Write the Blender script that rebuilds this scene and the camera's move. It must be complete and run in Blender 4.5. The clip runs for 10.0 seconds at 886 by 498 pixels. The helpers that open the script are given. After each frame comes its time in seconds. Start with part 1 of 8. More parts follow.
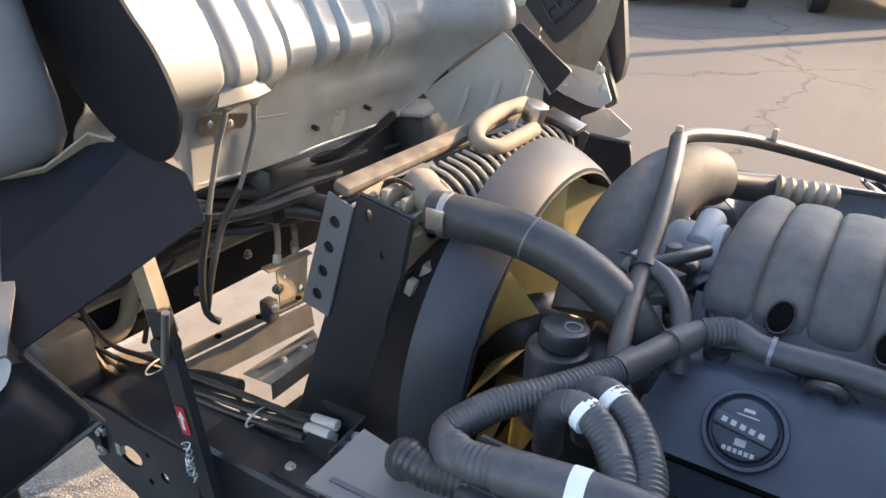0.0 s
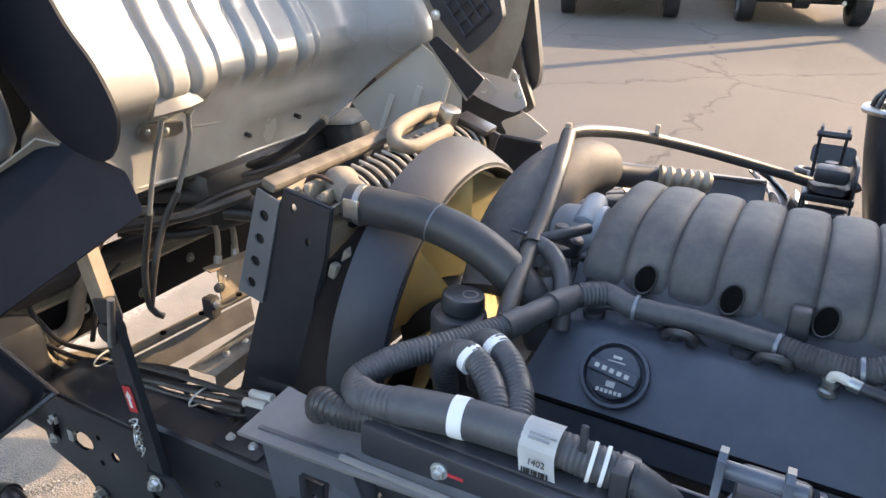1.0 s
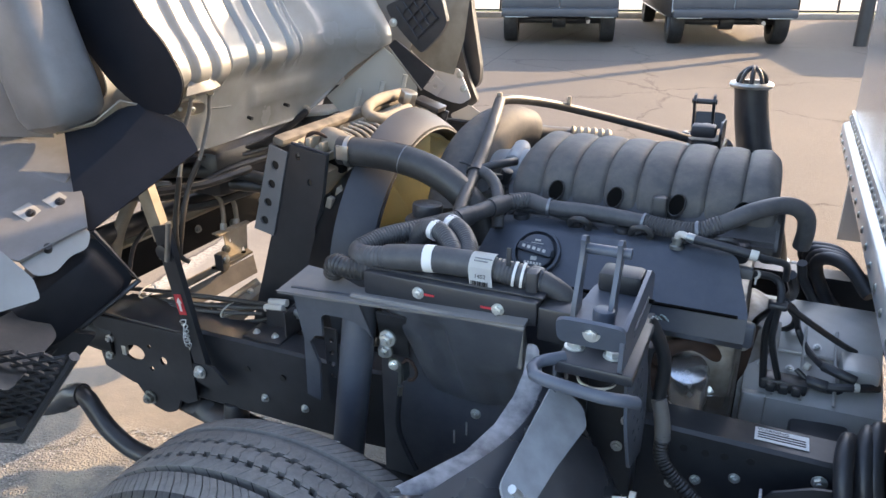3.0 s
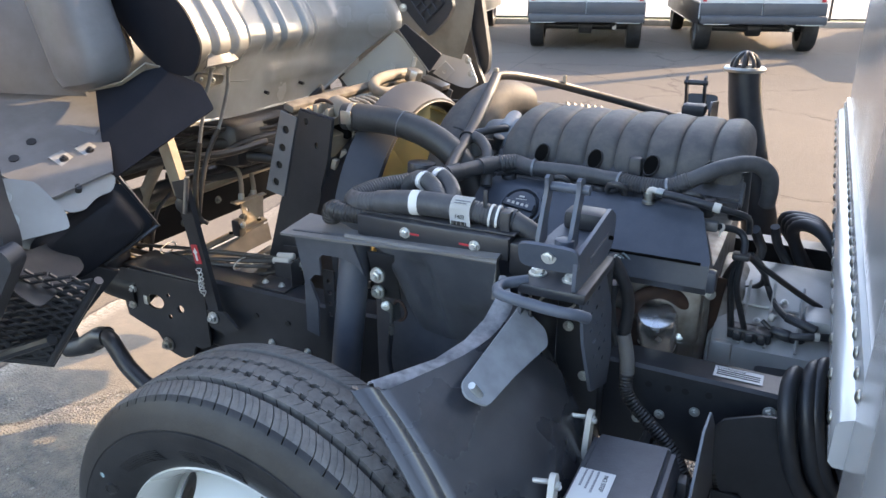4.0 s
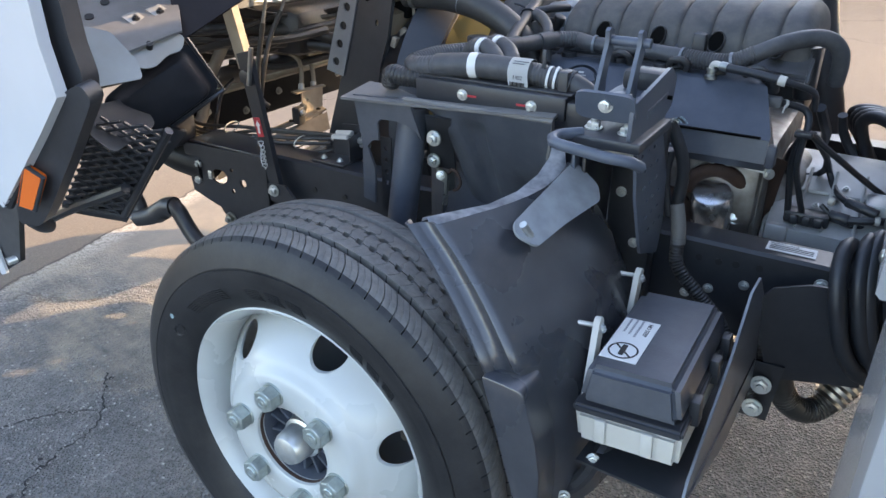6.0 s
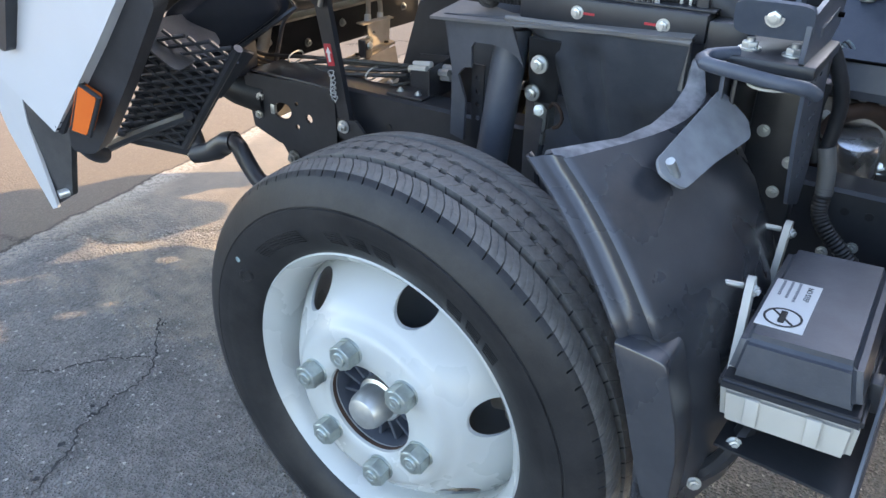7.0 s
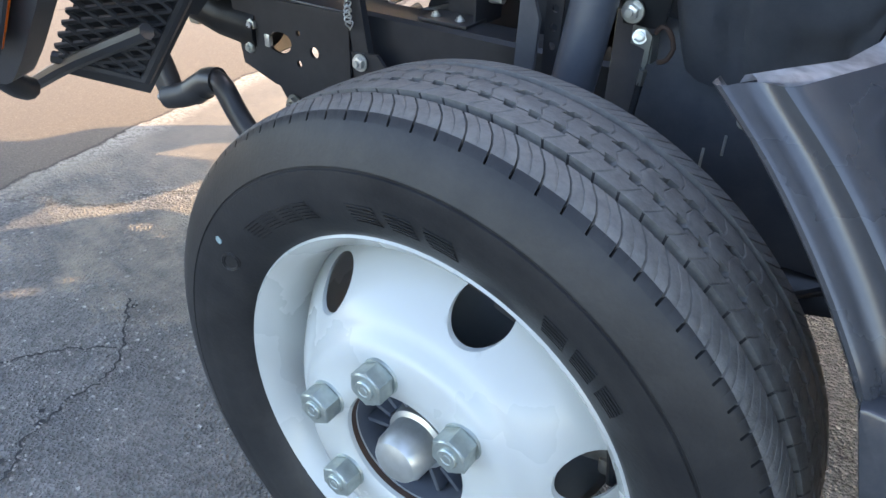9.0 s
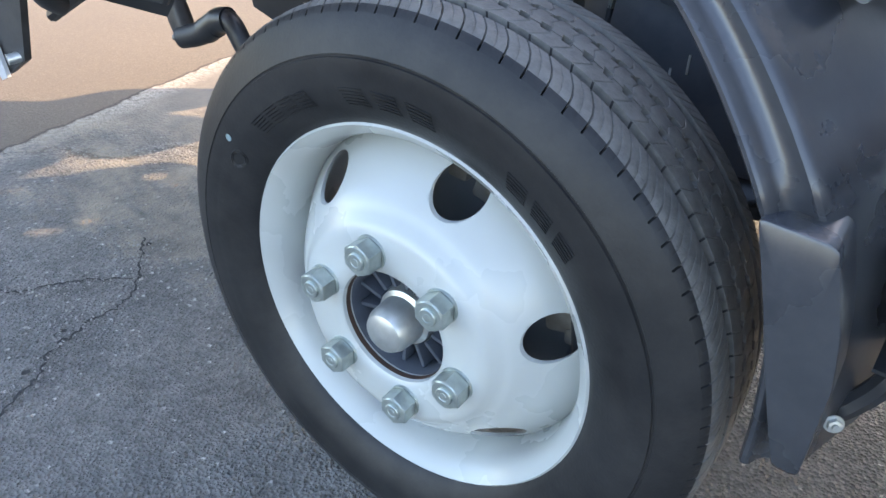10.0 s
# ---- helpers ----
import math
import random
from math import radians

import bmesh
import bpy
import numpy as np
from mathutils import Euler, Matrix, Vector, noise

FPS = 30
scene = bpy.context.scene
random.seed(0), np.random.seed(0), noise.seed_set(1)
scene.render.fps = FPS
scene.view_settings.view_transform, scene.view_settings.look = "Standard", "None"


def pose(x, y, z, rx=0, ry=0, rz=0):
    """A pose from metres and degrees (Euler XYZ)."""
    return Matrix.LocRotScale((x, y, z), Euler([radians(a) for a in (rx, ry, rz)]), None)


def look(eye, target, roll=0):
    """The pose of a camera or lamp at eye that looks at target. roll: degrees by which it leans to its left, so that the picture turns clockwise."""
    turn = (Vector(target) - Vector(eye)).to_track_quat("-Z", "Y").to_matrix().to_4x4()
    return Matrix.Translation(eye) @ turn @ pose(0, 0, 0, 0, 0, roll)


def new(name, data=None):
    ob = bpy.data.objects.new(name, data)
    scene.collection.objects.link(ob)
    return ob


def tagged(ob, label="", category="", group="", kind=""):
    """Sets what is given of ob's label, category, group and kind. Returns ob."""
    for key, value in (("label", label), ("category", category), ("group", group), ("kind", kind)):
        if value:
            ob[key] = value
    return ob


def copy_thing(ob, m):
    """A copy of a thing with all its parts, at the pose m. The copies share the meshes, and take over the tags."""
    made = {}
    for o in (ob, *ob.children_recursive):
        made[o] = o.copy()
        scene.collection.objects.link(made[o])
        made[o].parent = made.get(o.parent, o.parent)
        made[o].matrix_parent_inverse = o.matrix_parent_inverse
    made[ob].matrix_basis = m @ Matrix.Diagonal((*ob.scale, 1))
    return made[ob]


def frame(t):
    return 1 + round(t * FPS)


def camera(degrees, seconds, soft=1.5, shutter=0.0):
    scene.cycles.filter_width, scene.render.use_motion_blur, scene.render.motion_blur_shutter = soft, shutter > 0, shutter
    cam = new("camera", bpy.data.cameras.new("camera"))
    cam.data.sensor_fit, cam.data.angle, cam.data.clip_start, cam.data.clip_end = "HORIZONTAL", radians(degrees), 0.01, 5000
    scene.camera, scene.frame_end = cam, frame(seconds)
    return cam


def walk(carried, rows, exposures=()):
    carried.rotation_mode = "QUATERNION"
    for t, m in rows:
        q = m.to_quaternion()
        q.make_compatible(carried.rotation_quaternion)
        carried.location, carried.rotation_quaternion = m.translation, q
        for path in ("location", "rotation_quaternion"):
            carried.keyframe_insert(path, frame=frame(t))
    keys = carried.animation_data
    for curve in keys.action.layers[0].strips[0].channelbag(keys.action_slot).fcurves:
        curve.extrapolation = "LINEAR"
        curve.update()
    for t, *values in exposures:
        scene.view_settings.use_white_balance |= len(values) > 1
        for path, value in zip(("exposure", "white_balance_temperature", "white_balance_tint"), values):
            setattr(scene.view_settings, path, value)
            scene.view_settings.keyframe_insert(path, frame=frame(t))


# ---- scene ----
cam = camera(62.9, 10.0)
PATH = [
    (0, (0.272, -0.013, 1.473), (-0.689, 1.51, 0.603), 1.5),
    (0.5, (0.336, -0.066, 1.486), (-0.578, 1.495, 0.631), 1.4),
    (1, (0.397, -0.104, 1.494), (-0.464, 1.496, 0.659), 1.1),
    (1.5, (0.461, -0.163, 1.497), (-0.353, 1.472, 0.681), 0.7),
    (2, (0.505, -0.282, 1.498), (-0.274, 1.381, 0.706), 0.3),
    (2.5, (0.533, -0.429, 1.48), (-0.23, 1.253, 0.713), -0.1),
    (2.7, (0.551, -0.471, 1.473), (-0.214, 1.215, 0.716), -0.1),
    (3.8, (0.702, -0.588, 1.43), (-0.125, 1.074, 0.687), -0.7),
    (4, (0.721, -0.619, 1.409), (-0.125, 1.039, 0.678), -0.2),
    (4.5, (0.745, -0.656, 1.386), (-0.132, 0.972, 0.624), -0.3),
    (5, (0.76, -0.675, 1.353), (-0.136, 0.921, 0.547), -0.5),
    (5.2, (0.765, -0.681, 1.34), (-0.138, 0.901, 0.515), -0.4),
    (6.3, (0.742, -0.689, 1.278), (-0.218, 0.807, 0.362), 0.1),
    (6.5, (0.71, -0.672, 1.263), (-0.267, 0.798, 0.323), -0.0),
    (7, (0.599, -0.629, 1.204), (-0.391, 0.796, 0.211), 0.4),
    (7.5, (0.484, -0.536, 1.163), (-0.494, 0.859, 0.115), 0.6),
    (8, (0.384, -0.436, 1.106), (-0.573, 0.949, 0.026), 0.9),
    (8.5, (0.343, -0.399, 1.08), (-0.603, 0.989, -0.005), 1.2),
    (9, (0.349, -0.422, 1.047), (-0.591, 0.973, -0.034), 1.7),
    (9.5, (0.405, -0.471, 1.011), (-0.536, 0.919, -0.076), 1.8),
    (10, (0.461, -0.527, 0.996), (-0.493, 0.848, -0.1), 1.7),
]
walk(cam, [(t, look(eye, target, roll)) for t, eye, target, roll in PATH], [(0.0, 2.5, 7000, 15), (6.5, 2.5, 7000, 15), (8.0, 2.68, 7000, 15), (10.0, 2.62, 7000, 15)])

# ---- light ----
SUN_AZ, SUN_EL = radians(33.5), radians(28.5)
world = bpy.data.worlds.new("world")
scene.world = world
world.use_nodes = True
wn = world.node_tree
sky = wn.nodes.new("ShaderNodeTexSky")
sky.sky_type = "NISHITA"
sky.sun_disc = False
sky.sun_elevation, sky.sun_rotation = SUN_EL, SUN_AZ
sky.air_density, sky.dust_density = 1.0, 1.5
wn.nodes["Background"].inputs["Strength"].default_value = 0.15
wn.links.new(sky.outputs[0], wn.nodes["Background"].inputs["Color"])
sun_data = bpy.data.lights.new("sun", "SUN")
sun_data.energy, sun_data.angle, sun_data.color = 2.05, radians(0.6), (1.0, 0.74, 0.46)
sun_way = Vector((math.sin(SUN_AZ) * math.cos(SUN_EL), math.cos(SUN_AZ) * math.cos(SUN_EL), math.sin(SUN_EL)))
sun_lamp = new("sun", sun_data)
sun_lamp.matrix_world = look(sun_way * 60, (0, 0, 0))


# ---- materials ----
def rgb(c):
    return (c, c, c, 1) if isinstance(c, (int, float)) else (*c, 1)


def material(name, base, rough=0.5, metal=0.0, alt=None, mix=0.5, scale=6.0, grain=120.0, bump=0.15, dust=0.0,
             dust_col=(0.30, 0.26, 0.20), coat=0.0, rough_var=0.12, spec=0.5):
    """A surface with a slow change of tone, a fine grain, and dust in patches."""
    m = bpy.data.materials.new(name)
    m.use_nodes = True
    t, n = m.node_tree, m.node_tree.nodes
    b = n["Principled BSDF"]
    geo = n.new("ShaderNodeNewGeometry")
    n1, n2 = n.new("ShaderNodeTexNoise"), n.new("ShaderNodeTexNoise")
    for k, sc, det in ((n1, scale, 5), (n2, grain, 3)):
        k.inputs["Scale"].default_value, k.inputs["Detail"].default_value = sc, det
        t.links.new(geo.outputs["Position"], k.inputs["Vector"])
    ramp = n.new("ShaderNodeValToRGB")
    ramp.color_ramp.elements[0].position, ramp.color_ramp.elements[1].position = 0.35, 0.68
    ramp.color_ramp.elements[0].color, ramp.color_ramp.elements[1].color = rgb(base), rgb(alt if alt is not None else base)
    t.links.new(n1.outputs["Fac"], ramp.inputs["Fac"])
    colour = ramp.outputs["Color"]
    if dust:
        n3 = n.new("ShaderNodeTexNoise")
        n3.inputs["Scale"].default_value, n3.inputs["Detail"].default_value, n3.inputs["Roughness"].default_value = scale * 2.3, 8, 0.7
        t.links.new(geo.outputs["Position"], n3.inputs["Vector"])
        mr = n.new("ShaderNodeMapRange")
        mr.inputs["From Min"].default_value, mr.inputs["From Max"].default_value = 0.38, 0.75
        mr.inputs["To Min"].default_value, mr.inputs["To Max"].default_value = dust * 0.15, dust
        t.links.new(n3.outputs["Fac"], mr.inputs["Value"])
        mx = n.new("ShaderNodeMix")
        mx.data_type = "RGBA"
        t.links.new(mr.outputs["Result"], mx.inputs["Factor"])
        t.links.new(colour, mx.inputs["A"])
        mx.inputs["B"].default_value = rgb(dust_col)
        colour = mx.outputs["Result"]
    t.links.new(colour, b.inputs["Base Color"])
    rr = n.new("ShaderNodeMapRange")
    rr.inputs["To Min"].default_value, rr.inputs["To Max"].default_value = max(0.03, rough - rough_var), min(1, rough + rough_var)
    t.links.new(n1.outputs["Fac"], rr.inputs["Value"])
    t.links.new(rr.outputs["Result"], b.inputs["Roughness"])
    b.inputs["Metallic"].default_value = metal
    b.inputs["Specular IOR Level"].default_value = spec
    b.inputs["Coat Weight"].default_value = coat
    if bump:
        bp = n.new("ShaderNodeBump")
        bp.inputs["Strength"].default_value, bp.inputs["Distance"].default_value = bump, 0.001
        t.links.new(n2.outputs["Fac"], bp.inputs["Height"])
        t.links.new(bp.outputs["Normal"], b.inputs["Normal"])
    return m


BLACK_PLASTIC = material("black_plastic", (0.016, 0.0175, 0.021), 0.36, alt=(0.026, 0.028, 0.032), dust=0.08, dust_col=(0.26, 0.27, 0.29), bump=0.2, grain=500)
DUSTY_PLASTIC = material("dusty_plastic", (0.024, 0.026, 0.030), 0.42, alt=(0.038, 0.040, 0.045), dust=0.20, dust_col=(0.27, 0.26, 0.24), bump=0.25, grain=500)
FENDER_PLASTIC = material("fender_plastic", (0.026, 0.029, 0.036), 0.28, alt=(0.034, 0.037, 0.044), scale=9, dust=0.12, dust_col=(0.25, 0.25, 0.26), bump=0.06, grain=420, rough_var=0.07, spec=0.95)
SHIELD_PLASTIC = material("shield_plastic", (0.041, 0.047, 0.059), 0.36, alt=(0.055, 0.062, 0.075), scale=9, dust=0.20, dust_col=(0.22, 0.235, 0.26), bump=0.3, grain=300, spec=0.6)
SHOCK_PAINT = material("shock_paint", (0.066, 0.078, 0.100), 0.38, alt=(0.072, 0.084, 0.106), scale=12, dust=0.12, dust_col=(0.25, 0.26, 0.28), bump=0.1)
SHROUD_DUST = material("dusty_shroud", (0.024, 0.028, 0.037), 0.5, alt=(0.034, 0.039, 0.049), scale=7, dust=0.05, dust_col=(0.34, 0.31, 0.26), bump=0.2)
MANIFOLD = material("dusty_manifold", (0.056, 0.058, 0.064), 0.62, alt=(0.068, 0.070, 0.073), scale=11, dust=0.28, dust_col=(0.30, 0.27, 0.225), bump=0.35, grain=380, rough_var=0.08, spec=0.32)
RIB_DUST = material("dusty_rib", (0.42, 0.385, 0.325), 0.7, alt=(0.30, 0.27, 0.22), scale=40, bump=0.3)
# darker than the chassis paint, in place of the cab floor's shade on the beam
BEAM_BLACK = material("beam_black", (0.003, 0.0035, 0.005), 0.7, alt=(0.006, 0.0065, 0.008), dust=0.015, dust_col=(0.20, 0.20, 0.21), bump=0.1, spec=0.15)
# dusty tread, its base also raised to stand for sky light on the tyre's top
TREAD_RUBBER = material("tread_rubber", (0.092, 0.089, 0.085), 0.62, alt=(0.140, 0.135, 0.127), scale=48, dust=0.35, dust_col=(0.26, 0.25, 0.23), bump=0.7, grain=320, spec=0.4)
PALE_PLUG = material("pale_plug", (0.30, 0.32, 0.34), 0.5, alt=(0.22, 0.235, 0.25), scale=30, bump=0.2)
GREY_PLASTIC = material("grey_plastic", (0.10, 0.104, 0.11), 0.55, alt=(0.15, 0.154, 0.16), dust=0.4, bump=0.3, grain=300)
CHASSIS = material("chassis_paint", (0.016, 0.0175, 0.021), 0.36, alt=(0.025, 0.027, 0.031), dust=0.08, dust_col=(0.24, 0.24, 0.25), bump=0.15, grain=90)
RUBBER = material("rubber", (0.012, 0.014, 0.018), 0.45, alt=(0.022, 0.024, 0.028), dust=0.06, dust_col=(0.26, 0.27, 0.29), bump=0.12, grain=250)
TYRE_RUBBER = material("tyre_rubber", (0.0075, 0.0082, 0.0098), 0.46, alt=(0.015, 0.016, 0.018), scale=7, dust=0.15, bump=0.3, grain=240, dust_col=(0.15, 0.138, 0.125), spec=0.38)
HOSE = material("hose_rubber", 0.020, 0.45, alt=0.032, dust=0.16, dust_col=(0.26, 0.255, 0.25), bump=0.2, grain=400)
CONDUIT = material("conduit_plastic", 0.017, 0.38, alt=0.03, dust=0.14, dust_col=(0.26, 0.255, 0.25), bump=0.1, grain=300)
CAB_GREY = material("cab_primer", (0.215, 0.22, 0.225), 0.40, alt=(0.15, 0.15, 0.15), scale=9, dust=0.45, dust_col=(0.11, 0.105, 0.10), bump=0.15, grain=60)
CAB_PAINT = material("cab_paint", (0.36, 0.365, 0.35), 0.24, alt=(0.27, 0.27, 0.255), dust=0.3, dust_col=(0.22, 0.20, 0.165), bump=0.05, grain=40, coat=0.5)
DOOR_PAINT = material("door_paint", (0.58, 0.59, 0.60), 0.22, alt=(0.54, 0.55, 0.56), bump=0.0, coat=0.5)
RIM_PAINT = material("rim_paint", (0.50, 0.525, 0.51), 0.28, alt=(0.465, 0.485, 0.465), bump=0.03, grain=40, coat=0.3, dust=0.05)
STEEL_GREY = material("grey_steel", (0.15, 0.165, 0.185), 0.36, alt=(0.205, 0.22, 0.24), metal=0.3, bump=0.15, grain=150, dust=0.10)
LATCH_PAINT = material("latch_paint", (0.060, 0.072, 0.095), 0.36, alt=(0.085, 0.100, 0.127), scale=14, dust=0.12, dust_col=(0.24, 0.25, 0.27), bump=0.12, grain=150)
SPLASH_BLACK = material("splash_rubber", (0.0065, 0.0080, 0.0125), 0.6, alt=(0.010, 0.012, 0.017), scale=5, dust=0.03, dust_col=(0.20, 0.20, 0.21), bump=0.12, grain=180, spec=0.2)
COVER_PLASTIC = material("cover_plastic", (0.045, 0.055, 0.074), 0.40, alt=(0.056, 0.066, 0.085), scale=8, dust=0.14, dust_col=(0.22, 0.235, 0.26), bump=0.15, grain=300)
RAIL_DUST = material("rail_dust", (0.21, 0.18, 0.14), 0.8, alt=(0.10, 0.088, 0.072), scale=26, bump=0.4)
HARNESS = material("harness_tape", (0.036, 0.038, 0.043), 0.5, alt=(0.050, 0.052, 0.057), scale=14, dust=0.26, dust_col=(0.20, 0.195, 0.185), bump=0.2, grain=300)
SHEATH = material("cable_sheath", (0.26, 0.27, 0.27), 0.45, alt=(0.20, 0.205, 0.205), scale=30, bump=0.1)
VAN_GREY = material("van_cladding", (0.060, 0.064, 0.072), 0.45, alt=(0.052, 0.056, 0.064), bump=0.05)
ZINC = material("zinc", (0.66, 0.68, 0.66), 0.33, metal=0.75, alt=(0.56, 0.57, 0.54), scale=60, bump=0.1)
ALU = material("aluminium", (0.55, 0.55, 0.53), 0.38, metal=1.0, alt=(0.38, 0.37, 0.34), scale=25, bump=0.2, dust=0.15)
CAST = material("cast_aluminium", (0.36, 0.35, 0.33), 0.5, metal=0.8, alt=(0.22, 0.2, 0.18), scale=30, bump=0.5, grain=220, dust=0.2)
CREAM = material("cream_plastic", (0.80, 0.72, 0.40), 0.45, alt=(0.66, 0.58, 0.33), bump=0.08, dust=0.1)
WHITE_TAPE = material("white_tape", (0.78, 0.78, 0.76), 0.5, alt=(0.70, 0.70, 0.67), bump=0.1)
FADED = material("faded_print", (0.30, 0.31, 0.32), 0.6, alt=(0.22, 0.225, 0.235), scale=90, bump=0.0)
RED = material("red_print", (0.55, 0.04, 0.05), 0.5, alt=(0.45, 0.03, 0.04), bump=0.0)
ORANGE = material("orange_lens", (0.75, 0.15, 0.02), 0.15, alt=(0.65, 0.11, 0.015), bump=0.0, coat=0.5)
BEIGE = material("beige_plastic", (0.58, 0.56, 0.50), 0.45, alt=(0.52, 0.50, 0.44), bump=0.1)
DUSTY_PIPE = material("dusty_hose", (0.19, 0.166, 0.132), 0.75, alt=(0.27, 0.235, 0.185), scale=25, bump=0.3)
DUSTY_ALU = material("dusty_aluminium", (0.38, 0.325, 0.25), 0.6, metal=0.15, alt=(0.27, 0.225, 0.17), scale=18, bump=0.3, dust=0.3)
RUST = material("rust", (0.045, 0.026, 0.020), 0.7, alt=(0.075, 0.042, 0.028), scale=40, bump=0.4)
GEAR_ALU = material("gearbox_aluminium", (0.50, 0.50, 0.48), 0.5, metal=0.4, alt=(0.42, 0.42, 0.40), scale=15, bump=0.3)
BOX_SKIN = material("box_skin", (0.52, 0.53, 0.54), 0.20, metal=0.35, alt=(0.47, 0.48, 0.49), bump=0.05)
PALE_BLUE = material("pale_blue_paint", (0.24, 0.33, 0.35), 0.6, alt=(0.16, 0.22, 0.23), scale=150, bump=0.2)
BRIGHT = material("bright_metal", (0.80, 0.80, 0.80), 0.24, metal=0.9, alt=(0.66, 0.66, 0.66), scale=30, bump=0.15, grain=90)
NUT_ZINC = material("nut_zinc", (0.47, 0.52, 0.49), 0.36, metal=0.7, alt=(0.36, 0.40, 0.375), scale=70, bump=0.12)
ZINC_DULL = material("dull_zinc", (0.42, 0.44, 0.42), 0.4, metal=1.0, alt=(0.33, 0.34, 0.32), scale=60, bump=0.1)
WORN = material("worn_plastic", (0.24, 0.25, 0.265), 0.40, alt=(0.56, 0.57, 0.59), scale=46, bump=0.4, grain=260)
VOID = material("dark_hollow", 0.003, 0.9, bump=0.0, spec=0.1)
INK = material("ink", 0.015, 0.5, bump=0.0)
CAR_GREY = material("car_grey", (0.022, 0.023, 0.026), 0.5, alt=(0.030, 0.031, 0.034), bump=0.1)
GRASS_M = material("grass", (0.07, 0.10, 0.025), 0.8, alt=(0.12, 0.12, 0.04), scale=2.0, bump=0.3)
CONCRETE = material("kerb_concrete", (0.44, 0.42, 0.37), 0.8, alt=(0.36, 0.345, 0.31), bump=0.4)


# ---- mesh helpers ----
def finish(bm, mat, smooth=True):
    me = bpy.data.meshes.new("mesh")
    bmesh.ops.recalc_face_normals(bm, faces=bm.faces)
    bm.to_mesh(me)
    bm.free()
    me.materials.append(mat)
    if smooth:
        me.shade_smooth()
        me.set_sharp_from_angle(angle=radians(38))
    return me


def part(name, bm, mat, parent=None, label="", smooth=True):
    ob = new(name, finish(bm, mat, smooth))
    if parent is not None:
        ob.parent = parent
        ob.matrix_parent_inverse = parent.matrix_world.inverted()
    if label:
        ob["label"] = label
    return ob


def thing(name, label, category, at=(0, 0, 0), group="", kind=""):
    ob = new(name)
    ob.matrix_world = Matrix.Translation(at)
    bpy.context.view_layer.update()
    return tagged(ob, label, category, group, kind)


def add_box(bm, lo, hi, bevel=0.0, m=None, seg=2):
    c = [(a + b) / 2 for a, b in zip(lo, hi)]
    s = [abs(b - a) for a, b in zip(lo, hi)]
    mm = (m or Matrix()) @ Matrix.Translation(c) @ Matrix.Diagonal((*s, 1))
    r = bmesh.ops.create_cube(bm, size=1.0, matrix=mm)
    if bevel:
        edges = list({e for v in r["verts"] for e in v.link_edges})
        bmesh.ops.bevel(bm, geom=edges, offset=bevel, segments=seg, affect="EDGES", profile=0.5)
    return bm


def cuboid(lo, hi, bevel=0.0, m=None):
    return add_box(bmesh.new(), lo, hi, bevel, m)


def add_cyl(bm, a, b, r, r2=None, seg=20, bevel=0.0):
    a, b = Vector(a), Vector(b)
    q = (b - a).to_track_quat("Z", "Y").to_matrix().to_4x4()
    m = Matrix.Translation((a + b) / 2) @ q
    res = bmesh.ops.create_cone(bm, cap_ends=True, segments=seg, radius1=r, radius2=r if r2 is None else r2, depth=(b - a).length, matrix=m)
    if bevel:
        edges = [e for e in {e for v in res["verts"] for e in v.link_edges} if any(len(f.verts) > 4 for f in e.link_faces)]
        bmesh.ops.bevel(bm, geom=edges, offset=bevel, segments=2, affect="EDGES", profile=0.5)
    return bm


def cyl(a, b, r, r2=None, seg=20, bevel=0.0):
    return add_cyl(bmesh.new(), a, b, r, r2, seg, bevel)


def spline(pts, step=0.012):
    """Points along a smooth curve through pts."""
    p = [Vector(q) for q in pts]
    p = [2 * p[0] - p[1]] + p + [2 * p[-1] - p[-2]]
    out = []
    for i in range(1, len(p) - 2):
        n = max(2, int((p[i + 1] - p[i]).length / step))
        for k in range(n):
            u = k / n
            a, b, c, d = p[i - 1], p[i], p[i + 1], p[i + 2]
            out.append(0.5 * ((2 * b) + (c - a) * u + (2 * a - 5 * b + 4 * c - d) * u * u + (3 * b - a - 3 * c + d) * u ** 3))
    out.append(p[-2])
    return out


def add_tube(bm, pts, r, seg=12, corr=0.0, pitch=0.005, step=0.012, raw=False, taper=None, flat=1.0):
    """A round hose along pts; corr: the depth of its rings."""
    path = [Vector(q) for q in pts] if raw else spline(pts, pitch / 2 if corr else step)
    side = None
    rings = []
    for i, c in enumerate(path):
        d = (path[min(i + 1, len(path) - 1)] - path[max(i - 1, 0)]).normalized()
        if side is None:
            side = d.orthogonal().normalized()
        side = (side - d * side.dot(d)).normalized()
        up = d.cross(side)
        rr = r if taper is None else r + (taper - r) * i / (len(path) - 1)
        if corr and i % 2:
            rr -= corr
        rings.append([bm.verts.new(c + (side * math.cos(a) + up * math.sin(a) * flat) * rr) for a in (2 * math.pi * k / seg for k in range(seg))])
    for a, b in zip(rings, rings[1:]):
        for k in range(seg):
            bm.faces.new((a[k], a[(k + 1) % seg], b[(k + 1) % seg], b[k]))
    bm.faces.new(rings[0])
    bm.faces.new(rings[-1])
    return bm


def tube(pts, r, **k):
    return add_tube(bmesh.new(), pts, r, **k)


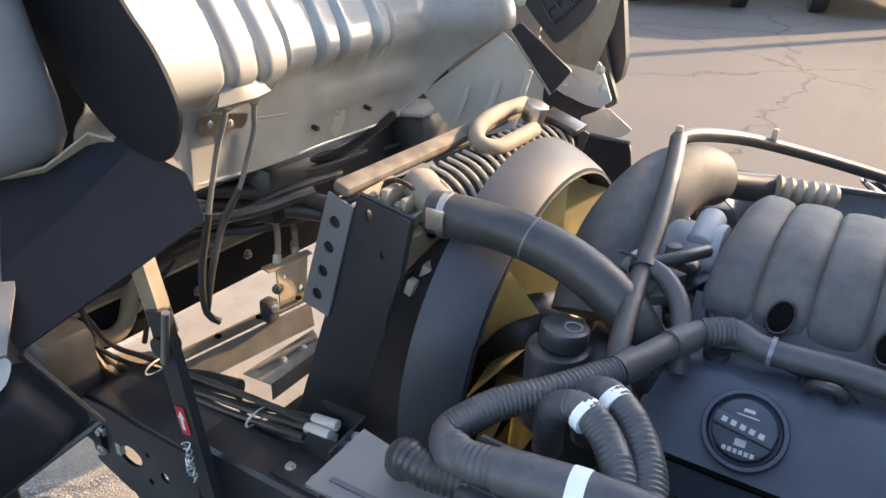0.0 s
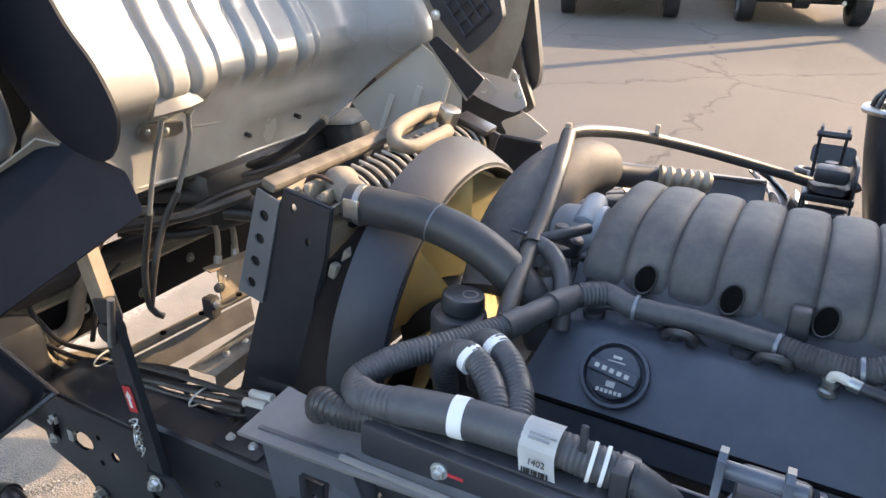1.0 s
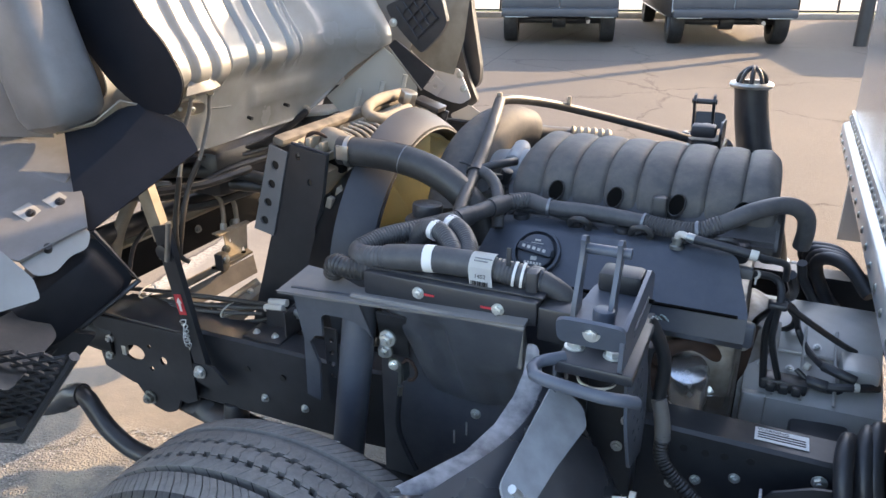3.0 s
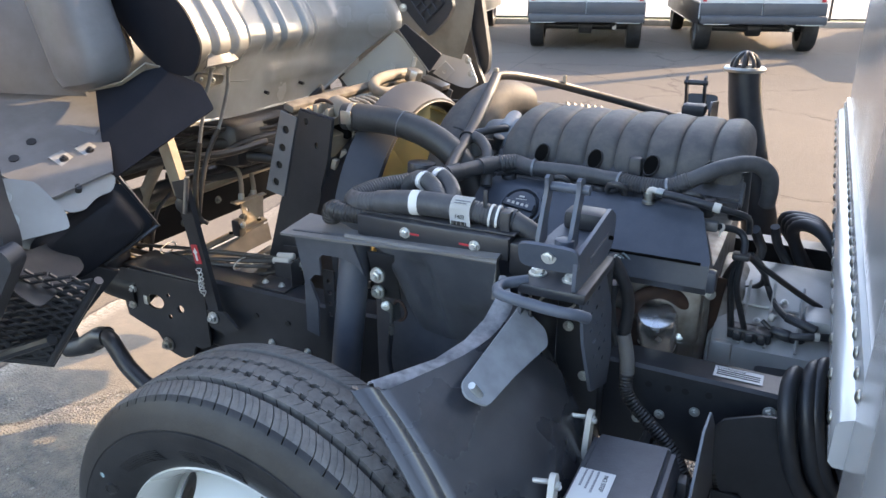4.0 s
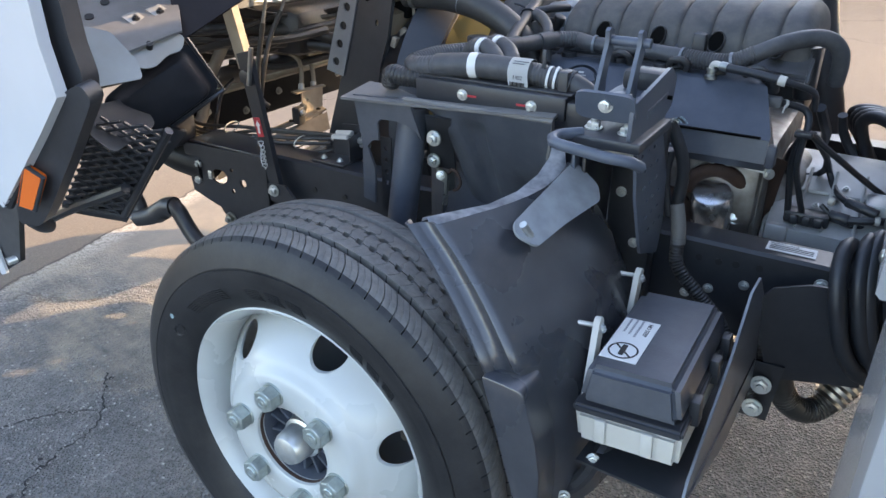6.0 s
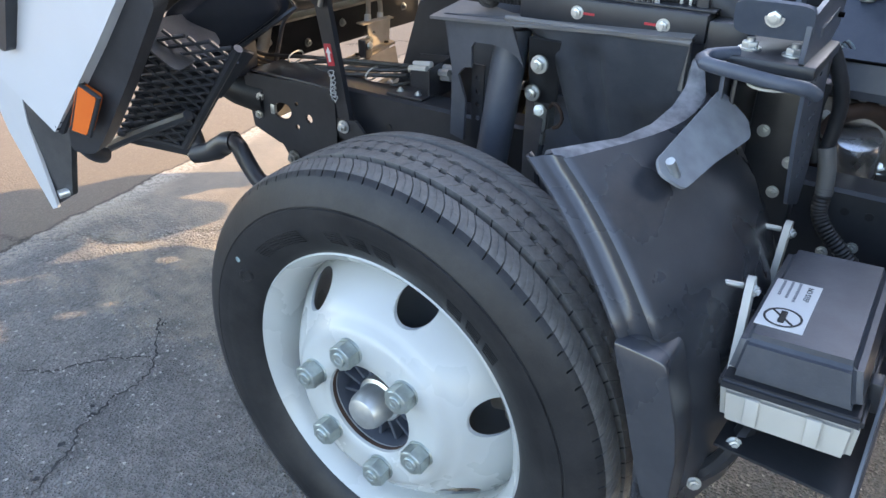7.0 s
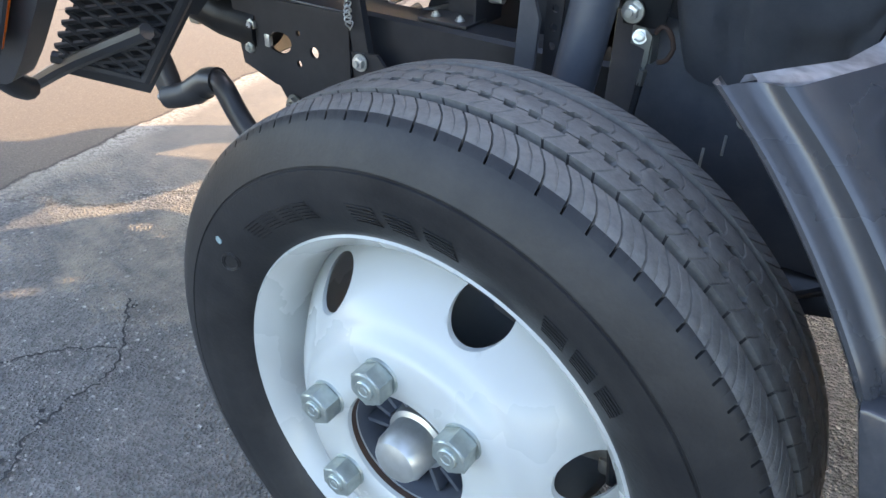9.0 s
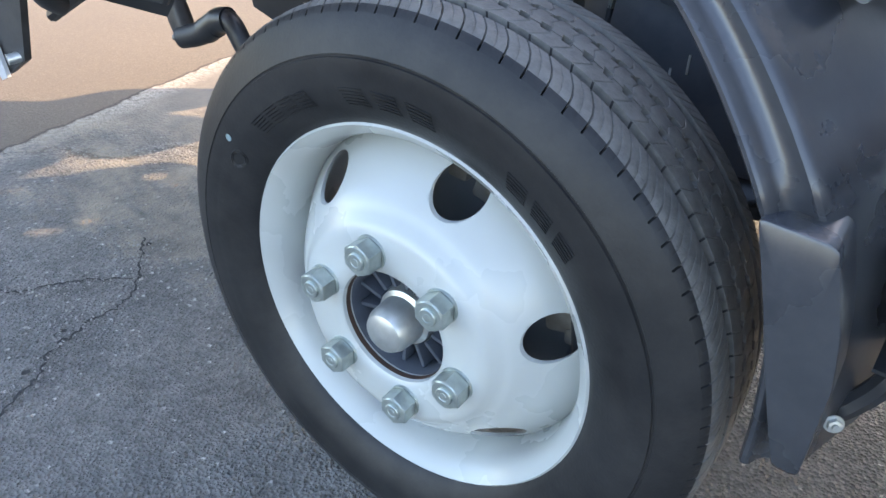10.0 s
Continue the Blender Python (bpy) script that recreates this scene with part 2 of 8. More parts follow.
def add_plate(bm, pts, thick, holes=(), bevel=0.0):
    """A flat sheet with the outline pts, given thickness along its normal; holes: (centre, radius) or (centre, radius, stretch along z)."""
    pts = [Vector(p) for p in pts]
    nrm = Vector((0, 0, 0))
    for a, b in zip(pts, pts[1:] + pts[:1]):
        nrm += (a - pts[0]).cross(b - pts[0])
    nrm.normalize()
    u = (pts[1] - pts[0]).normalized()
    v = nrm.cross(u)
    loops = [pts]
    for h in holes:
        c = Vector(h[0])
        c -= nrm * (c - pts[0]).dot(nrm)
        st = h[2] if len(h) > 2 else 1.0
        loops.append([c + (u * math.cos(a) + v * math.sin(a) * st) * h[1] for a in (2 * math.pi * k / 14 for k in range(14))])
    edges = []
    for lp in loops:
        vs = [bm.verts.new(p - nrm * (p - pts[0]).dot(nrm)) for p in lp]
        edges += [bm.edges.new((a, b)) for a, b in zip(vs, vs[1:] + vs[:1])]
    if len(loops) == 1:
        faces = [bm.faces.new([e.verts[0] for e in edges])]
    else:
        faces = [f for f in bmesh.ops.triangle_fill(bm, use_beauty=True, use_dissolve=False, edges=edges)["geom"] if isinstance(f, bmesh.types.BMFace)]
    ext = bmesh.ops.extrude_face_region(bm, geom=faces)
    moved = [g for g in ext["geom"] if isinstance(g, bmesh.types.BMVert)]
    bmesh.ops.translate(bm, vec=nrm * thick, verts=moved)
    return bm


def plate(pts, thick, holes=()):
    return add_plate(bmesh.new(), pts, thick, holes)


def add_lathe(bm, profile, m, seg=64, closed=False):
    """profile: (radius, height) turned about the z axis of m."""
    rings = []
    for k in range(seg):
        a = 2 * math.pi * k / seg
        rings.append([bm.verts.new(m @ Vector((r * math.cos(a), r * math.sin(a), h))) for r, h in profile])
    n = len(profile)
    for k in range(seg):
        a, b = rings[k], rings[(k + 1) % seg]
        for i in range(n if closed else n - 1):
            bm.faces.new((a[i], b[i], b[(i + 1) % n], a[(i + 1) % n]))
    return bm


def lathe(profile, m, seg=64, closed=False):
    return add_lathe(bmesh.new(), profile, m, seg, closed)


def add_bolt(bm, at, way, size=0.011, washer=True, high=0.6):
    """A hexagon head on a washer."""
    at, way = Vector(at), Vector(way).normalized()
    if washer:
        add_cyl(bm, at, at + way * size * 0.2, size * 1.35, seg=18)
    add_cyl(bm, at, at + way * size * (0.2 + high * 1.2), size, seg=6, bevel=size * 0.08)
    add_cyl(bm, at, at + way * size * (0.2 + high * 1.2 + 0.45), size * 0.5, seg=12)
    return bm


def bolts(parent, places, way, size=0.011, name="bolt", mat=None):
    for p in places:
        part(name, add_bolt(bmesh.new(), p, way, size), mat or ZINC, parent)


def flat(pts):
    """The points laid onto their common plane."""
    q = np.array(pts, float)
    mid = q.mean(axis=0)
    n = np.linalg.svd(q - mid)[2][2]
    return [tuple(p - n * np.dot(p - mid, n)) for p in q]


def rounded(pts, r, k=4):
    """A closed outline with its corners rounded off."""
    out = []
    v = [Vector(p) for p in pts]
    for i, p in enumerate(v):
        a, b = v[i - 1] - p, v[(i + 1) % len(v)] - p
        ra, rb = min(r, a.length * 0.45), min(r, b.length * 0.45)
        p0, p2 = p + a.normalized() * ra, p + b.normalized() * rb
        for j in range(k + 1):
            t = j / k
            out.append(tuple(p0 * (1 - t) ** 2 + p * 2 * t * (1 - t) + p2 * t ** 2))
    return out


def rot_y(deg, at):
    return Matrix.Translation(at) @ Matrix.Rotation(radians(deg), 4, "Y") @ Matrix.Translation([-c for c in at])


def loft(rows, thick=0.0):
    bm = bmesh.new()
    g = [[bm.verts.new(p) for p in r] for r in rows]
    for a, b in zip(g, g[1:]):
        for i in range(len(a) - 1):
            bm.faces.new((a[i], a[i + 1], b[i + 1], b[i]))
    if thick:
        bmesh.ops.recalc_face_normals(bm, faces=bm.faces)
        bmesh.ops.solidify(bm, geom=bm.faces[:], thickness=thick)
    return bm


# floor pan: broad pressed ribs that end above a crease, and a smooth apron under it


def words(text, size, m, mat, parent, name="lettering"):
    cu = bpy.data.curves.new("text", "FONT")
    cu.body, cu.size, cu.align_x, cu.align_y, cu.extrude = text, size, "CENTER", "CENTER", 0.0002
    tmp = bpy.data.objects.new("text", cu)
    me = bpy.data.meshes.new_from_object(tmp)
    bpy.data.objects.remove(tmp)
    me.materials.clear()
    me.materials.append(mat)
    me.transform(m)
    ob = new(name, me)
    if parent is not None:
        ob.parent = parent
        ob.matrix_parent_inverse = parent.matrix_world.inverted()
    return ob


TO_Y = Matrix.Rotation(radians(90), 4, "X")  # z axis to -y
YC = 1.0  # centre line of the truck

# ---- ground ----
def asphalt():
    m = bpy.data.materials.new("asphalt")
    m.use_nodes = True
    t, n = m.node_tree, m.node_tree.nodes
    b = n["Principled BSDF"]
    geo = n.new("ShaderNodeNewGeometry")

    def tex(kind, scale, src=None, **kw):
        k = n.new(kind)
        k.inputs["Scale"].default_value = scale
        for key, v in kw.items():
            k.inputs[key].default_value = v
        t.links.new(src or geo.outputs["Position"], k.inputs["Vector"])
        return k

    def ramp(src, stops):
        r = n.new("ShaderNodeValToRGB")
        while len(r.color_ramp.elements) < len(stops):
            r.color_ramp.elements.new(0.5)
        for e, (p, c) in zip(r.color_ramp.elements, stops):
            e.position, e.color = p, rgb(c)
        t.links.new(src, r.inputs["Fac"])
        return r.outputs["Color"]

    def mix(f, a, c, how="MIX"):
        k = n.new("ShaderNodeMix")
        k.data_type, k.blend_type = "RGBA", how
        for sock, v in (("Factor", f), ("A", a), ("B", c)):
            if isinstance(v, bpy.types.NodeSocket):
                t.links.new(v, k.inputs[sock])
            else:
                k.inputs[sock].default_value = v if sock == "Factor" else rgb(v)
        return k.outputs["Result"]

    stones = tex("ShaderNodeTexVoronoi", 150.0)
    fine = tex("ShaderNodeTexVoronoi", 240.0)
    grit = tex("ShaderNodeTexNoise", 300.0, Detail=3)
    patch = tex("ShaderNodeTexNoise", 1.7, Detail=9, Roughness=0.68)
    blot = tex("ShaderNodeTexNoise", 7.0, Detail=6, Roughness=0.7)
    big = tex("ShaderNodeTexNoise", 0.22, Detail=4)
    warp = tex("ShaderNodeTexNoise", 2.2, Detail=7, Roughness=0.65)
    add = n.new("ShaderNodeVectorMath")
    add.operation = "MULTIPLY_ADD"
    add.inputs[1].default_value = (0.8, 0.8, 0)
    t.links.new(warp.outputs["Color"], add.inputs[0])
    t.links.new(geo.outputs["Position"], add.inputs[2])
    crack = tex("ShaderNodeTexVoronoi", 0.36, add.outputs[0])
    crack.feature = "DISTANCE_TO_EDGE"
    # two pavings that meet along a joint in front of the wheel
    dot = n.new("ShaderNodeVectorMath")
    dot.operation = "DOT_PRODUCT"
    dot.inputs[1].default_value = (0.987, 0.162, 0)
    wob = n.new("ShaderNodeVectorMath")
    wob.operation = "MULTIPLY_ADD"
    wob.inputs[1].default_value = (0.10, 0.10, 0)
    t.links.new(blot.outputs["Color"], wob.inputs[0])
    t.links.new(geo.outputs["Position"], wob.inputs[2])
    t.links.new(wob.outputs[0], dot.inputs[0])
    side = n.new("ShaderNodeMapRange")
    side.inputs["From Min"].default_value, side.inputs["From Max"].default_value = -1.650, -1.642
    t.links.new(dot.outputs["Value"], side.inputs["Value"])
    sep = n.new("ShaderNodeSeparateXYZ")
    t.links.new(geo.outputs["Position"], sep.inputs[0])
    reach = n.new("ShaderNodeMapRange")
    reach.inputs["From Min"].default_value, reach.inputs["From Max"].default_value = 1.8, 3.2
    reach.inputs["To Min"].default_value, reach.inputs["To Max"].default_value = 1.0, 0.0
    t.links.new(sep.outputs["Y"], reach.inputs["Value"])
    both = n.new("ShaderNodeMath")
    both.operation = "MULTIPLY"
    t.links.new(side.outputs["Result"], both.inputs[0])
    t.links.new(reach.outputs["Result"], both.inputs[1])
    jm = n.new("ShaderNodeMapRange")
    jm.inputs["From Min"].default_value, jm.inputs["From Max"].default_value = -1.665, -1.640
    t.links.new(dot.outputs["Value"], jm.inputs["Value"])
    joint = ramp(jm.outputs["Result"], [(0.0, (1, 1, 1)), (0.5, (0.35, 0.35, 0.35)), (1.0, (1, 1, 1))])
    even = ramp(fine.outputs["Color"], [(0.0, (0.074, 0.065, 0.055)), (0.7, (0.096, 0.084, 0.071)), (1.0, (0.130, 0.113, 0.095))])
    coarse = ramp(stones.outputs["Color"], [(0.0, (0.090, 0.091, 0.093)), (0.5, (0.165, 0.165, 0.166)), (0.90, (0.215, 0.213, 0.21)), (0.94, (0.46, 0.455, 0.44)), (1.0, (0.56, 0.55, 0.53))])
    worn = mix(grit.outputs["Fac"], (0.20, 0.178, 0.145), (0.33, 0.295, 0.24))
    crumb = tex("ShaderNodeTexNoise", 55.0, Detail=6, Roughness=0.75)
    edge = n.new("ShaderNodeMath")
    edge.operation = "MULTIPLY_ADD"
    edge.inputs[1].default_value = 0.42
    t.links.new(crumb.outputs["Fac"], edge.inputs[0])
    t.links.new(patch.outputs["Fac"], edge.inputs[2])
    near = n.new("ShaderNodeMapRange")
    near.inputs["From Min"].default_value, near.inputs["From Max"].default_value = 0.14, 0.42
    near.inputs["To Min"].default_value, near.inputs["To Max"].default_value = -0.09, 0.17
    t.links.new(sep.outputs["Y"], near.inputs["Value"])
    ahead = n.new("ShaderNodeMapRange")
    ahead.inputs["From Min"].default_value, ahead.inputs["From Max"].default_value = -0.75, 0.1
    ahead.inputs["To Min"].default_value, ahead.inputs["To Max"].default_value = 0.0, -0.35
    t.links.new(sep.outputs["X"], ahead.inputs["Value"])
    zone = n.new("ShaderNodeMath")
    t.links.new(near.outputs["Result"], zone.inputs[0])
    t.links.new(ahead.outputs["Result"], zone.inputs[1])
    total = n.new("ShaderNodeMath")
    t.links.new(edge.outputs[0], total.inputs[0])
    t.links.new(zone.outputs[0], total.inputs[1])
    pale = ramp(total.outputs[0], [(0.745, (0.0, 0.0, 0.0)), (0.84, (1.0, 1.0, 1.0))])
    spot = ramp(blot.outputs["Fac"], [(0.36, (0.25, 0.25, 0.25)), (0.60, (0.9, 0.9, 0.9))])
    old = mix(mix(1.0, pale, spot, "MULTIPLY"), coarse, worn)
    stain = ramp(blot.outputs["Fac"], [(0.36, (0.72, 0.72, 0.73)), (0.50, (0.98, 0.98, 0.98)), (0.66, (1.28, 1.26, 1.22))])
    old = mix(1.0, old, stain, "MULTIPLY")
    even = mix(reach.outputs["Result"], even, mix(1.0, even, (1.5, 1.45, 1.36), "MULTIPLY"))
    dusty = n.new("ShaderNodeMapRange")
    dusty.inputs["From Min"].default_value, dusty.inputs["From Max"].default_value = 0.55, 0.95
    t.links.new(sep.outputs["Y"], dusty.inputs["Value"])
    fore = n.new("ShaderNodeMapRange")
    fore.inputs["From Min"].default_value, fore.inputs["From Max"].default_value = -0.55, -0.05
    fore.inputs["To Min"].default_value, fore.inputs["To Max"].default_value = 1.0, 0.0
    t.links.new(sep.outputs["X"], fore.inputs["Value"])
    silted = n.new("ShaderNodeMath")
    silted.operation = "MULTIPLY"
    t.links.new(dusty.outputs["Result"], silted.inputs[0])
    t.links.new(fore.outputs["Result"], silted.inputs[1])
    silt = mix(blot.outputs["Fac"], (0.125, 0.108, 0.086), (0.235, 0.206, 0.165))
    old = mix(mix(1.0, silted.outputs[0], (0.9, 0.9, 0.9), "MULTIPLY"), old, silt)
    band = n.new("ShaderNodeMapRange")
    band.inputs["From Min"].default_value, band.inputs["From Max"].default_value = -1.66, -1.50
    t.links.new(dot.outputs["Value"], band.inputs["Value"])
    strip = ramp(band.outputs["Result"], [(0.0, (0.0, 0.0, 0.0)), (0.08, (0.9, 0.9, 0.9)), (0.40, (0.7, 0.7, 0.7)), (0.75, (0.0, 0.0, 0.0))])
    chipped = ramp(crumb.outputs["Fac"], [(0.42, (0.0, 0.0, 0.0)), (0.55, (1.0, 1.0, 1.0))])
    old = mix(mix(1.0, strip, chipped, "MULTIPLY"), old, (0.40, 0.37, 0.32))
    col = mix(both.outputs[0], even, old)
    far = ramp(big.outputs["Fac"], [(0.40, (0.9, 0.9, 0.9)), (0.65, (1.2, 1.16, 1.1))])
    col = mix(1.0, col, far, "MULTIPLY")
    line = ramp(crack.outputs["Distance"], [(0.0015, (0.38, 0.37, 0.36)), (0.006, (1.0, 1.0, 1.0))])
    col = mix(1.0, col, mix(spot, (1.0, 1.0, 1.0), line), "MULTIPLY")
    crumbs = ramp(crack.outputs["Distance"], [(0.004, (1.0, 1.0, 1.0)), (0.030, (0.0, 0.0, 0.0))])
    loose = ramp(stones.outputs["Color"], [(0.62, (0.0, 0.0, 0.0)), (0.80, (1.0, 1.0, 1.0))])
    col = mix(mix(1.0, mix(1.0, crumbs, loose, "MULTIPLY"), both.outputs[0], "MULTIPLY"), col, (0.30, 0.285, 0.26))
    col = mix(1.0, col, joint, "MULTIPLY")
    t.links.new(col, b.inputs["Base Color"])
    gloss = n.new("ShaderNodeMapRange")
    gloss.inputs["To Min"].default_value, gloss.inputs["To Max"].default_value = 0.92, 0.68
    t.links.new(both.outputs[0], gloss.inputs["Value"])
    t.links.new(gloss.outputs["Result"], b.inputs["Roughness"])
    bp = n.new("ShaderNodeBump")
    bp.inputs["Distance"].default_value = 0.015
    relief = n.new("ShaderNodeMapRange")
    relief.inputs["To Min"].default_value, relief.inputs["To Max"].default_value = 0.3, 0.9
    t.links.new(both.outputs[0], relief.inputs["Value"])
    calm = n.new("ShaderNodeMath")
    calm.operation = "MULTIPLY_ADD"
    calm.inputs[1].default_value = -0.82
    t.links.new(silted.outputs[0], calm.inputs[0])
    t.links.new(relief.outputs["Result"], calm.inputs[2])
    calm.use_clamp = True
    t.links.new(calm.outputs[0], bp.inputs["Strength"])
    lumps = tex("ShaderNodeTexNoise", 66.0, Detail=5, Roughness=0.62)
    rough_top = n.new("ShaderNodeMath")
    rough_top.operation = "MULTIPLY_ADD"
    rough_top.inputs[1].default_value = 1.6
    t.links.new(lumps.outputs["Fac"], rough_top.inputs[0])
    t.links.new(stones.outputs["Distance"], rough_top.inputs[2])
    t.links.new(rough_top.outputs[0], bp.inputs["Height"])
    bp2 = n.new("ShaderNodeBump")
    bp2.inputs["Strength"].default_value, bp2.inputs["Distance"].default_value = 0.8, 0.01
    t.links.new(line, bp2.inputs["Height"])
    t.links.new(bp.outputs["Normal"], bp2.inputs["Normal"])
    t.links.new(bp2.outputs["Normal"], b.inputs["Normal"])
    return m


bm = bmesh.new()
bmesh.ops.create_grid(bm, x_segments=2, y_segments=2, size=600)
ground = tagged(part("ground", bm, asphalt()), "worn cracked grey asphalt of a parking lot", "ground", kind="structure")
# an open crack with loose rubble ahead of the near wheel
CR = random.Random(11)
TAR = material("crack_shade", (0.028, 0.028, 0.029), 0.9, alt=(0.05, 0.05, 0.05), scale=60, bump=0.5)
PEBBLE = material("pebble", (0.20, 0.197, 0.192), 0.8, alt=(0.42, 0.41, 0.39), scale=55, bump=0.4)
crack_way = [(-1.03, 0.30), (-0.905, 0.198), (-0.852, 0.144), (-0.83, 0.088), (-0.837, 0.028), (-0.814, -0.038), (-0.805, -0.086), (-0.763, -0.123), (-0.745, -0.166), (-0.70, -0.26)]
side_way = [(-1.12, -0.05), (-1.054, -0.007), (-1.024, 0.046), (-0.98, 0.109), (-0.925, 0.159), (-0.89, 0.185)]
bm = bmesh.new()
walked = []
for way, wide in ((crack_way, 0.0034), (side_way, 0.0028)):
    row = []
    for p, q in zip(way, way[1:]):
        p, q = Vector(p), Vector(q)
        d = (q - p).normalized()
        n_ = max(3, int((q - p).length / 0.009))
        for k in range(n_):
            c = p.lerp(q, k / n_) + Vector((-d.y, d.x)) * CR.uniform(-0.005, 0.005)
            w = wide * CR.uniform(0.25, 1.25)
            row.append([bm.verts.new((c.x - d.y * w, c.y + d.x * w, 0.0025)), bm.verts.new((c.x + d.y * w, c.y - d.x * w, 0.0025))])
            walked.append(c)
    for a, b in zip(row, row[1:]):
        bm.faces.new((a[0], a[1], b[1], b[0]))
for k in range(9):
    c = CR.choice(walked) + Vector((CR.gauss(0, 0.014), CR.gauss(0, 0.014)))
    r = CR.uniform(0.003, 0.010)
    bm.faces.new([bm.verts.new((c.x + r * CR.uniform(0.5, 1.3) * math.cos(a), c.y + r * CR.uniform(0.5, 1.3) * math.sin(a), 0.003 + 0.00002 * k)) for a in (2 * math.pi * j / 9 for j in range(9))])
part("crack", bm, TAR, ground, "dark open crack")
bm = bmesh.new()
spots = [(c.x, c.y, 0.016) for c in walked[::2]] + [(-0.96, 0.08, 0.035), (-0.94, 0.055, 0.03), (-0.86, 0.0, 0.028), (-0.90, -0.02, 0.02), (-0.68, 0.056, 0.03), (-1.02, 0.03, 0.03), (-0.99, 0.27, 0.05), (-0.93, 0.30, 0.06)] * 6
for k in range(520):
    x, y, g = CR.choice(spots)
    r = 0.0008 + 0.0019 * CR.random() ** 3
    at = Matrix.Translation((x + CR.gauss(0, g), y + CR.gauss(0, g), r * 0.55 + 0.003)) @ Matrix.Rotation(CR.uniform(0, 6.28), 4, "Z") @ Matrix.Rotation(CR.uniform(0, 6.28), 4, "X")
    vs = [bm.verts.new(at @ Vector((sx * r * CR.uniform(0.6, 1.1), sy * r * CR.uniform(0.6, 1.1), sz * r * CR.uniform(0.5, 0.9)))) for sx in (-1, 1) for sy in (-1, 1) for sz in (-1, 1)]
    for f in ((0, 1, 3, 2), (4, 6, 7, 5), (0, 4, 5, 1), (2, 3, 7, 6), (0, 2, 6, 4), (1, 5, 7, 3)):
        bm.faces.new([vs[i] for i in f])
tagged(part("loose_rubble", bm, PEBBLE, smooth=False), "pale loose grit along the cracked asphalt", "gravel", kind="stuff")


# ---- wheel ----
WHEEL_AT = Vector((0, 0, 0.4035))


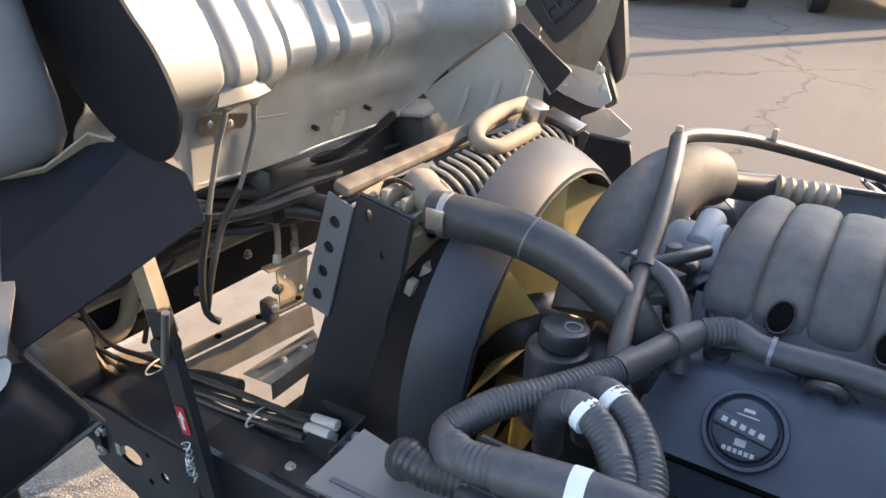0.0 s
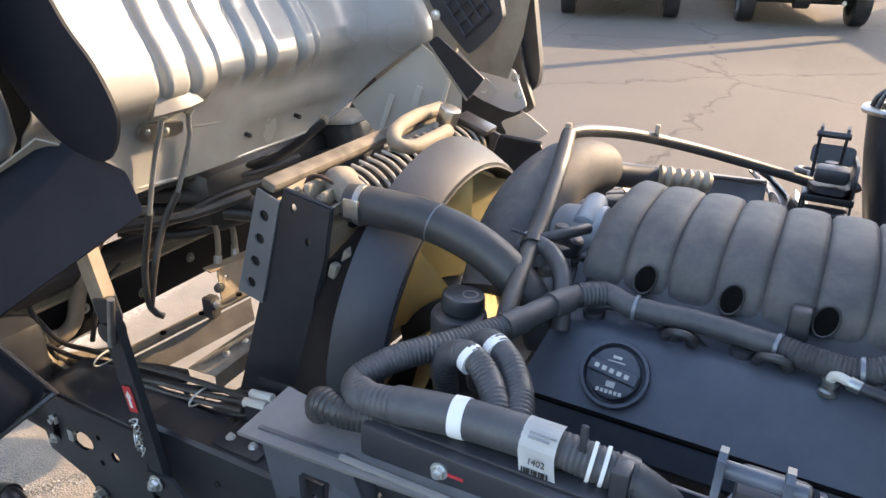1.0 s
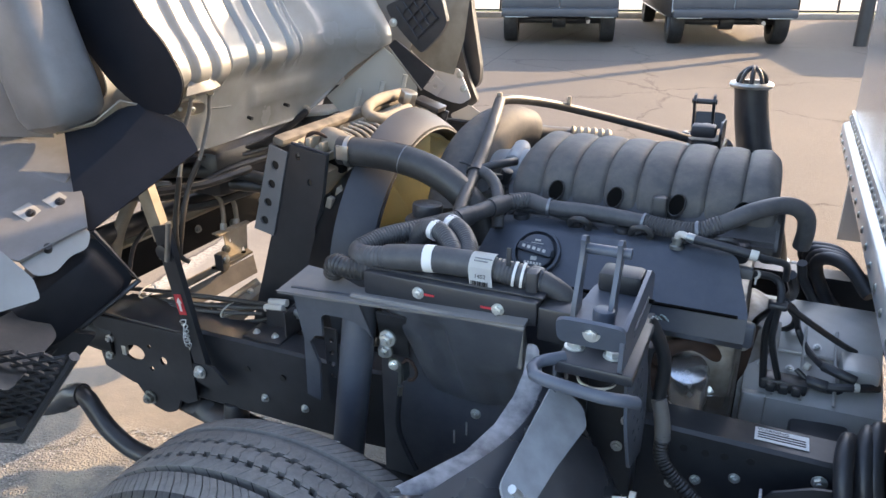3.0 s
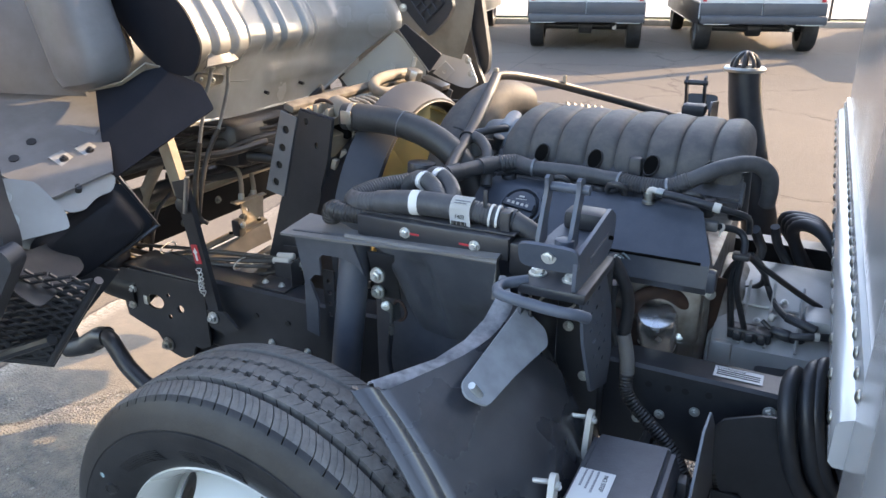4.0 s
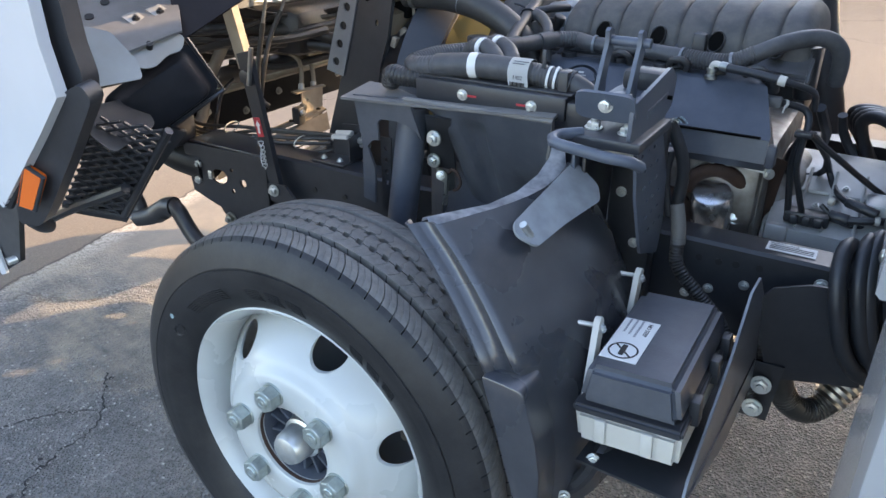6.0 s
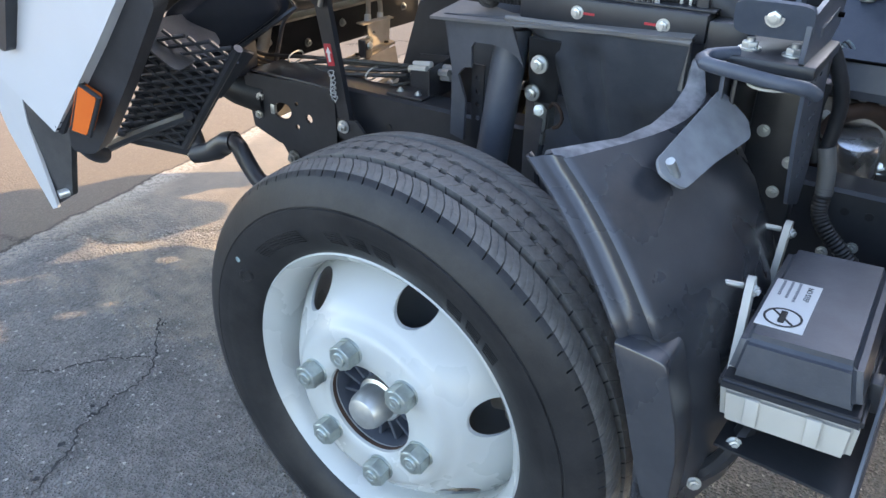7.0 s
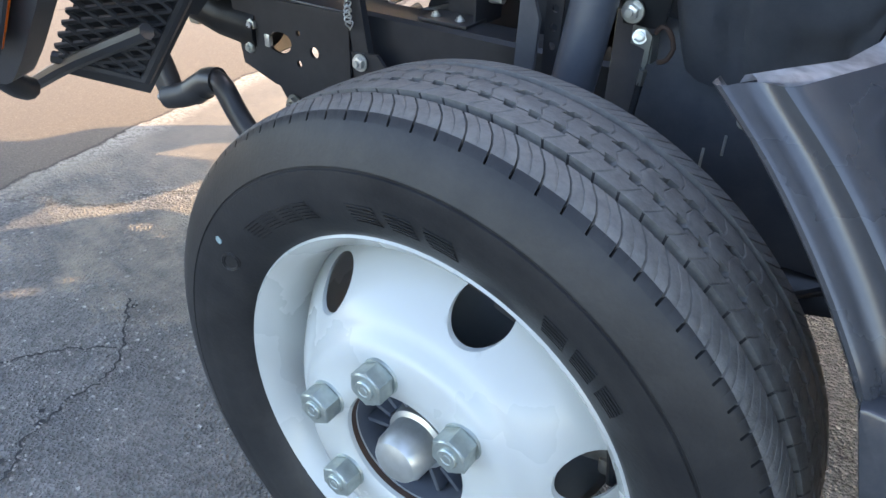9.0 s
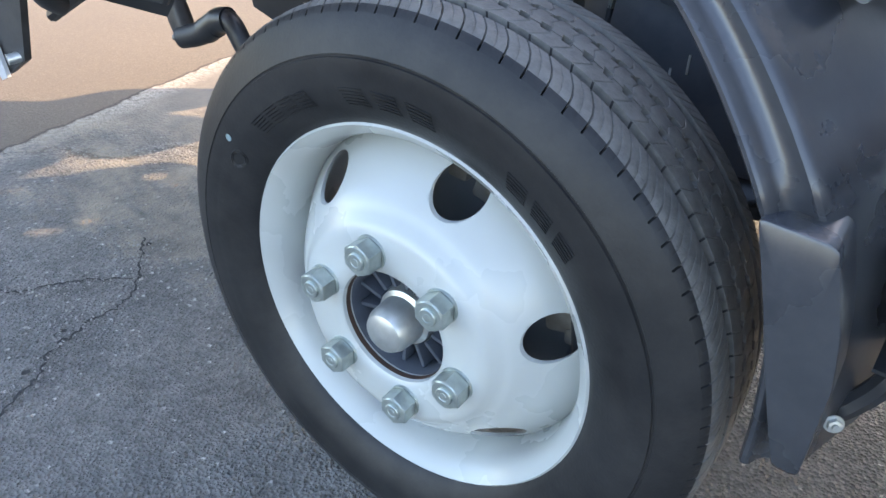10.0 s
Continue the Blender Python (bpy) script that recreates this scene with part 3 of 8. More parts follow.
def wheel():
    root = thing("truck_wheel", "black truck tyre on a white steel rim with six lug nuts", "wheel", group="front wheels")
    m = TO_Y
    # section of the tyre: radius, height (towards the outer face), kind of cut
    W1, W2 = (-0.0905, -0.1935), (-0.1255, -0.1585)
    prof = [(0.262, -0.052, ""), (0.275, -0.040, ""), (0.300, -0.027, ""), (0.320, -0.0222, ""), (0.323, -0.0224, ""), (0.326, -0.0214, ""), (0.345, -0.0225, ""),
            (0.3458, -0.0250, ""), (0.3482, -0.0250, ""), (0.349, -0.0240, ""), (0.368, -0.031, ""), (0.380, -0.0365, ""), (0.3885, -0.042, ""), (0.3892, -0.0425, "s"), (0.396, -0.050, "s"), (0.3995, -0.058, "s"), (0.4015, -0.070, "s"),
            (0.4025, -0.0845, "s")]
    prof += [(0.4022, -0.0848, "s"), (0.3880, -0.0862, ""), (0.3880, -0.0968, ""), (0.4032, -0.0980, "m"), (0.4036, -0.0988, "m"), (0.404, -0.110, "m"), (0.4045, -0.1195, "m"), (0.4045, -0.1200, "p"), (0.4045, -0.1243, "p"),
             (0.3925, -0.1246, ""), (0.3925, -0.1264, ""), (0.4045, -0.1267, "p"), (0.4045, -0.1310, "p"), (0.4048, -0.1315, "m"), (0.405, -0.142, "m")]
    prof += [(max(r, 0.3975) if r == 0.3880 and h > -0.1 else r, -0.284 - h, k) for r, h, k in prof[::-1][1:]]
    prof += [(0.25, -0.2, ""), (0.25, -0.08, "")]
    n = 96
    steps = (0.0, 0.05, 0.10, 0.30, 0.50, 0.54, 0.58, 0.80)
    bm = bmesh.new()
    rings = []
    for k in range(n):
        for j, st in enumerate(steps):
            ring = []
            for r, h, cut in prof:
                bend = (1.0 * max(0.0, (0.1055 - abs(h + 0.142)) / 0.048) ** 2 if cut == "s" else 0.22 * math.cos(h * 130)) if cut else 0.0
                rr = r
                if cut == "s" and j == 1:
                    rr -= 0.006 if r < 0.3995 else 0.0028
                if cut == "s" and j == 5 and r > 0.3975:
                    rr -= 0.0010
                if cut == "m" and j == 1:
                    rr -= 0.0012
                if cut == "p" and j in (3, 4, 5):
                    rr -= 0.010
                a = 2 * math.pi * (k + st + bend) / n
                ring.append(bm.verts.new(m @ Vector((rr * math.cos(a), rr * math.sin(a), h))))
            rings.append(ring)
    for i, a in enumerate(rings):
        b = rings[(i + 1) % len(rings)]
        for k in range(len(prof)):
            q = (k + 1) % len(prof)
            bm.faces.new((a[k], b[k], b[q], a[q]))
    tyre = part("tyre", bm, TYRE_RUBBER, root, "black truck tyre with ribbed tread")
    tyre.data.materials.append(TREAD_RUBBER)
    for q in tyre.data.polygons:
        c = q.center
        if math.hypot(c.x, c.z) > 0.3955:
            q.material_index = 1
    # low plain patches where the maker's lettering stands
    def wall_height(r):
        return float(np.interp(r, [0.275, 0.300, 0.320], [-0.040, -0.027, -0.0222]))

    for ang, wide in ((131, 4.6), (125, 4.6), (119, 4.4), (113.5, 4.2), (98, 6.4), (89.5, 6.0), (81, 6.0), (57, 5.0), (50, 5.0), (43, 5.0)):
        for i in range(6):
            bar = bmesh.new()
            r0 = 0.2905 + 0.0040 * i
            cols = []
            for k in range(5):
                a = radians(ang - wide / 2 + wide * k / 4 + 0.25 * i)
                cols.append([bar.verts.new(m @ Vector((r * math.cos(a), r * math.sin(a), wall_height(r) + up))) for r, up in ((r0, -0.0006), (r0 + 0.0005, 0.0017), (r0 + 0.0019, 0.0017), (r0 + 0.0024, -0.0006))])
            for p, q in zip(cols, cols[1:]):
                for c in range(3):
                    bar.faces.new((p[c], p[c + 1], q[c + 1], q[c]))
            part("raised_bar", bar, TYRE_RUBBER, tyre, smooth=False)
    oval = bmesh.new()
    for rr in (0.0150, 0.0118):
        a0, r0 = radians(148), 0.302
        add_tube(oval, [m @ Vector(((r0 + 0.72 * rr * math.cos(v)) * math.cos(a0 + rr * math.sin(v) / r0), (r0 + 0.72 * rr * math.cos(v)) * math.sin(a0 + rr * math.sin(v) / r0), wall_height(r0 + 0.72 * rr * math.cos(v)) + 0.0002)) for v in (2 * math.pi * j / 24 for j in range(25))], 0.0011, seg=6, raw=True)
    part("raised_oval", oval, TYRE_RUBBER, tyre)
    part("paint_dot", cyl(m @ Vector((-0.265, 0.19, -0.026)), m @ Vector((-0.265, 0.19, -0.0212)), 0.0050, seg=12), PALE_BLUE, tyre, "pale blue paint dot")
    rim = [(0.258, -0.052), (0.262, -0.0475), (0.2655, -0.050), (0.2655, -0.058), (0.259, -0.058), (0.251, -0.066), (0.245, -0.082), (0.243, -0.12), (0.243, -0.22),
           (0.239, -0.22), (0.239, -0.12), (0.240, -0.085), (0.247, -0.062)]
    part("rim", lathe(rim, m, 96, True), RIM_PAINT, root, "white painted steel rim")
    # disc with oval hand holes
    shape = [(0.080, -0.034), (0.082, -0.026), (0.087, -0.0225), (0.10, -0.022), (0.132, -0.022), (0.142, -0.024), (0.149, -0.029), (0.156, -0.036), (0.163, -0.041)]
    shape += [(0.163 + 0.0775 * k / 22, -0.041 - 0.088 * (k / 22) ** 1.25) for k in range(1, 23)]

    def height(r):
        return float(np.interp(r, [q[0] for q in shape], [q[1] for q in shape]))

    seg = 288
    holes = [radians(q) for q in (73, 133, 13, -47, -107, -167)]

    def off(r, a):
        return min(math.hypot((r - 0.203) / 0.0265, ((a - h + math.pi) % (2 * math.pi) - math.pi) * 0.203 / 0.033) for h in holes)

    bm = bmesh.new()
    pol = [[(r, 2 * math.pi * k / seg) for r, _ in shape] for k in range(seg)]
    for k in range(seg):
        for i in range(len(shape)):
            r, a = pol[k][i]
            d = off(r, a)
            if 0.80 < d < 1.12:
                h = min(holes, key=lambda q: abs((a - q + math.pi) % (2 * math.pi) - math.pi))
                da = (a - h + math.pi) % (2 * math.pi) - math.pi
                pol[k][i] = (0.203 + (r - 0.203) / d, h + da / d)
    grid = [[bm.verts.new(m @ Vector((r * math.cos(a), r * math.sin(a), height(r)))) for r, a in row] for row in pol]
    for k in range(seg):
        for i in range(len(shape) - 1):
            q = (k + 1) % seg
            c = (pol[k][i], pol[q][i], pol[q][i + 1], pol[k][i + 1])
            if sum(off(*p) for p in c) / 4 < 0.97:
                continue
            bm.faces.new((grid[k][i], grid[q][i], grid[q][i + 1], grid[k][i + 1]))
    bmesh.ops.delete(bm, geom=[v for v in bm.verts if not v.link_faces], context="VERTS")
    bmesh.ops.recalc_face_normals(bm, faces=bm.faces)
    bm.normal_update()
    ext = bmesh.ops.extrude_face_region(bm, geom=bm.faces[:], use_keep_orig=True)
    bmesh.ops.translate(bm, vec=m.to_3x3() @ Vector((0, 0, -0.007)), verts=[g for g in ext["geom"] if isinstance(g, bmesh.types.BMVert)])
    part("disc", bm, RIM_PAINT, root, "white steel disc with oval hand holes")
    for k in range(6):
        a = radians(103.5 + 60 * k)
        c = Vector((0.111 * math.cos(a), 0.111 * math.sin(a), 0))
        bm = bmesh.new()
        add_cyl(bm, m @ (c + Vector((0, 0, -0.023))), m @ (c + Vector((0, 0, -0.0195))), 0.0238, 0.0225, seg=30)
        add_cyl(bm, m @ (c + Vector((0, 0, -0.0195))), m @ (c + Vector((0, 0, 0.004))), 0.0226, seg=6, bevel=0.0016)
        add_lathe(bm, [(0.0, 0.0035), (0.0185, 0.0045), (0.0200, 0.0030)], m @ Matrix.Translation(c), 30)
        nut = part("lug_nut", bm, NUT_ZINC, root, "zinc plated lug nut")
        bm = lathe([(0.0, 0.0075), (0.0045, 0.0075), (0.005, 0.0066), (0.0062, 0.0066), (0.0068, 0.0076), (0.0105, 0.0076), (0.0117, 0.0064), (0.0117, 0.002)], m @ Matrix.Translation(c), 30)
        part("stud", bm, NUT_ZINC, nut)
    hub = part("hub", lathe([(0.0, -0.07), (0.05, -0.07), (0.055, -0.095), (0.079, -0.10), (0.079, -0.045), (0.0815, -0.04), (0.0815, -0.13), (0, -0.13)], m, 48), SHOCK_PAINT, root, "black cast hub")
    for k in range(14):
        part("hub_rib", cuboid((0.043, -0.003, -0.10), (0.078, 0.003, -0.056), 0.001, m @ Matrix.Rotation(2 * math.pi * (k + 0.4) / 14, 4, "Z")), SHOCK_PAINT, hub)
    part("hub_ring", lathe([(0.0795, -0.038), (0.0802, -0.0315), (0.0812, -0.0310), (0.0812, -0.040)], m, 60, True), RUST, root, "rusty edge of the centre bore")
    part("hub_cap", lathe([(0.0, -0.004), (0.016, -0.005), (0.027, -0.010), (0.032, -0.020), (0.034, -0.050), (0.040, -0.053), (0.041, -0.070), (0.0, -0.070)], m, 40), ZINC, root, "shiny domed hub cap")
    part("brake_drum", lathe([(0.0, -0.15), (0.10, -0.15), (0.19, -0.16), (0.2, -0.17), (0.2, -0.23), (0, -0.23)], m, 48), STEEL_GREY, root, "grey brake disc behind the wheel")
    for a, lo, hi in ((73, (0.165, -0.035, -0.16), (0.215, 0.010, -0.135)), (82, (0.180, -0.012, -0.158), (0.225, 0.018, -0.128)), (13, (0.160, -0.03, -0.16), (0.205, 0.02, -0.135)), (22, (0.185, -0.015, -0.155), (0.225, 0.022, -0.125)), (4, (0.19, -0.012, -0.155), (0.222, 0.012, -0.13))):
        part("caliper_lug", cuboid(lo, hi, 0.006, m @ Matrix.Rotation(radians(a), 4, "Z")), CAST, root, "bare cast caliper lug")
    part("abs_lead", tube([m @ Vector(q) for q in ((0.13, 0.16, -0.13), (0.17, 0.13, -0.128), (0.20, 0.07, -0.126), (0.21, 0.0, -0.13))], 0.006, seg=8), RUBBER, root)
    root.matrix_world = Matrix.Translation(WHEEL_AT)
    return root


near_wheel = wheel()
copy_thing(near_wheel, Matrix.Translation((0, 2 * YC, 0.4035)) @ Matrix.Rotation(math.pi, 4, "Z"))


# ---- chassis ----
def mirror(y, far):
    return 2 * YC - y if far else y


def side_pts(pts, far):
    return [(x, mirror(y, far), z) for x, y, z in pts]


def side_box(lo, hi, far, bevel=0.003):
    ya, yb = mirror(lo[1], far), mirror(hi[1], far)
    return cuboid((lo[0], min(ya, yb), lo[2]), (hi[0], max(ya, yb), hi[2]), bevel)


def chassis_rail(far):
    root = thing("chassis_rail", "black painted steel chassis rail with bolts and holes", "chassis rail", group="chassis rails")
    pts = [(-0.50, 0.515, 0.635), (-0.1, 0.52, 0.635), (0.25, 0.55, 0.635), (0.42, 0.576, 0.635), (4.4, 0.576, 0.635)]
    prof = [(0.07, 0.090), (0.006, 0.090), (0, 0.084), (0, -0.084), (0.006, -0.090), (0.07, -0.090), (0.07, -0.083), (0.008, -0.083), (0.008, 0.083), (0.07, 0.083)]
    bm = bmesh.new()
    rings = [[bm.verts.new((x, mirror(y + a, far), z + b)) for a, b in prof] for x, y, z in pts]
    for a, b in zip(rings, rings[1:]):
        for k in range(len(prof)):
            bm.faces.new((a[k], a[(k + 1) % len(prof)], b[(k + 1) % len(prof)], b[k]))
    bm.faces.new(rings[0]), bm.faces.new(rings[-1])
    part("beam", bm, CHASSIS, root)
    out = [(-0.76, 0.497, 0.715), (-0.74, 0.497, 0.585), (-0.66, 0.497, 0.560), (-0.50, 0.497, 0.545), (-0.47, 0.497, 0.56), (-0.47, 0.497, 0.722)]
    holes = [((-0.638, 0.497, 0.642), 0.020, 1.5), ((-0.590, 0.497, 0.668), 0.0055), ((-0.553, 0.497, 0.640), 0.0105), ((-0.592, 0.497, 0.612), 0.0065)]
    bm = plate(side_pts(out, far), 0.006 if not far else -0.006, [(side_pts([h[0]], far)[0], *h[1:]) for h in holes])
    part("front_bracket", bm, CHASSIS, root, "pressed black steel bracket with slots")
    part("bracket_flange", side_box((-0.74, 0.497, 0.717), (-0.47, 0.60, 0.724), far), CHASSIS, root)
    part("bracket_back", side_box((-0.495, 0.505, 0.55), (-0.49, 0.58, 0.72), far), CHASSIS, root)
    horn = spline([(-0.70, 0.53, 0.66), (-0.80, 0.53, 0.665), (-0.92, 0.53, 0.69), (-1.15, 0.53, 0.70)], 0.05)
    part("horn", add_tube(bmesh.new(), horn, 0.055, seg=14, raw=True, flat=0.8), CHASSIS, root, "black cast front horn")
    way = (0, 1 if far else -1, 0)
    bolts(root, side_pts([(-0.706, 0.495, 0.664), (-0.716, 0.495, 0.619)], far), way, 0.011)
    part("zinc_clip", side_box((-0.678, 0.490, 0.628), (-0.664, 0.499, 0.652), far, 0.002), ZINC, root)
    bolts(root, side_pts([(-0.30, 0.515, 0.60), (-0.20, 0.517, 0.60), (0.62, 0.576, 0.655), (0.56, 0.576, 0.632), (0.52, 0.576, 0.612)], far), way, 0.007)
    for x, z in ((0.50, 0.69), (0.535, 0.69), (0.57, 0.69), (0.60, 0.692), (0.64, 0.695), (-0.34, 0.66), (-0.25, 0.66)):
        part("hole", cyl((x, mirror(0.5755 if x > 0 else 0.5145, far), z), (x, mirror(0.579 if x > 0 else 0.5175, far), z), 0.0065, seg=14), INK, root)
    return root


near_rail, far_rail = chassis_rail(False), chassis_rail(True)
cm = thing("cross_member", "black steel cross members between the chassis rails", "cross member")
part("front_channel", cuboid((-0.62, 0.585, 0.50), (-0.56, 1.42, 0.545), 0.008), CHASSIS, cm)
part("torsion_tube", cyl((-0.93, 0.57, 0.80), (-0.93, 1.36, 0.80), 0.028), CHASSIS, cm, "black tilt torsion tube")
part("rear_channel", cuboid((0.70, 0.60, 0.56), (0.80, 1.33, 0.66), 0.008), CHASSIS, cm)
ax = thing("front_axle", "black forged front axle beam between the wheels", "axle")
part("beam", cuboid((-0.05, 0.16, 0.30), (0.05, 2 * YC - 0.16, 0.38), 0.015), CHASSIS, ax)
for far in (False, True):
    part("spring_seat", side_box((-0.08, 0.42, 0.36), (0.08, 0.56, 0.46), far, 0.01), CHASSIS, ax)
    hang = plate(side_pts(rounded([(-0.669, 0.492, 0.585), (-0.50, 0.492, 0.60), (-0.535, 0.492, 0.515), (-0.57, 0.492, 0.50), (-0.615, 0.492, 0.512)], 0.012, 3), far), 0.006 if not far else -0.006)
    h_ = part("spring_hanger", hang, CHASSIS, ax)
    part("hanger_bolt", add_bolt(bmesh.new(), side_pts([(-0.611, 0.490, 0.533)], far)[0], (0, 1 if far else -1, 0), 0.013), ZINC_DULL, h_)
    for k in range(3):
        pts = [(-0.60 + 0.10 * k, 0.53, 0.535 - 0.012 * k), (-0.42, 0.53, 0.500 - 0.013 * k), (-0.22, 0.53, 0.475 - 0.013 * k), (0.0, 0.53, 0.465 - 0.013 * k), (0.25, 0.53, 0.475 - 0.013 * k), (0.55 - 0.1 * k, 0.53, 0.52 - 0.012 * k)]
        part("leaf_spring", tube(side_pts(pts, far), 0.030, seg=8, flat=0.22), CHASSIS, ax)
    part("bump_stop", cyl(side_pts([(-0.40, 0.53, 0.50)], far)[0], side_pts([(-0.40, 0.53, 0.555)], far)[0], 0.03, 0.024, bevel=0.006), RUBBER, ax)

# steering arm and drag link
st = thing("steering_linkage", "black pitman arm with ball joint and drag link", "steering linkage")
arm = bmesh.new()
secs = []
for (x, y, z), w, d in (((-0.842, 0.40, 0.82), 0.030, 0.022), ((-0.846, 0.385, 0.76), 0.027, 0.021), ((-0.846, 0.375, 0.705), 0.023, 0.019), ((-0.841, 0.370, 0.657), 0.021, 0.018), ((-0.830, 0.366, 0.612), 0.021, 0.018), ((-0.812, 0.362, 0.575), 0.024, 0.019), ((-0.798, 0.360, 0.545), 0.022, 0.018)):
    ring = []
    for k in range(16):
        a = 2 * math.pi * k / 16
        ca, sa = math.cos(a), math.sin(a)
        ring.append(arm.verts.new((x + w * math.copysign(abs(ca) ** 0.6, ca), y + d * math.copysign(abs(sa) ** 0.6, sa), z + 0.3 * w * ca)))
    secs.append(ring)
for a, b in zip(secs, secs[1:]):
    for k in range(16):
        arm.faces.new((a[k], a[(k + 1) % 16], b[(k + 1) % 16], b[k]))
arm.faces.new(secs[0]), arm.faces.new(secs[-1])
part("pitman_arm", arm, CHASSIS, st, "black forged arm")
part("gear_housing", cuboid((-0.90, 0.44, 0.70), (-0.74, 0.54, 0.84), 0.03), CHASSIS, st)
joint = part("ball_joint", tube([(-0.80, 0.352, 0.543), (-0.765, 0.358, 0.552), (-0.735, 0.363, 0.565), (-0.705, 0.365, 0.580)], 0.023, seg=18), RUBBER, st, "black rubber ball joint boot")
part("nut", add_bolt(bmesh.new(), (-0.802, 0.350, 0.542), (-0.8, -0.6, 0), 0.012), ZINC_DULL, joint)
part("link_end", tube([(-0.735, 0.363, 0.565), (-0.712, 0.365, 0.580), (-0.694, 0.366, 0.592), (-0.670, 0.368, 0.597)], 0.026, seg=16, taper=0.024), CHASSIS, st)
part("drag_link", tube([(-0.700, 0.365, 0.590), (-0.676, 0.367, 0.598), (-0.658, 0.369, 0.586), (-0.640, 0.370, 0.556), (-0.605, 0.371, 0.516), (-0.54, 0.378, 0.478), (-0.40, 0.40, 0.46), (-0.1, 0.45, 0.45)], 0.0195, seg=18), CHASSIS, st)

# tilt stay with its label and pin
stay = thing("cab_stay", "black folding steel stay that props the tilted cab", "cab stay")
bm = bmesh.new()
lower = [(-0.475, 0.482, 0.975), (-0.415, 0.482, 0.635), (-0.437, 0.482, 0.628), (-0.452, 0.482, 0.66), (-0.512, 0.482, 0.965)]
add_plate(bm, lower, 0.014)
add_plate(bm, [(-0.455, 0.478, 0.665), (-0.40, 0.478, 0.67), (-0.365, 0.478, 0.635), (-0.40, 0.478, 0.61), (-0.45, 0.478, 0.625)], 0.006)
part("lower_arm", bm, CHASSIS, stay)
part("upper_arm", plate([(-0.482, 0.488, 0.93), (-0.516, 0.488, 0.93), (-0.56, 0.488, 1.10), (-0.525, 0.488, 1.10)], 0.02), DUSTY_ALU, stay, "dusty tan upper arm")
part("pivot", cyl((-0.49, 0.476, 0.915), (-0.49, 0.505, 0.915), 0.016, bevel=0.002), CHASSIS, stay)
part("lock_pin", cyl((-0.475, 0.474, 0.90), (-0.455, 0.474, 0.985), 0.0055), ALU, stay, "bare aluminium lock pin")
part("warning_label", plate([(-0.479, 0.4805, 0.823), (-0.460, 0.4805, 0.826), (-0.451, 0.4805, 0.781), (-0.470, 0.4805, 0.778)], -0.001), RED, stay, "red and white warning label")
part("label_arrow", plate([(-0.467, 0.4792, 0.818), (-0.459, 0.4792, 0.806), (-0.463, 0.4792, 0.806), (-0.460, 0.4792, 0.788), (-0.466, 0.4792, 0.787), (-0.469, 0.4792, 0.805), (-0.473, 0.4792, 0.806)], -0.0006), WHITE_TAPE, stay)
bm = bmesh.new()
random.seed(4)
for k in range(7):
    z = 0.765 - 0.009 * k
    add_tube(bm, [(-0.457 + 0.006 * math.cos(a) + 0.001 * k, 0.473 + 0.004 * math.sin(a * 2 + k), z + 0.007 * math.sin(a)) for a in (2 * math.pi * j / 8 for j in range(9))], 0.0013, seg=6)
part("chain", bm, ZINC, stay, "short bright chain")
bolts(stay, [(-0.433, 0.476, 0.652)], (0, -1, 0), 0.011)

# ---- lines along the rail ----
for k, (pts, r) in enumerate((([(-0.870, 0.585, 0.800), (-0.857, 0.588, 0.745), (-0.827, 0.590, 0.698), (-0.734, 0.592, 0.697), (-0.584, 0.596, 0.728), (-0.45, 0.60, 0.745), (-0.345, 0.603, 0.762)], 0.0052),
                              ([(-0.960, 0.575, 0.735), (-0.891, 0.585, 0.716), (-0.822, 0.585, 0.672), (-0.725, 0.588, 0.690), (-0.600, 0.586, 0.722), (-0.505, 0.59, 0.728), (-0.345, 0.592, 0.752)], 0.0050),
                              ([(-0.90, 0.60, 0.775), (-0.831, 0.605, 0.726), (-0.750, 0.61, 0.728), (-0.667, 0.61, 0.738), (-0.583, 0.61, 0.746), (-0.46, 0.61, 0.758), (-0.343, 0.605, 0.770)], 0.0050),
                              ([(-0.97, 0.595, 0.720), (-0.903, 0.60, 0.706), (-0.80, 0.605, 0.700), (-0.714, 0.612, 0.712), (-0.60, 0.618, 0.736), (-0.45, 0.62, 0.750), (-0.345, 0.615, 0.760)], 0.0046),
                              ([(-0.52, 0.625, 0.730), (-0.491, 0.612, 0.706), (-0.445, 0.606, 0.706), (-0.38, 0.606, 0.722), (-0.330, 0.612, 0.738)], 0.0052),
                              ([(-0.99, 0.565, 0.752), (-0.88, 0.575, 0.738), (-0.78, 0.595, 0.712), (-0.65, 0.60, 0.722), (-0.52, 0.605, 0.735), (-0.40, 0.622, 0.752), (-0.30, 0.64, 0.768)], 0.0044))):
    o = part("brake_line", tube(pts, r, seg=8), HOSE)
    tagged(o, "thin black brake line along the chassis rail", "brake line", "brake lines")
for x in (-0.69, -0.45):
    o = part("cable_tie", tube([(x + 0.004 * math.sin(a), 0.600 + 0.025 * math.cos(a), 0.737 + 0.014 * math.sin(a)) for a in (2 * math.pi * j / 10 for j in range(11))], 0.0018, seg=6), BEIGE)
    tagged(o, "white cable tie round the brake lines", "cable tie", "cable ties")
con = thing("line_connector", "brake line union with a white collar on a steel bracket", "connector")
part("bracket", plate([(-0.336, 0.594, 0.716), (-0.272, 0.594, 0.720), (-0.272, 0.594, 0.772), (-0.336, 0.594, 0.766)], 0.004), CHASSIS, con)
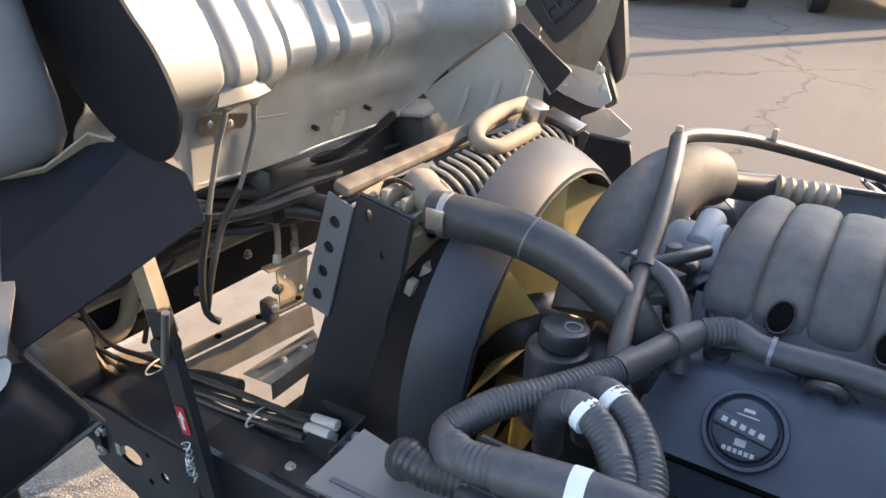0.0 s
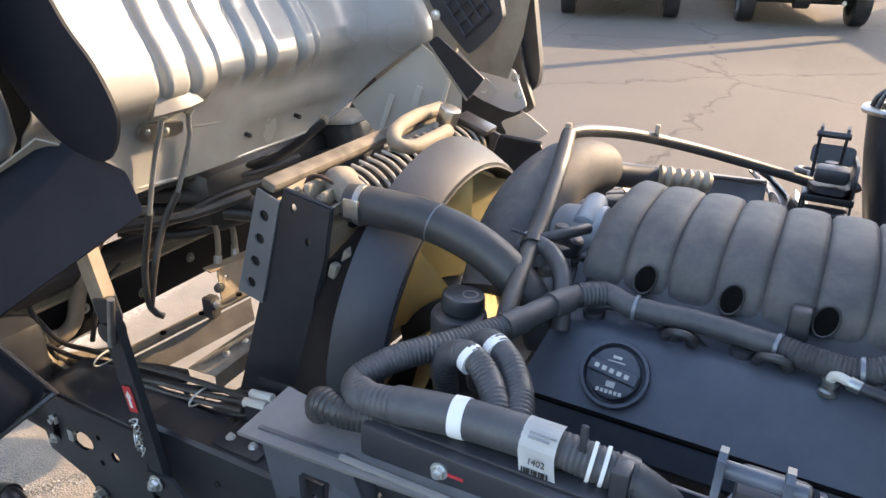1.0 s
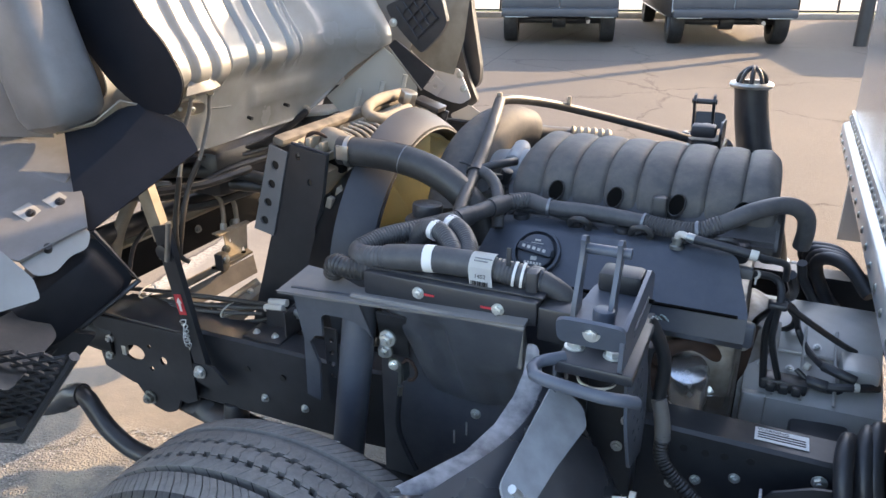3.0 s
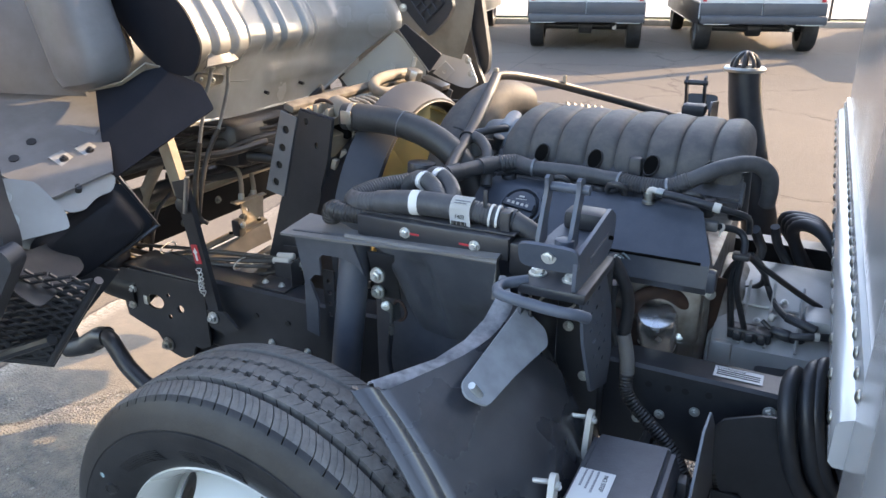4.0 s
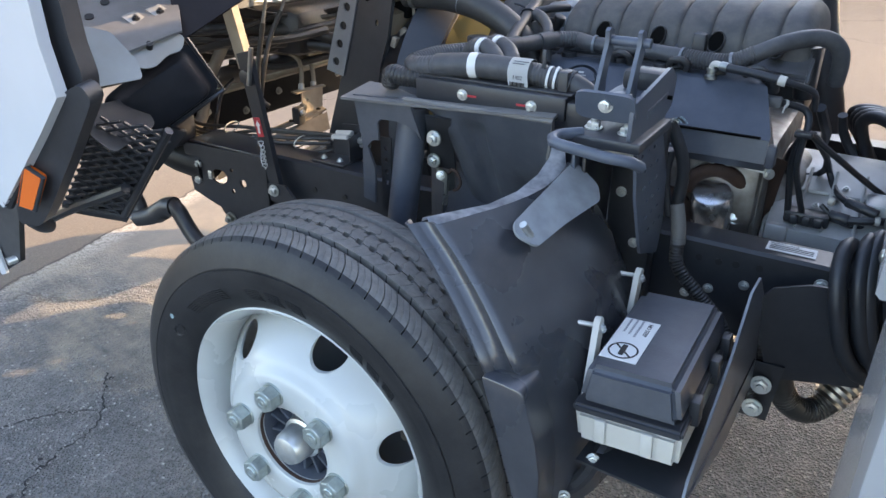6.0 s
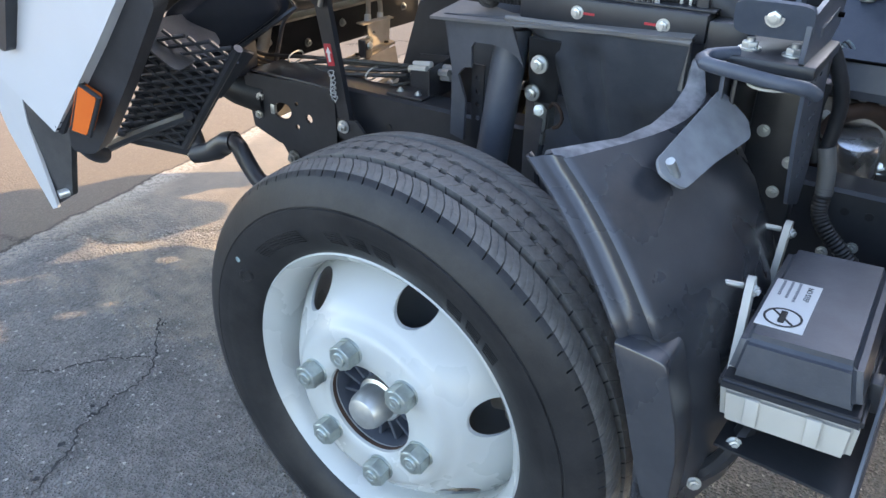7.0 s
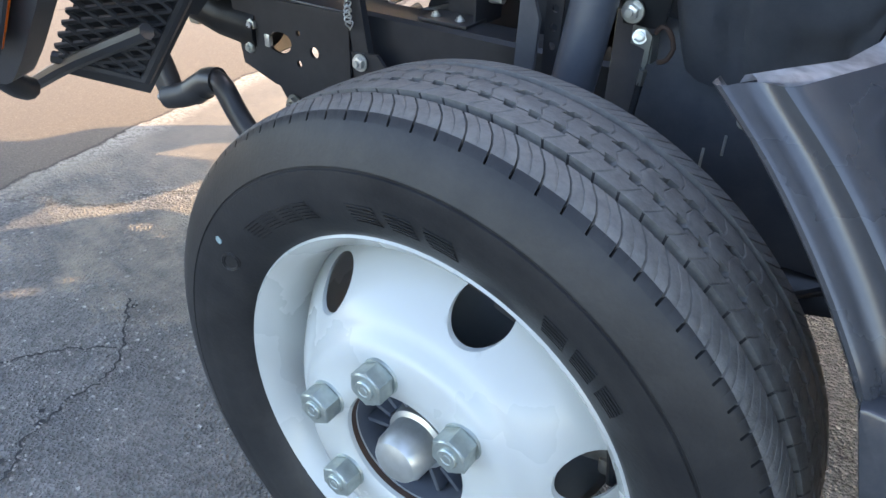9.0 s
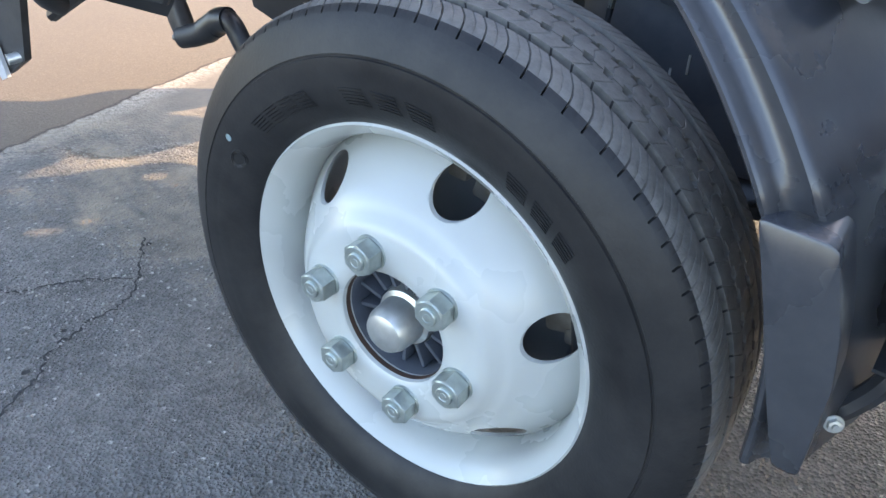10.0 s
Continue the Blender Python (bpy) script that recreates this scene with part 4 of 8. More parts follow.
part("side_plate", plate([(-0.268, 0.560, 0.722), (-0.268, 0.640, 0.722), (-0.268, 0.640, 0.795), (-0.268, 0.560, 0.785)], 0.004), CHASSIS, con)
part("back_plate", plate([(-0.345, 0.640, 0.725), (-0.268, 0.640, 0.725), (-0.268, 0.640, 0.797), (-0.345, 0.640, 0.790)], 0.004), CHASSIS, con)
part("foot", cuboid((-0.355, 0.53, 0.7255), (-0.262, 0.592, 0.7305), 0.001), CHASSIS, con)
for dy, dz in ((0.0, 0.0), (0.016, 0.006), (0.008, -0.012)):
    u = part("collar", cyl((-0.345, 0.600 + dy, 0.765 + dz), (-0.300, 0.602 + dy, 0.770 + dz), 0.0085, seg=14, bevel=0.001), BEIGE, con)
    part("ferrule", cyl((-0.266, 0.596 + dy, 0.772 + dz), (-0.240, 0.596 + dy, 0.774 + dz), 0.0080, seg=6), ZINC, u)
bolts(con, [(-0.335, 0.552, 0.7305), (-0.288, 0.552, 0.7305)], (0, 0, 1), 0.006)

# filter and pipes ahead of the radiator
o = thing("fuel_pipe", "bronze coloured pipe bent round the cab mount", "pipe")
part("pipe", tube([(-0.90, 0.80, 0.90), (-0.913, 0.740, 0.810), (-0.908, 0.708, 0.755), (-0.900, 0.680, 0.706), (-0.905, 0.645, 0.690), (-0.925, 0.618, 0.698), (-0.945, 0.600, 0.712)], 0.0165), DUSTY_PIPE, o)
part("branch", tube([(-0.935, 0.605, 0.712), (-0.905, 0.598, 0.700), (-0.886, 0.599, 0.682), (-0.874, 0.596, 0.655), (-0.845, 0.600, 0.640)], 0.0125), DUSTY_PIPE, o)
part("canister", cyl((-0.815, 0.577, 0.676), (-0.762, 0.642, 0.662), 0.023, bevel=0.003), DUSTY_ALU, o, "tan canister with a hose")
part("canister_clip", cuboid((-0.775, 0.618, 0.672), (-0.755, 0.650, 0.692), 0.003), DUSTY_ALU, o)
part("hose_end", tube([(-0.762, 0.642, 0.662), (-0.70, 0.69, 0.650), (-0.62, 0.71, 0.650)], 0.018), HOSE, o)
part("thin_line", tube([(-0.88, 0.80, 0.80), (-0.875, 0.745, 0.77), (-0.870, 0.715, 0.72), (-0.878, 0.700, 0.66)], 0.0055, seg=8), RUBBER, o)
o = thing("pipe_bracket", "tan steel bracket holding two pipes", "bracket")
part("plate", plate(flat([(-0.790, 0.985, 0.735), (-0.780, 1.075, 0.735), (-0.772, 1.055, 0.640), (-0.780, 0.980, 0.632)]), 0.004, [((-0.785, 1.005, 0.705), 0.005), ((-0.778, 1.045, 0.665), 0.007)]), DUSTY_ALU, o)
part("top_flange", plate([(-0.815, 0.965, 0.737), (-0.795, 1.09, 0.737), (-0.775, 1.085, 0.737), (-0.785, 0.96, 0.735)], 0.004), DUSTY_ALU, o)
part("bolt", add_bolt(bmesh.new(), (-0.783, 0.978, 0.688), (1, -0.5, 0), 0.010), ZINC_DULL, o)
for pts in ([(-0.805, 1.001, 0.728), (-0.815, 1.020, 0.775), (-0.835, 1.033, 0.818), (-0.87, 1.02, 0.840), (-0.93, 0.98, 0.845)], [(-0.806, 1.060, 0.725), (-0.818, 1.077, 0.768), (-0.839, 1.086, 0.806), (-0.875, 1.07, 0.825), (-0.94, 1.03, 0.835)]):
    part("pipe", tube(pts, 0.0070), DUSTY_PIPE, o)
    part("fitting", cyl(pts[0], Vector(pts[0]).lerp(Vector(pts[1]), 0.5), 0.0095, seg=10), ALU, o)
for k, pts in enumerate(([(-1.0, 0.80, 0.93), (-0.82, 0.92, 0.93), (-0.69, 1.03, 0.90), (-0.45, 1.05, 0.86)], [(-1.0, 0.85, 0.88), (-0.80, 0.95, 0.89), (-0.66, 1.05, 0.865), (-0.45, 1.10, 0.83)])):
    o = part("coolant_hose", tube(pts, 0.017), HOSE)
    tagged(o, "black rubber coolant hose under the cab", "hose", "coolant hoses")

# cab wiring hung from the floor pan
for pts in ([(-0.590, 0.725, 1.182), (-0.612, 0.730, 1.14), (-0.630, 0.729, 1.099), (-0.660, 0.722, 0.988), (-0.680, 0.708, 0.873), (-0.690, 0.714, 0.788), (-0.675, 0.73, 0.765)],
            [(-0.590, 0.782, 1.180), (-0.614, 0.800, 1.145), (-0.630, 0.810, 1.110), (-0.660, 0.793, 1.01), (-0.680, 0.765, 0.946), (-0.680, 0.732, 0.875), (-0.690, 0.715, 0.790)]):
    c = thing("control_cable", "grey sheathed control cable hanging from the cab floor", "cable", group="control cables")
    part("sheath", tube(pts, 0.0046, seg=8), SHEATH, c)
    part("ferrule", cyl(pts[0], Vector(pts[0]).lerp(Vector(pts[1]), 0.12), 0.009, seg=10), ZINC_DULL, c)
    part("sleeve", tube(pts[-4:], 0.0066, seg=10), CONDUIT, c)

# ---- radiator ----
RT = 18.0
RM = Matrix.Translation((0.047, -0.008, 0)) @ rot_y(RT, (-0.33, 0, 1.085))
rad = thing("radiator", "dusty finned radiator and cooler with a black side plate", "radiator")


def in_rad(p):
    return RM @ Vector(p)


side = [(-0.330, 0.720, 1.098), (-0.240, 0.720, 1.083), (-0.258, 0.720, 0.99), (-0.282, 0.720, 0.918), (-0.310, 0.720, 0.70), (-0.345, 0.720, 0.52), (-0.525, 0.720, 0.52)]
bm = plate(side, -0.005, [((-0.312, 0.720, 1.074), 0.006, 1.5), ((-0.288, 0.720, 1.02), 0.005, 1.6)])
part("side_plate", bm, CHASSIS, rad, "black steel side plate")
lip = bmesh.new()
add_tube(lip, [(x, 0.722, z + 0.002) for x, _, z in side[:6]], 0.0035, seg=6, raw=True)
part("plate_lip", lip, CHASSIS, rad)
part("plate_flange", plate([(-0.262, 0.724, 0.99), (-0.286, 0.724, 0.918), (-0.314, 0.724, 0.70), (-0.345, 0.724, 0.52), (-0.345, 0.765, 0.52), (-0.314, 0.765, 0.70), (-0.286, 0.765, 0.918), (-0.262, 0.765, 0.99)], 0.004), CHASSIS, rad)
part("core", cuboid((-0.365, 0.736, 0.53), (-0.295, 1.305, 1.045), 0.004, RM), DUSTY_ALU, rad, "dusty aluminium core")
part("far_plate", cuboid((-0.38, 1.308, 0.52), (-0.27, 1.316, 1.085), 0.003, RM), CHASSIS, rad)
part("top_rail", cuboid((-0.425, 0.722, 1.066), (-0.394, 1.31, 1.086), 0.008, RM), RAIL_DUST, rad, "dusty tan top rail")
part("flange", plate([in_rad(p) for p in ((-0.425, 0.718, 1.065), (-0.378, 0.718, 1.065), (-0.372, 0.718, 0.86), (-0.425, 0.718, 0.855))], 0.004,
     [(in_rad((-0.402, 0.718, 1.025 - 0.046 * k)), 0.0100) for k in range(4)]), STEEL_GREY, rad, "perforated grey steel flange")
for k in range(20):
    y = 0.815 + 0.0245 * k
    pts = [in_rad(p) for p in ((-0.375, y + 0.018, 1.076), (-0.335, y + 0.007, 1.084), (-0.30, y - 0.002, 1.078), (-0.278, y - 0.004, 1.055), (-0.272, y - 0.004, 1.015))]
    part("header_rib", tube(pts, 0.0036, seg=8), RIB_DUST, rad)
part("header_tank", cuboid((-0.375, 0.80, 1.03), (-0.284, 1.30, 1.068), 0.008, RM), BEAM_BLACK, rad, "black ribbed header tank")
part("outlet", tube([(-0.300, 0.835, 1.085), (-0.285, 0.800, 1.097), (-0.262, 0.780, 1.100), (-0.225, 0.768, 1.090), (-0.20, 0.762, 1.086)], 0.0255, seg=18), DUSTY_PIPE, rad, "dusty tan hose outlet")
corner = bmesh.new()
add_plate(corner, [(-0.328, 0.722, 1.086), (-0.244, 0.722, 1.072), (-0.244, 0.80, 1.072), (-0.328, 0.80, 1.086)], 0.004)
add_plate(corner, [(-0.330, 0.722, 1.100), (-0.330, 0.80, 1.104), (-0.326, 0.80, 1.080), (-0.326, 0.722, 1.080)], 0.004)
add_plate(corner, [(-0.242, 0.724, 1.084), (-0.242, 0.775, 1.090), (-0.246, 0.775, 1.068), (-0.246, 0.724, 1.068)], 0.004)
part("corner_channel", corner, DUSTY_ALU, rad, "dusty tan corner channel", smooth=False)
part("corner_tab", cuboid((-0.300, 0.728, 1.086), (-0.288, 0.775, 1.112), 0.002), DUSTY_ALU, rad)
part("corner_tab", cuboid((-0.268, 0.730, 1.082), (-0.259, 0.765, 1.104), 0.002), DUSTY_ALU, rad)
part("corner_strap", tube([(-0.312, 0.75, 1.09), (-0.305, 0.752, 1.114), (-0.285, 0.756, 1.118), (-0.265, 0.76, 1.108), (-0.255, 0.762, 1.09)], 0.006, seg=8, flat=0.5), RUST, rad)
# black sheet added behind the flange so that its holes look dark
part("flange_hole_dark", cuboid((-0.422, 0.724, 0.86), (-0.376, 0.728, 1.06), 0.001, RM), INK, rad)
part("side_tab", cuboid((-0.266, 0.722, 0.985), (-0.252, 0.738, 1.010), 0.003, RM), DUSTY_PIPE, rad)
part("side_tab", cuboid((-0.268, 0.722, 0.86), (-0.250, 0.735, 0.90), 0.003, RM), RUST, rad)
bolts(rad, [(-0.318, 0.735, 1.092), (-0.276, 0.738, 1.086)], (0, 0, 1), 0.007, mat=DUSTY_ALU)
part("mount_block", cuboid((-0.262, 0.745, 0.985), (-0.228, 0.78, 1.03), 0.004, RM), DUSTY_PIPE, rad)
part("lower_block", cuboid((-0.265, 0.735, 0.90), (-0.235, 0.78, 0.95), 0.008, RM), BLACK_PLASTIC, rad)
bolts(rad, [in_rad((-0.225, 0.755, 1.02)), in_rad((-0.235, 0.755, 0.93))], (1, -0.4, 0), 0.009)
part("return_pipe", tube([in_rad(p) for p in ((-0.405, 1.27, 1.092), (-0.402, 1.15, 1.100), (-0.388, 1.06, 1.100), (-0.360, 1.02, 1.096), (-0.338, 1.045, 1.092), (-0.335, 1.10, 1.092), (-0.338, 1.19, 1.090))], 0.0145), DUSTY_PIPE, rad, "dusty tan hose bent double")
part("filler_neck", cyl(in_rad((-0.36, 1.22, 1.09)), in_rad((-0.36, 1.22, 1.125)), 0.024, seg=8, bevel=0.003), ALU, rad)
part("end_frame", cuboid((-0.36, 1.255, 1.085), (-0.28, 1.31, 1.10), 0.003, RM), CHASSIS, rad)

SH = Matrix.Translation((-0.135, 0.975, 0.800)) @ Matrix.Rotation(radians(92), 4, "Y")
shroud = thing("fan_shroud", "dusty black plastic fan shroud ring behind the radiator", "fan shroud")
ring = [(0.333, -0.075), (0.330, -0.062), (0.320, -0.036), (0.306, -0.008), (0.299, 0.002), (0.291, 0.003), (0.286, -0.002), (0.287, -0.03), (0.315, -0.066), (0.325, -0.078)]
part("ring", lathe(ring, SH, 120, True), SHROUD_DUST, shroud, "dusty black ring")
part("lip", lathe([(0.2865, -0.001), (0.291, 0.006), (0.294, 0.0045), (0.289, -0.004)], SH, 120, True), RUBBER, shroud, "black rubber edge")
bm = bmesh.new()
la, lb = [], []
for k in range(72):
    a = 2 * math.pi * k / 72
    ca, sa = math.cos(a), math.sin(a)
    la.append(bm.verts.new(SH @ Vector((0.326 * ca, 0.326 * sa, -0.068))))
    q = Vector((-0.29, 1.018 + 0.285 * math.copysign(abs(sa) ** 0.35, sa), 0.77 - 0.245 * math.copysign(abs(ca) ** 0.35, ca)))
    lb.append(bm.verts.new(RM @ q))
for k in range(72):
    bm.faces.new((la[k], la[(k + 1) % 72], lb[(k + 1) % 72], lb[k]))
bmesh.ops.solidify(bm, geom=bm.faces[:], thickness=0.004)
part("skirt", bm, BLACK_PLASTIC, shroud, "flared black shroud skirt")
fan = thing("cooling_fan", "cream plastic cooling fan inside the shroud", "cooling fan")
part("hub", lathe([(0, 0.02), (0.05, 0.02), (0.07, 0.01), (0.085, -0.02), (0.085, -0.09), (0, -0.09)], SH, 40), CHASSIS, fan, "dark fan clutch hub")
for k in range(9):
    bm = bmesh.new()
    mm = SH @ Matrix.Rotation(2 * math.pi * k / 9, 4, "Z")
    g = []
    for i in range(7):
        r = 0.08 + 0.19 * i / 6
        g.append([bm.verts.new(mm @ Vector((r, (j / 4 - 0.5) * (0.08 + 0.11 * i / 6), -0.05 + (0.5 - j / 4) * 0.075 + 0.012 * (j / 4 - 0.5) ** 2 * 4))) for j in range(5)])
    for a, b in zip(g, g[1:]):
        for j in range(4):
            bm.faces.new((a[j], a[j + 1], b[j + 1], b[j]))
    bmesh.ops.solidify(bm, geom=bm.faces[:], thickness=0.004)
    part("blade", bm, CREAM, fan)
part("ring", lathe([(0.272, -0.08), (0.278, -0.08), (0.278, -0.025), (0.272, -0.025)], SH, 80, True), CREAM, fan)

hose = thing("radiator_hose", "thick black rubber upper radiator hose with a clamp", "hose")
part("hose", tube([(-0.232, 0.757, 1.086), (-0.17, 0.762, 1.086), (-0.10, 0.768, 1.080), (-0.03, 0.772, 1.062), (0.03, 0.772, 1.03), (0.075, 0.77, 0.985), (0.10, 0.77, 0.93)], 0.0305, seg=20), HOSE, hose)
part("clamp", tube([(-0.213, 0.757, 1.086), (-0.203, 0.758, 1.086)], 0.0325, seg=20), ALU, hose, "bright spring clamp")
part("clamp_tab", cuboid((-0.222, 0.722, 1.075), (-0.194, 0.728, 1.105), 0.002), ALU, hose)
part("seam", tube([(-0.088, 0.769, 1.0785), (-0.086, 0.769, 1.078)], 0.0315, seg=20), STEEL_GREY, hose)

# ---- engine ----
eng = thing("engine", "V8 engine with black plastic covers and cast block", "engine")
NR, X0, X1 = 8, 0.118, 0.622
bm = bmesh.new()
nu, nv = NR * 14, 28
rows = []
for i in range(nu + 1):
    u = i / nu
    bulge = abs(math.sin(math.pi * u * NR)) ** 0.32
    end = min(1, min(u, 1 - u) / 0.05) ** 0.5
    row = []
    for j in range(nv + 1):
        a = math.pi * j / nv
        w = 0.158 - 0.008 * (1 - bulge)
        hgt = (0.108 - 0.011 * (1 - bulge)) * (0.70 + 0.30 * end)
        c, q = math.cos(a), max(0.0, math.sin(a))
        row.append(bm.verts.new((X0 + (X1 - X0) * u, 1.005 - w * math.copysign(abs(c) ** 0.8, c), 0.992 + hgt * q ** 0.68)))
    rows.append(row)
for a, b in zip(rows, rows[1:]):
    for k in range(nv):
        bm.faces.new((a[k], a[k + 1], b[k + 1], b[k]))
bm.faces.new(rows[0]), bm.faces.new(rows[-1])
man = part("intake_manifold", bm, MANIFOLD, eng, "dusty black ribbed plastic intake manifold")
bm = bmesh.new()
sk = [(0.862, 1.03), (0.845, 1.0), (0.815, 0.985), (0.815, 0.965), (0.87, 0.965)]
ring = [[bm.verts.new((x, y, z)) for y, z in sk] for x in (0.105, 0.63)]
for k in range(5):
    bm.faces.new((ring[0][k], ring[0][(k + 1) % 5], ring[1][(k + 1) % 5], ring[1][k]))
bm.faces.new(ring[0]), bm.faces.new(ring[1])
bmesh.ops.bevel(bm, geom=bm.edges[:], offset=0.006, segments=2, affect="EDGES")
part("flange", bm, DUSTY_PLASTIC, man)
for x in (0.215, 0.332, 0.448, 0.562):
    mm = Matrix.Translation((x, 0.8465, 1.028)) @ Matrix.Rotation(radians(68), 4, "X") @ Matrix.Rotation(radians(-14), 4, "Z") @ Matrix.Diagonal((0.9, 1.3, 1, 1))
    pk = part("bolt_pocket", lathe([(0.0145, -0.02), (0.0175, -0.02), (0.0175, 0.004), (0.0165, 0.006), (0.0145, 0.004)], mm, 28, True), DUSTY_PLASTIC, man)
    # near-black disc high in the collar stands in for the pocket's shaded depth
    part("pocket_dark_disc", lathe([(0.0, 0.0045), (0.0150, 0.0045), (0.0150, -0.02)], mm, 24), VOID, pk, "dark bolt pocket")
part("service_port", cuboid((0.405, 0.826, 0.99), (0.432, 0.85, 1.045), 0.006), DUSTY_PLASTIC, man)

bm = bmesh.new()
vc = [(0.835, 0.978), (0.775, 0.978), (0.757, 0.972), (0.694, 0.900), (0.684, 0.894), (0.676, 0.852), (0.69, 0.835), (0.80, 0.84)]
ring = [[bm.verts.new((x - dx * (0.045 if k < 2 else 0.030 if k == 2 else 0.0), y, z)) for k, (y, z) in enumerate(vc)] for x, dx in ((0.090, -0.8), (0.20, 0), (0.40, 0), (0.600, 1))]
for a, b in zip(ring, ring[1:]):
    for k in range(8):
        bm.faces.new((a[k], a[(k + 1) % 8], b[(k + 1) % 8], b[k]))
bm.faces.new(ring[0]), bm.faces.new(ring[-1])
bmesh.ops.bevel(bm, geom=[e for e in bm.edges if e.calc_face_angle(0) > 0.25], offset=0.007, segments=3, affect="EDGES")
cover = part("valve_cover", bm, COVER_PLASTIC, eng, "black plastic valve cover")
part("cover_seam", cuboid((0.10, 0.680, 0.8945), (0.585, 0.688, 0.8985), 0.001), VOID, cover)
for x, wide in ((0.150, 0.040), (0.452, 0.045), (0.572, 0.088)):
    part("cover_skirt", cuboid((x - wide / 2, 0.682, 0.840), (x + wide / 2, 0.708, 0.885), 0.008), COVER_PLASTIC, cover)
for x in (0.16, 0.27, 0.36, 0.47, 0.57):
    part("cover_boss", cyl((x, 0.80, 0.955), (x, 0.795, 0.990), 0.016, bevel=0.003), BLACK_PLASTIC, cover)
CAPM = Matrix.Translation((0.217, 0.722, 0.941)) @ Matrix.Rotation(radians(48), 4, "X")
part("cap_collar", lathe([(0.044, -0.02), (0.047, 0.0), (0.0455, 0.006), (0.041, 0.006), (0.039, 0.0), (0.039, -0.02)], CAPM, 48, True), COVER_PLASTIC, cover)
cap = part("oil_filler_cap", lathe([(0, 0.010), (0.030, 0.010), (0.034, 0.008), (0.0355, 0.0), (0.0355, -0.01), (0, -0.01)], CAPM, 48), COVER_PLASTIC, cover, "black oil filler cap with white print")
part("grip", cuboid((-0.034, -0.0085, 0.009), (0.034, 0.0085, 0.020), 0.003, CAPM @ Matrix.Rotation(radians(-8), 4, "Z")), COVER_PLASTIC, cap)
for k in range(5):
    part("print_bar", cuboid((-0.025 + 0.0103 * k, -0.003, 0.0198), (-0.019 + 0.0103 * k, 0.003, 0.0206), 0, CAPM @ Matrix.Rotation(radians(-8), 4, "Z")), BEIGE, cap)
part("can_symbol", cuboid((-0.006, 0.019, 0.0098), (0.006, 0.023, 0.0106), 0.0003, CAPM), BEIGE, cap)
part("can_symbol", cuboid((-0.012, 0.014, 0.0098), (0.012, 0.0155, 0.0106), 0.0002, CAPM), BEIGE, cap)
part("book_symbol", cuboid((-0.006, -0.020, 0.0098), (0.006, -0.012, 0.0106), 0.0003, CAPM), BEIGE, cap)
for k in range(6):
    part("print_bar", cuboid((-0.017 + 0.006 * k, -0.0285, 0.0098), (-0.0128 + 0.006 * k, -0.0235, 0.0106), 0, CAPM), BEIGE, cap)
part("block", cuboid((0.06, 0.76, 0.42), (0.60, 1.28, 0.84), 0.02), CAST, eng, "cast engine block")
part("cylinder_head", cuboid((0.12, 0.735, 0.70), (0.592, 0.82, 0.822), 0.012), CAST, eng)
part("rocker_far", cuboid((0.112, 1.21, 0.80), (0.604, 1.41, 0.97), 0.02), BLACK_PLASTIC, eng)
part("exhaust_manifold", tube([(0.16, 0.70, 0.74), (0.30, 0.695, 0.735), (0.42, 0.71, 0.74), (0.46, 0.735, 0.70), (0.50, 0.76, 0.58)], 0.026), RUST, eng, "rusty exhaust manifold")
DOME = Matrix.Translation((0.515, 0.722, 0.738)) @ Matrix.Rotation(radians(26), 4, "X")
part("starter", lathe([(0.0, 0.040), (0.026, 0.0395), (0.035, 0.036), (0.0395, 0.027), (0.0405, 0.0), (0.0410, -0.08), (0.0, -0.08)], DOME, 40), BRIGHT, eng, "bright metal starter dome")
part("starter_mount", cuboid((0.540, 0.755, 0.66), (0.588, 0.80, 0.80), 0.012), CAST, eng)
part("mount_washer", cyl((0.556, 0.757, 0.710), (0.556, 0.746, 0.714), 0.017, seg=24, bevel=0.002), GEAR_ALU, eng)
part("heat_shield", tube([(0.462, 0.715, 0.765), (0.480, 0.712, 0.798), (0.515, 0.722, 0.812), (0.548, 0.738, 0.796), (0.568, 0.755, 0.765), (0.572, 0.762, 0.745)], 0.017, seg=14, flat=0.75), RUST, eng, "rusty exhaust flange")
part("head_ledge", plate(flat([(0.470, 0.712, 0.836), (0.600, 0.716, 0.822), (0.598, 0.772, 0.812), (0.470, 0.768, 0.826)]), 0.010, [((0.572, 0.732, 0.824), 0.006)]), GEAR_ALU, eng, "bright cast head edge")
part("head_rib", tube([(0.485, 0.705, 0.835), (0.500, 0.700, 0.850), (0.517, 0.705, 0.862)], 0.007, seg=8, flat=0.6), DUSTY_PIPE, eng)
for x in (0.475, 0.498, 0.528):
    part("head_rib", cuboid((x, 0.700, 0.828), (x + 0.014, 0.722, 0.850), 0.004), CAST, eng)
part("rust_strip", plate([(0.606, 0.800, 0.830), (0.622, 0.835, 0.815), (0.606, 0.850, 0.640), (0.580, 0.815, 0.640)], 0.010), RUST, eng, "rusty edge of the bell housing")
bolts(eng, [(0.556, 0.745, 0.7145)], (0, -1, 0.35), 0.011)
bolts(eng, [(0.602, 0.765, 0.806)], (0.5, -1, 0.2), 0.008)
bolts(eng, [(0.49, 0.700, 0.842), (0.455, 0.730, 0.79)], (0, -1, 0.2), 0.006)
part("bell_housing", cyl((0.600, 1.02, 0.56), (0.66, 1.02, 0.56), 0.235, 0.21, seg=32, bevel=0.01), CAST, eng, "cast aluminium bell housing")
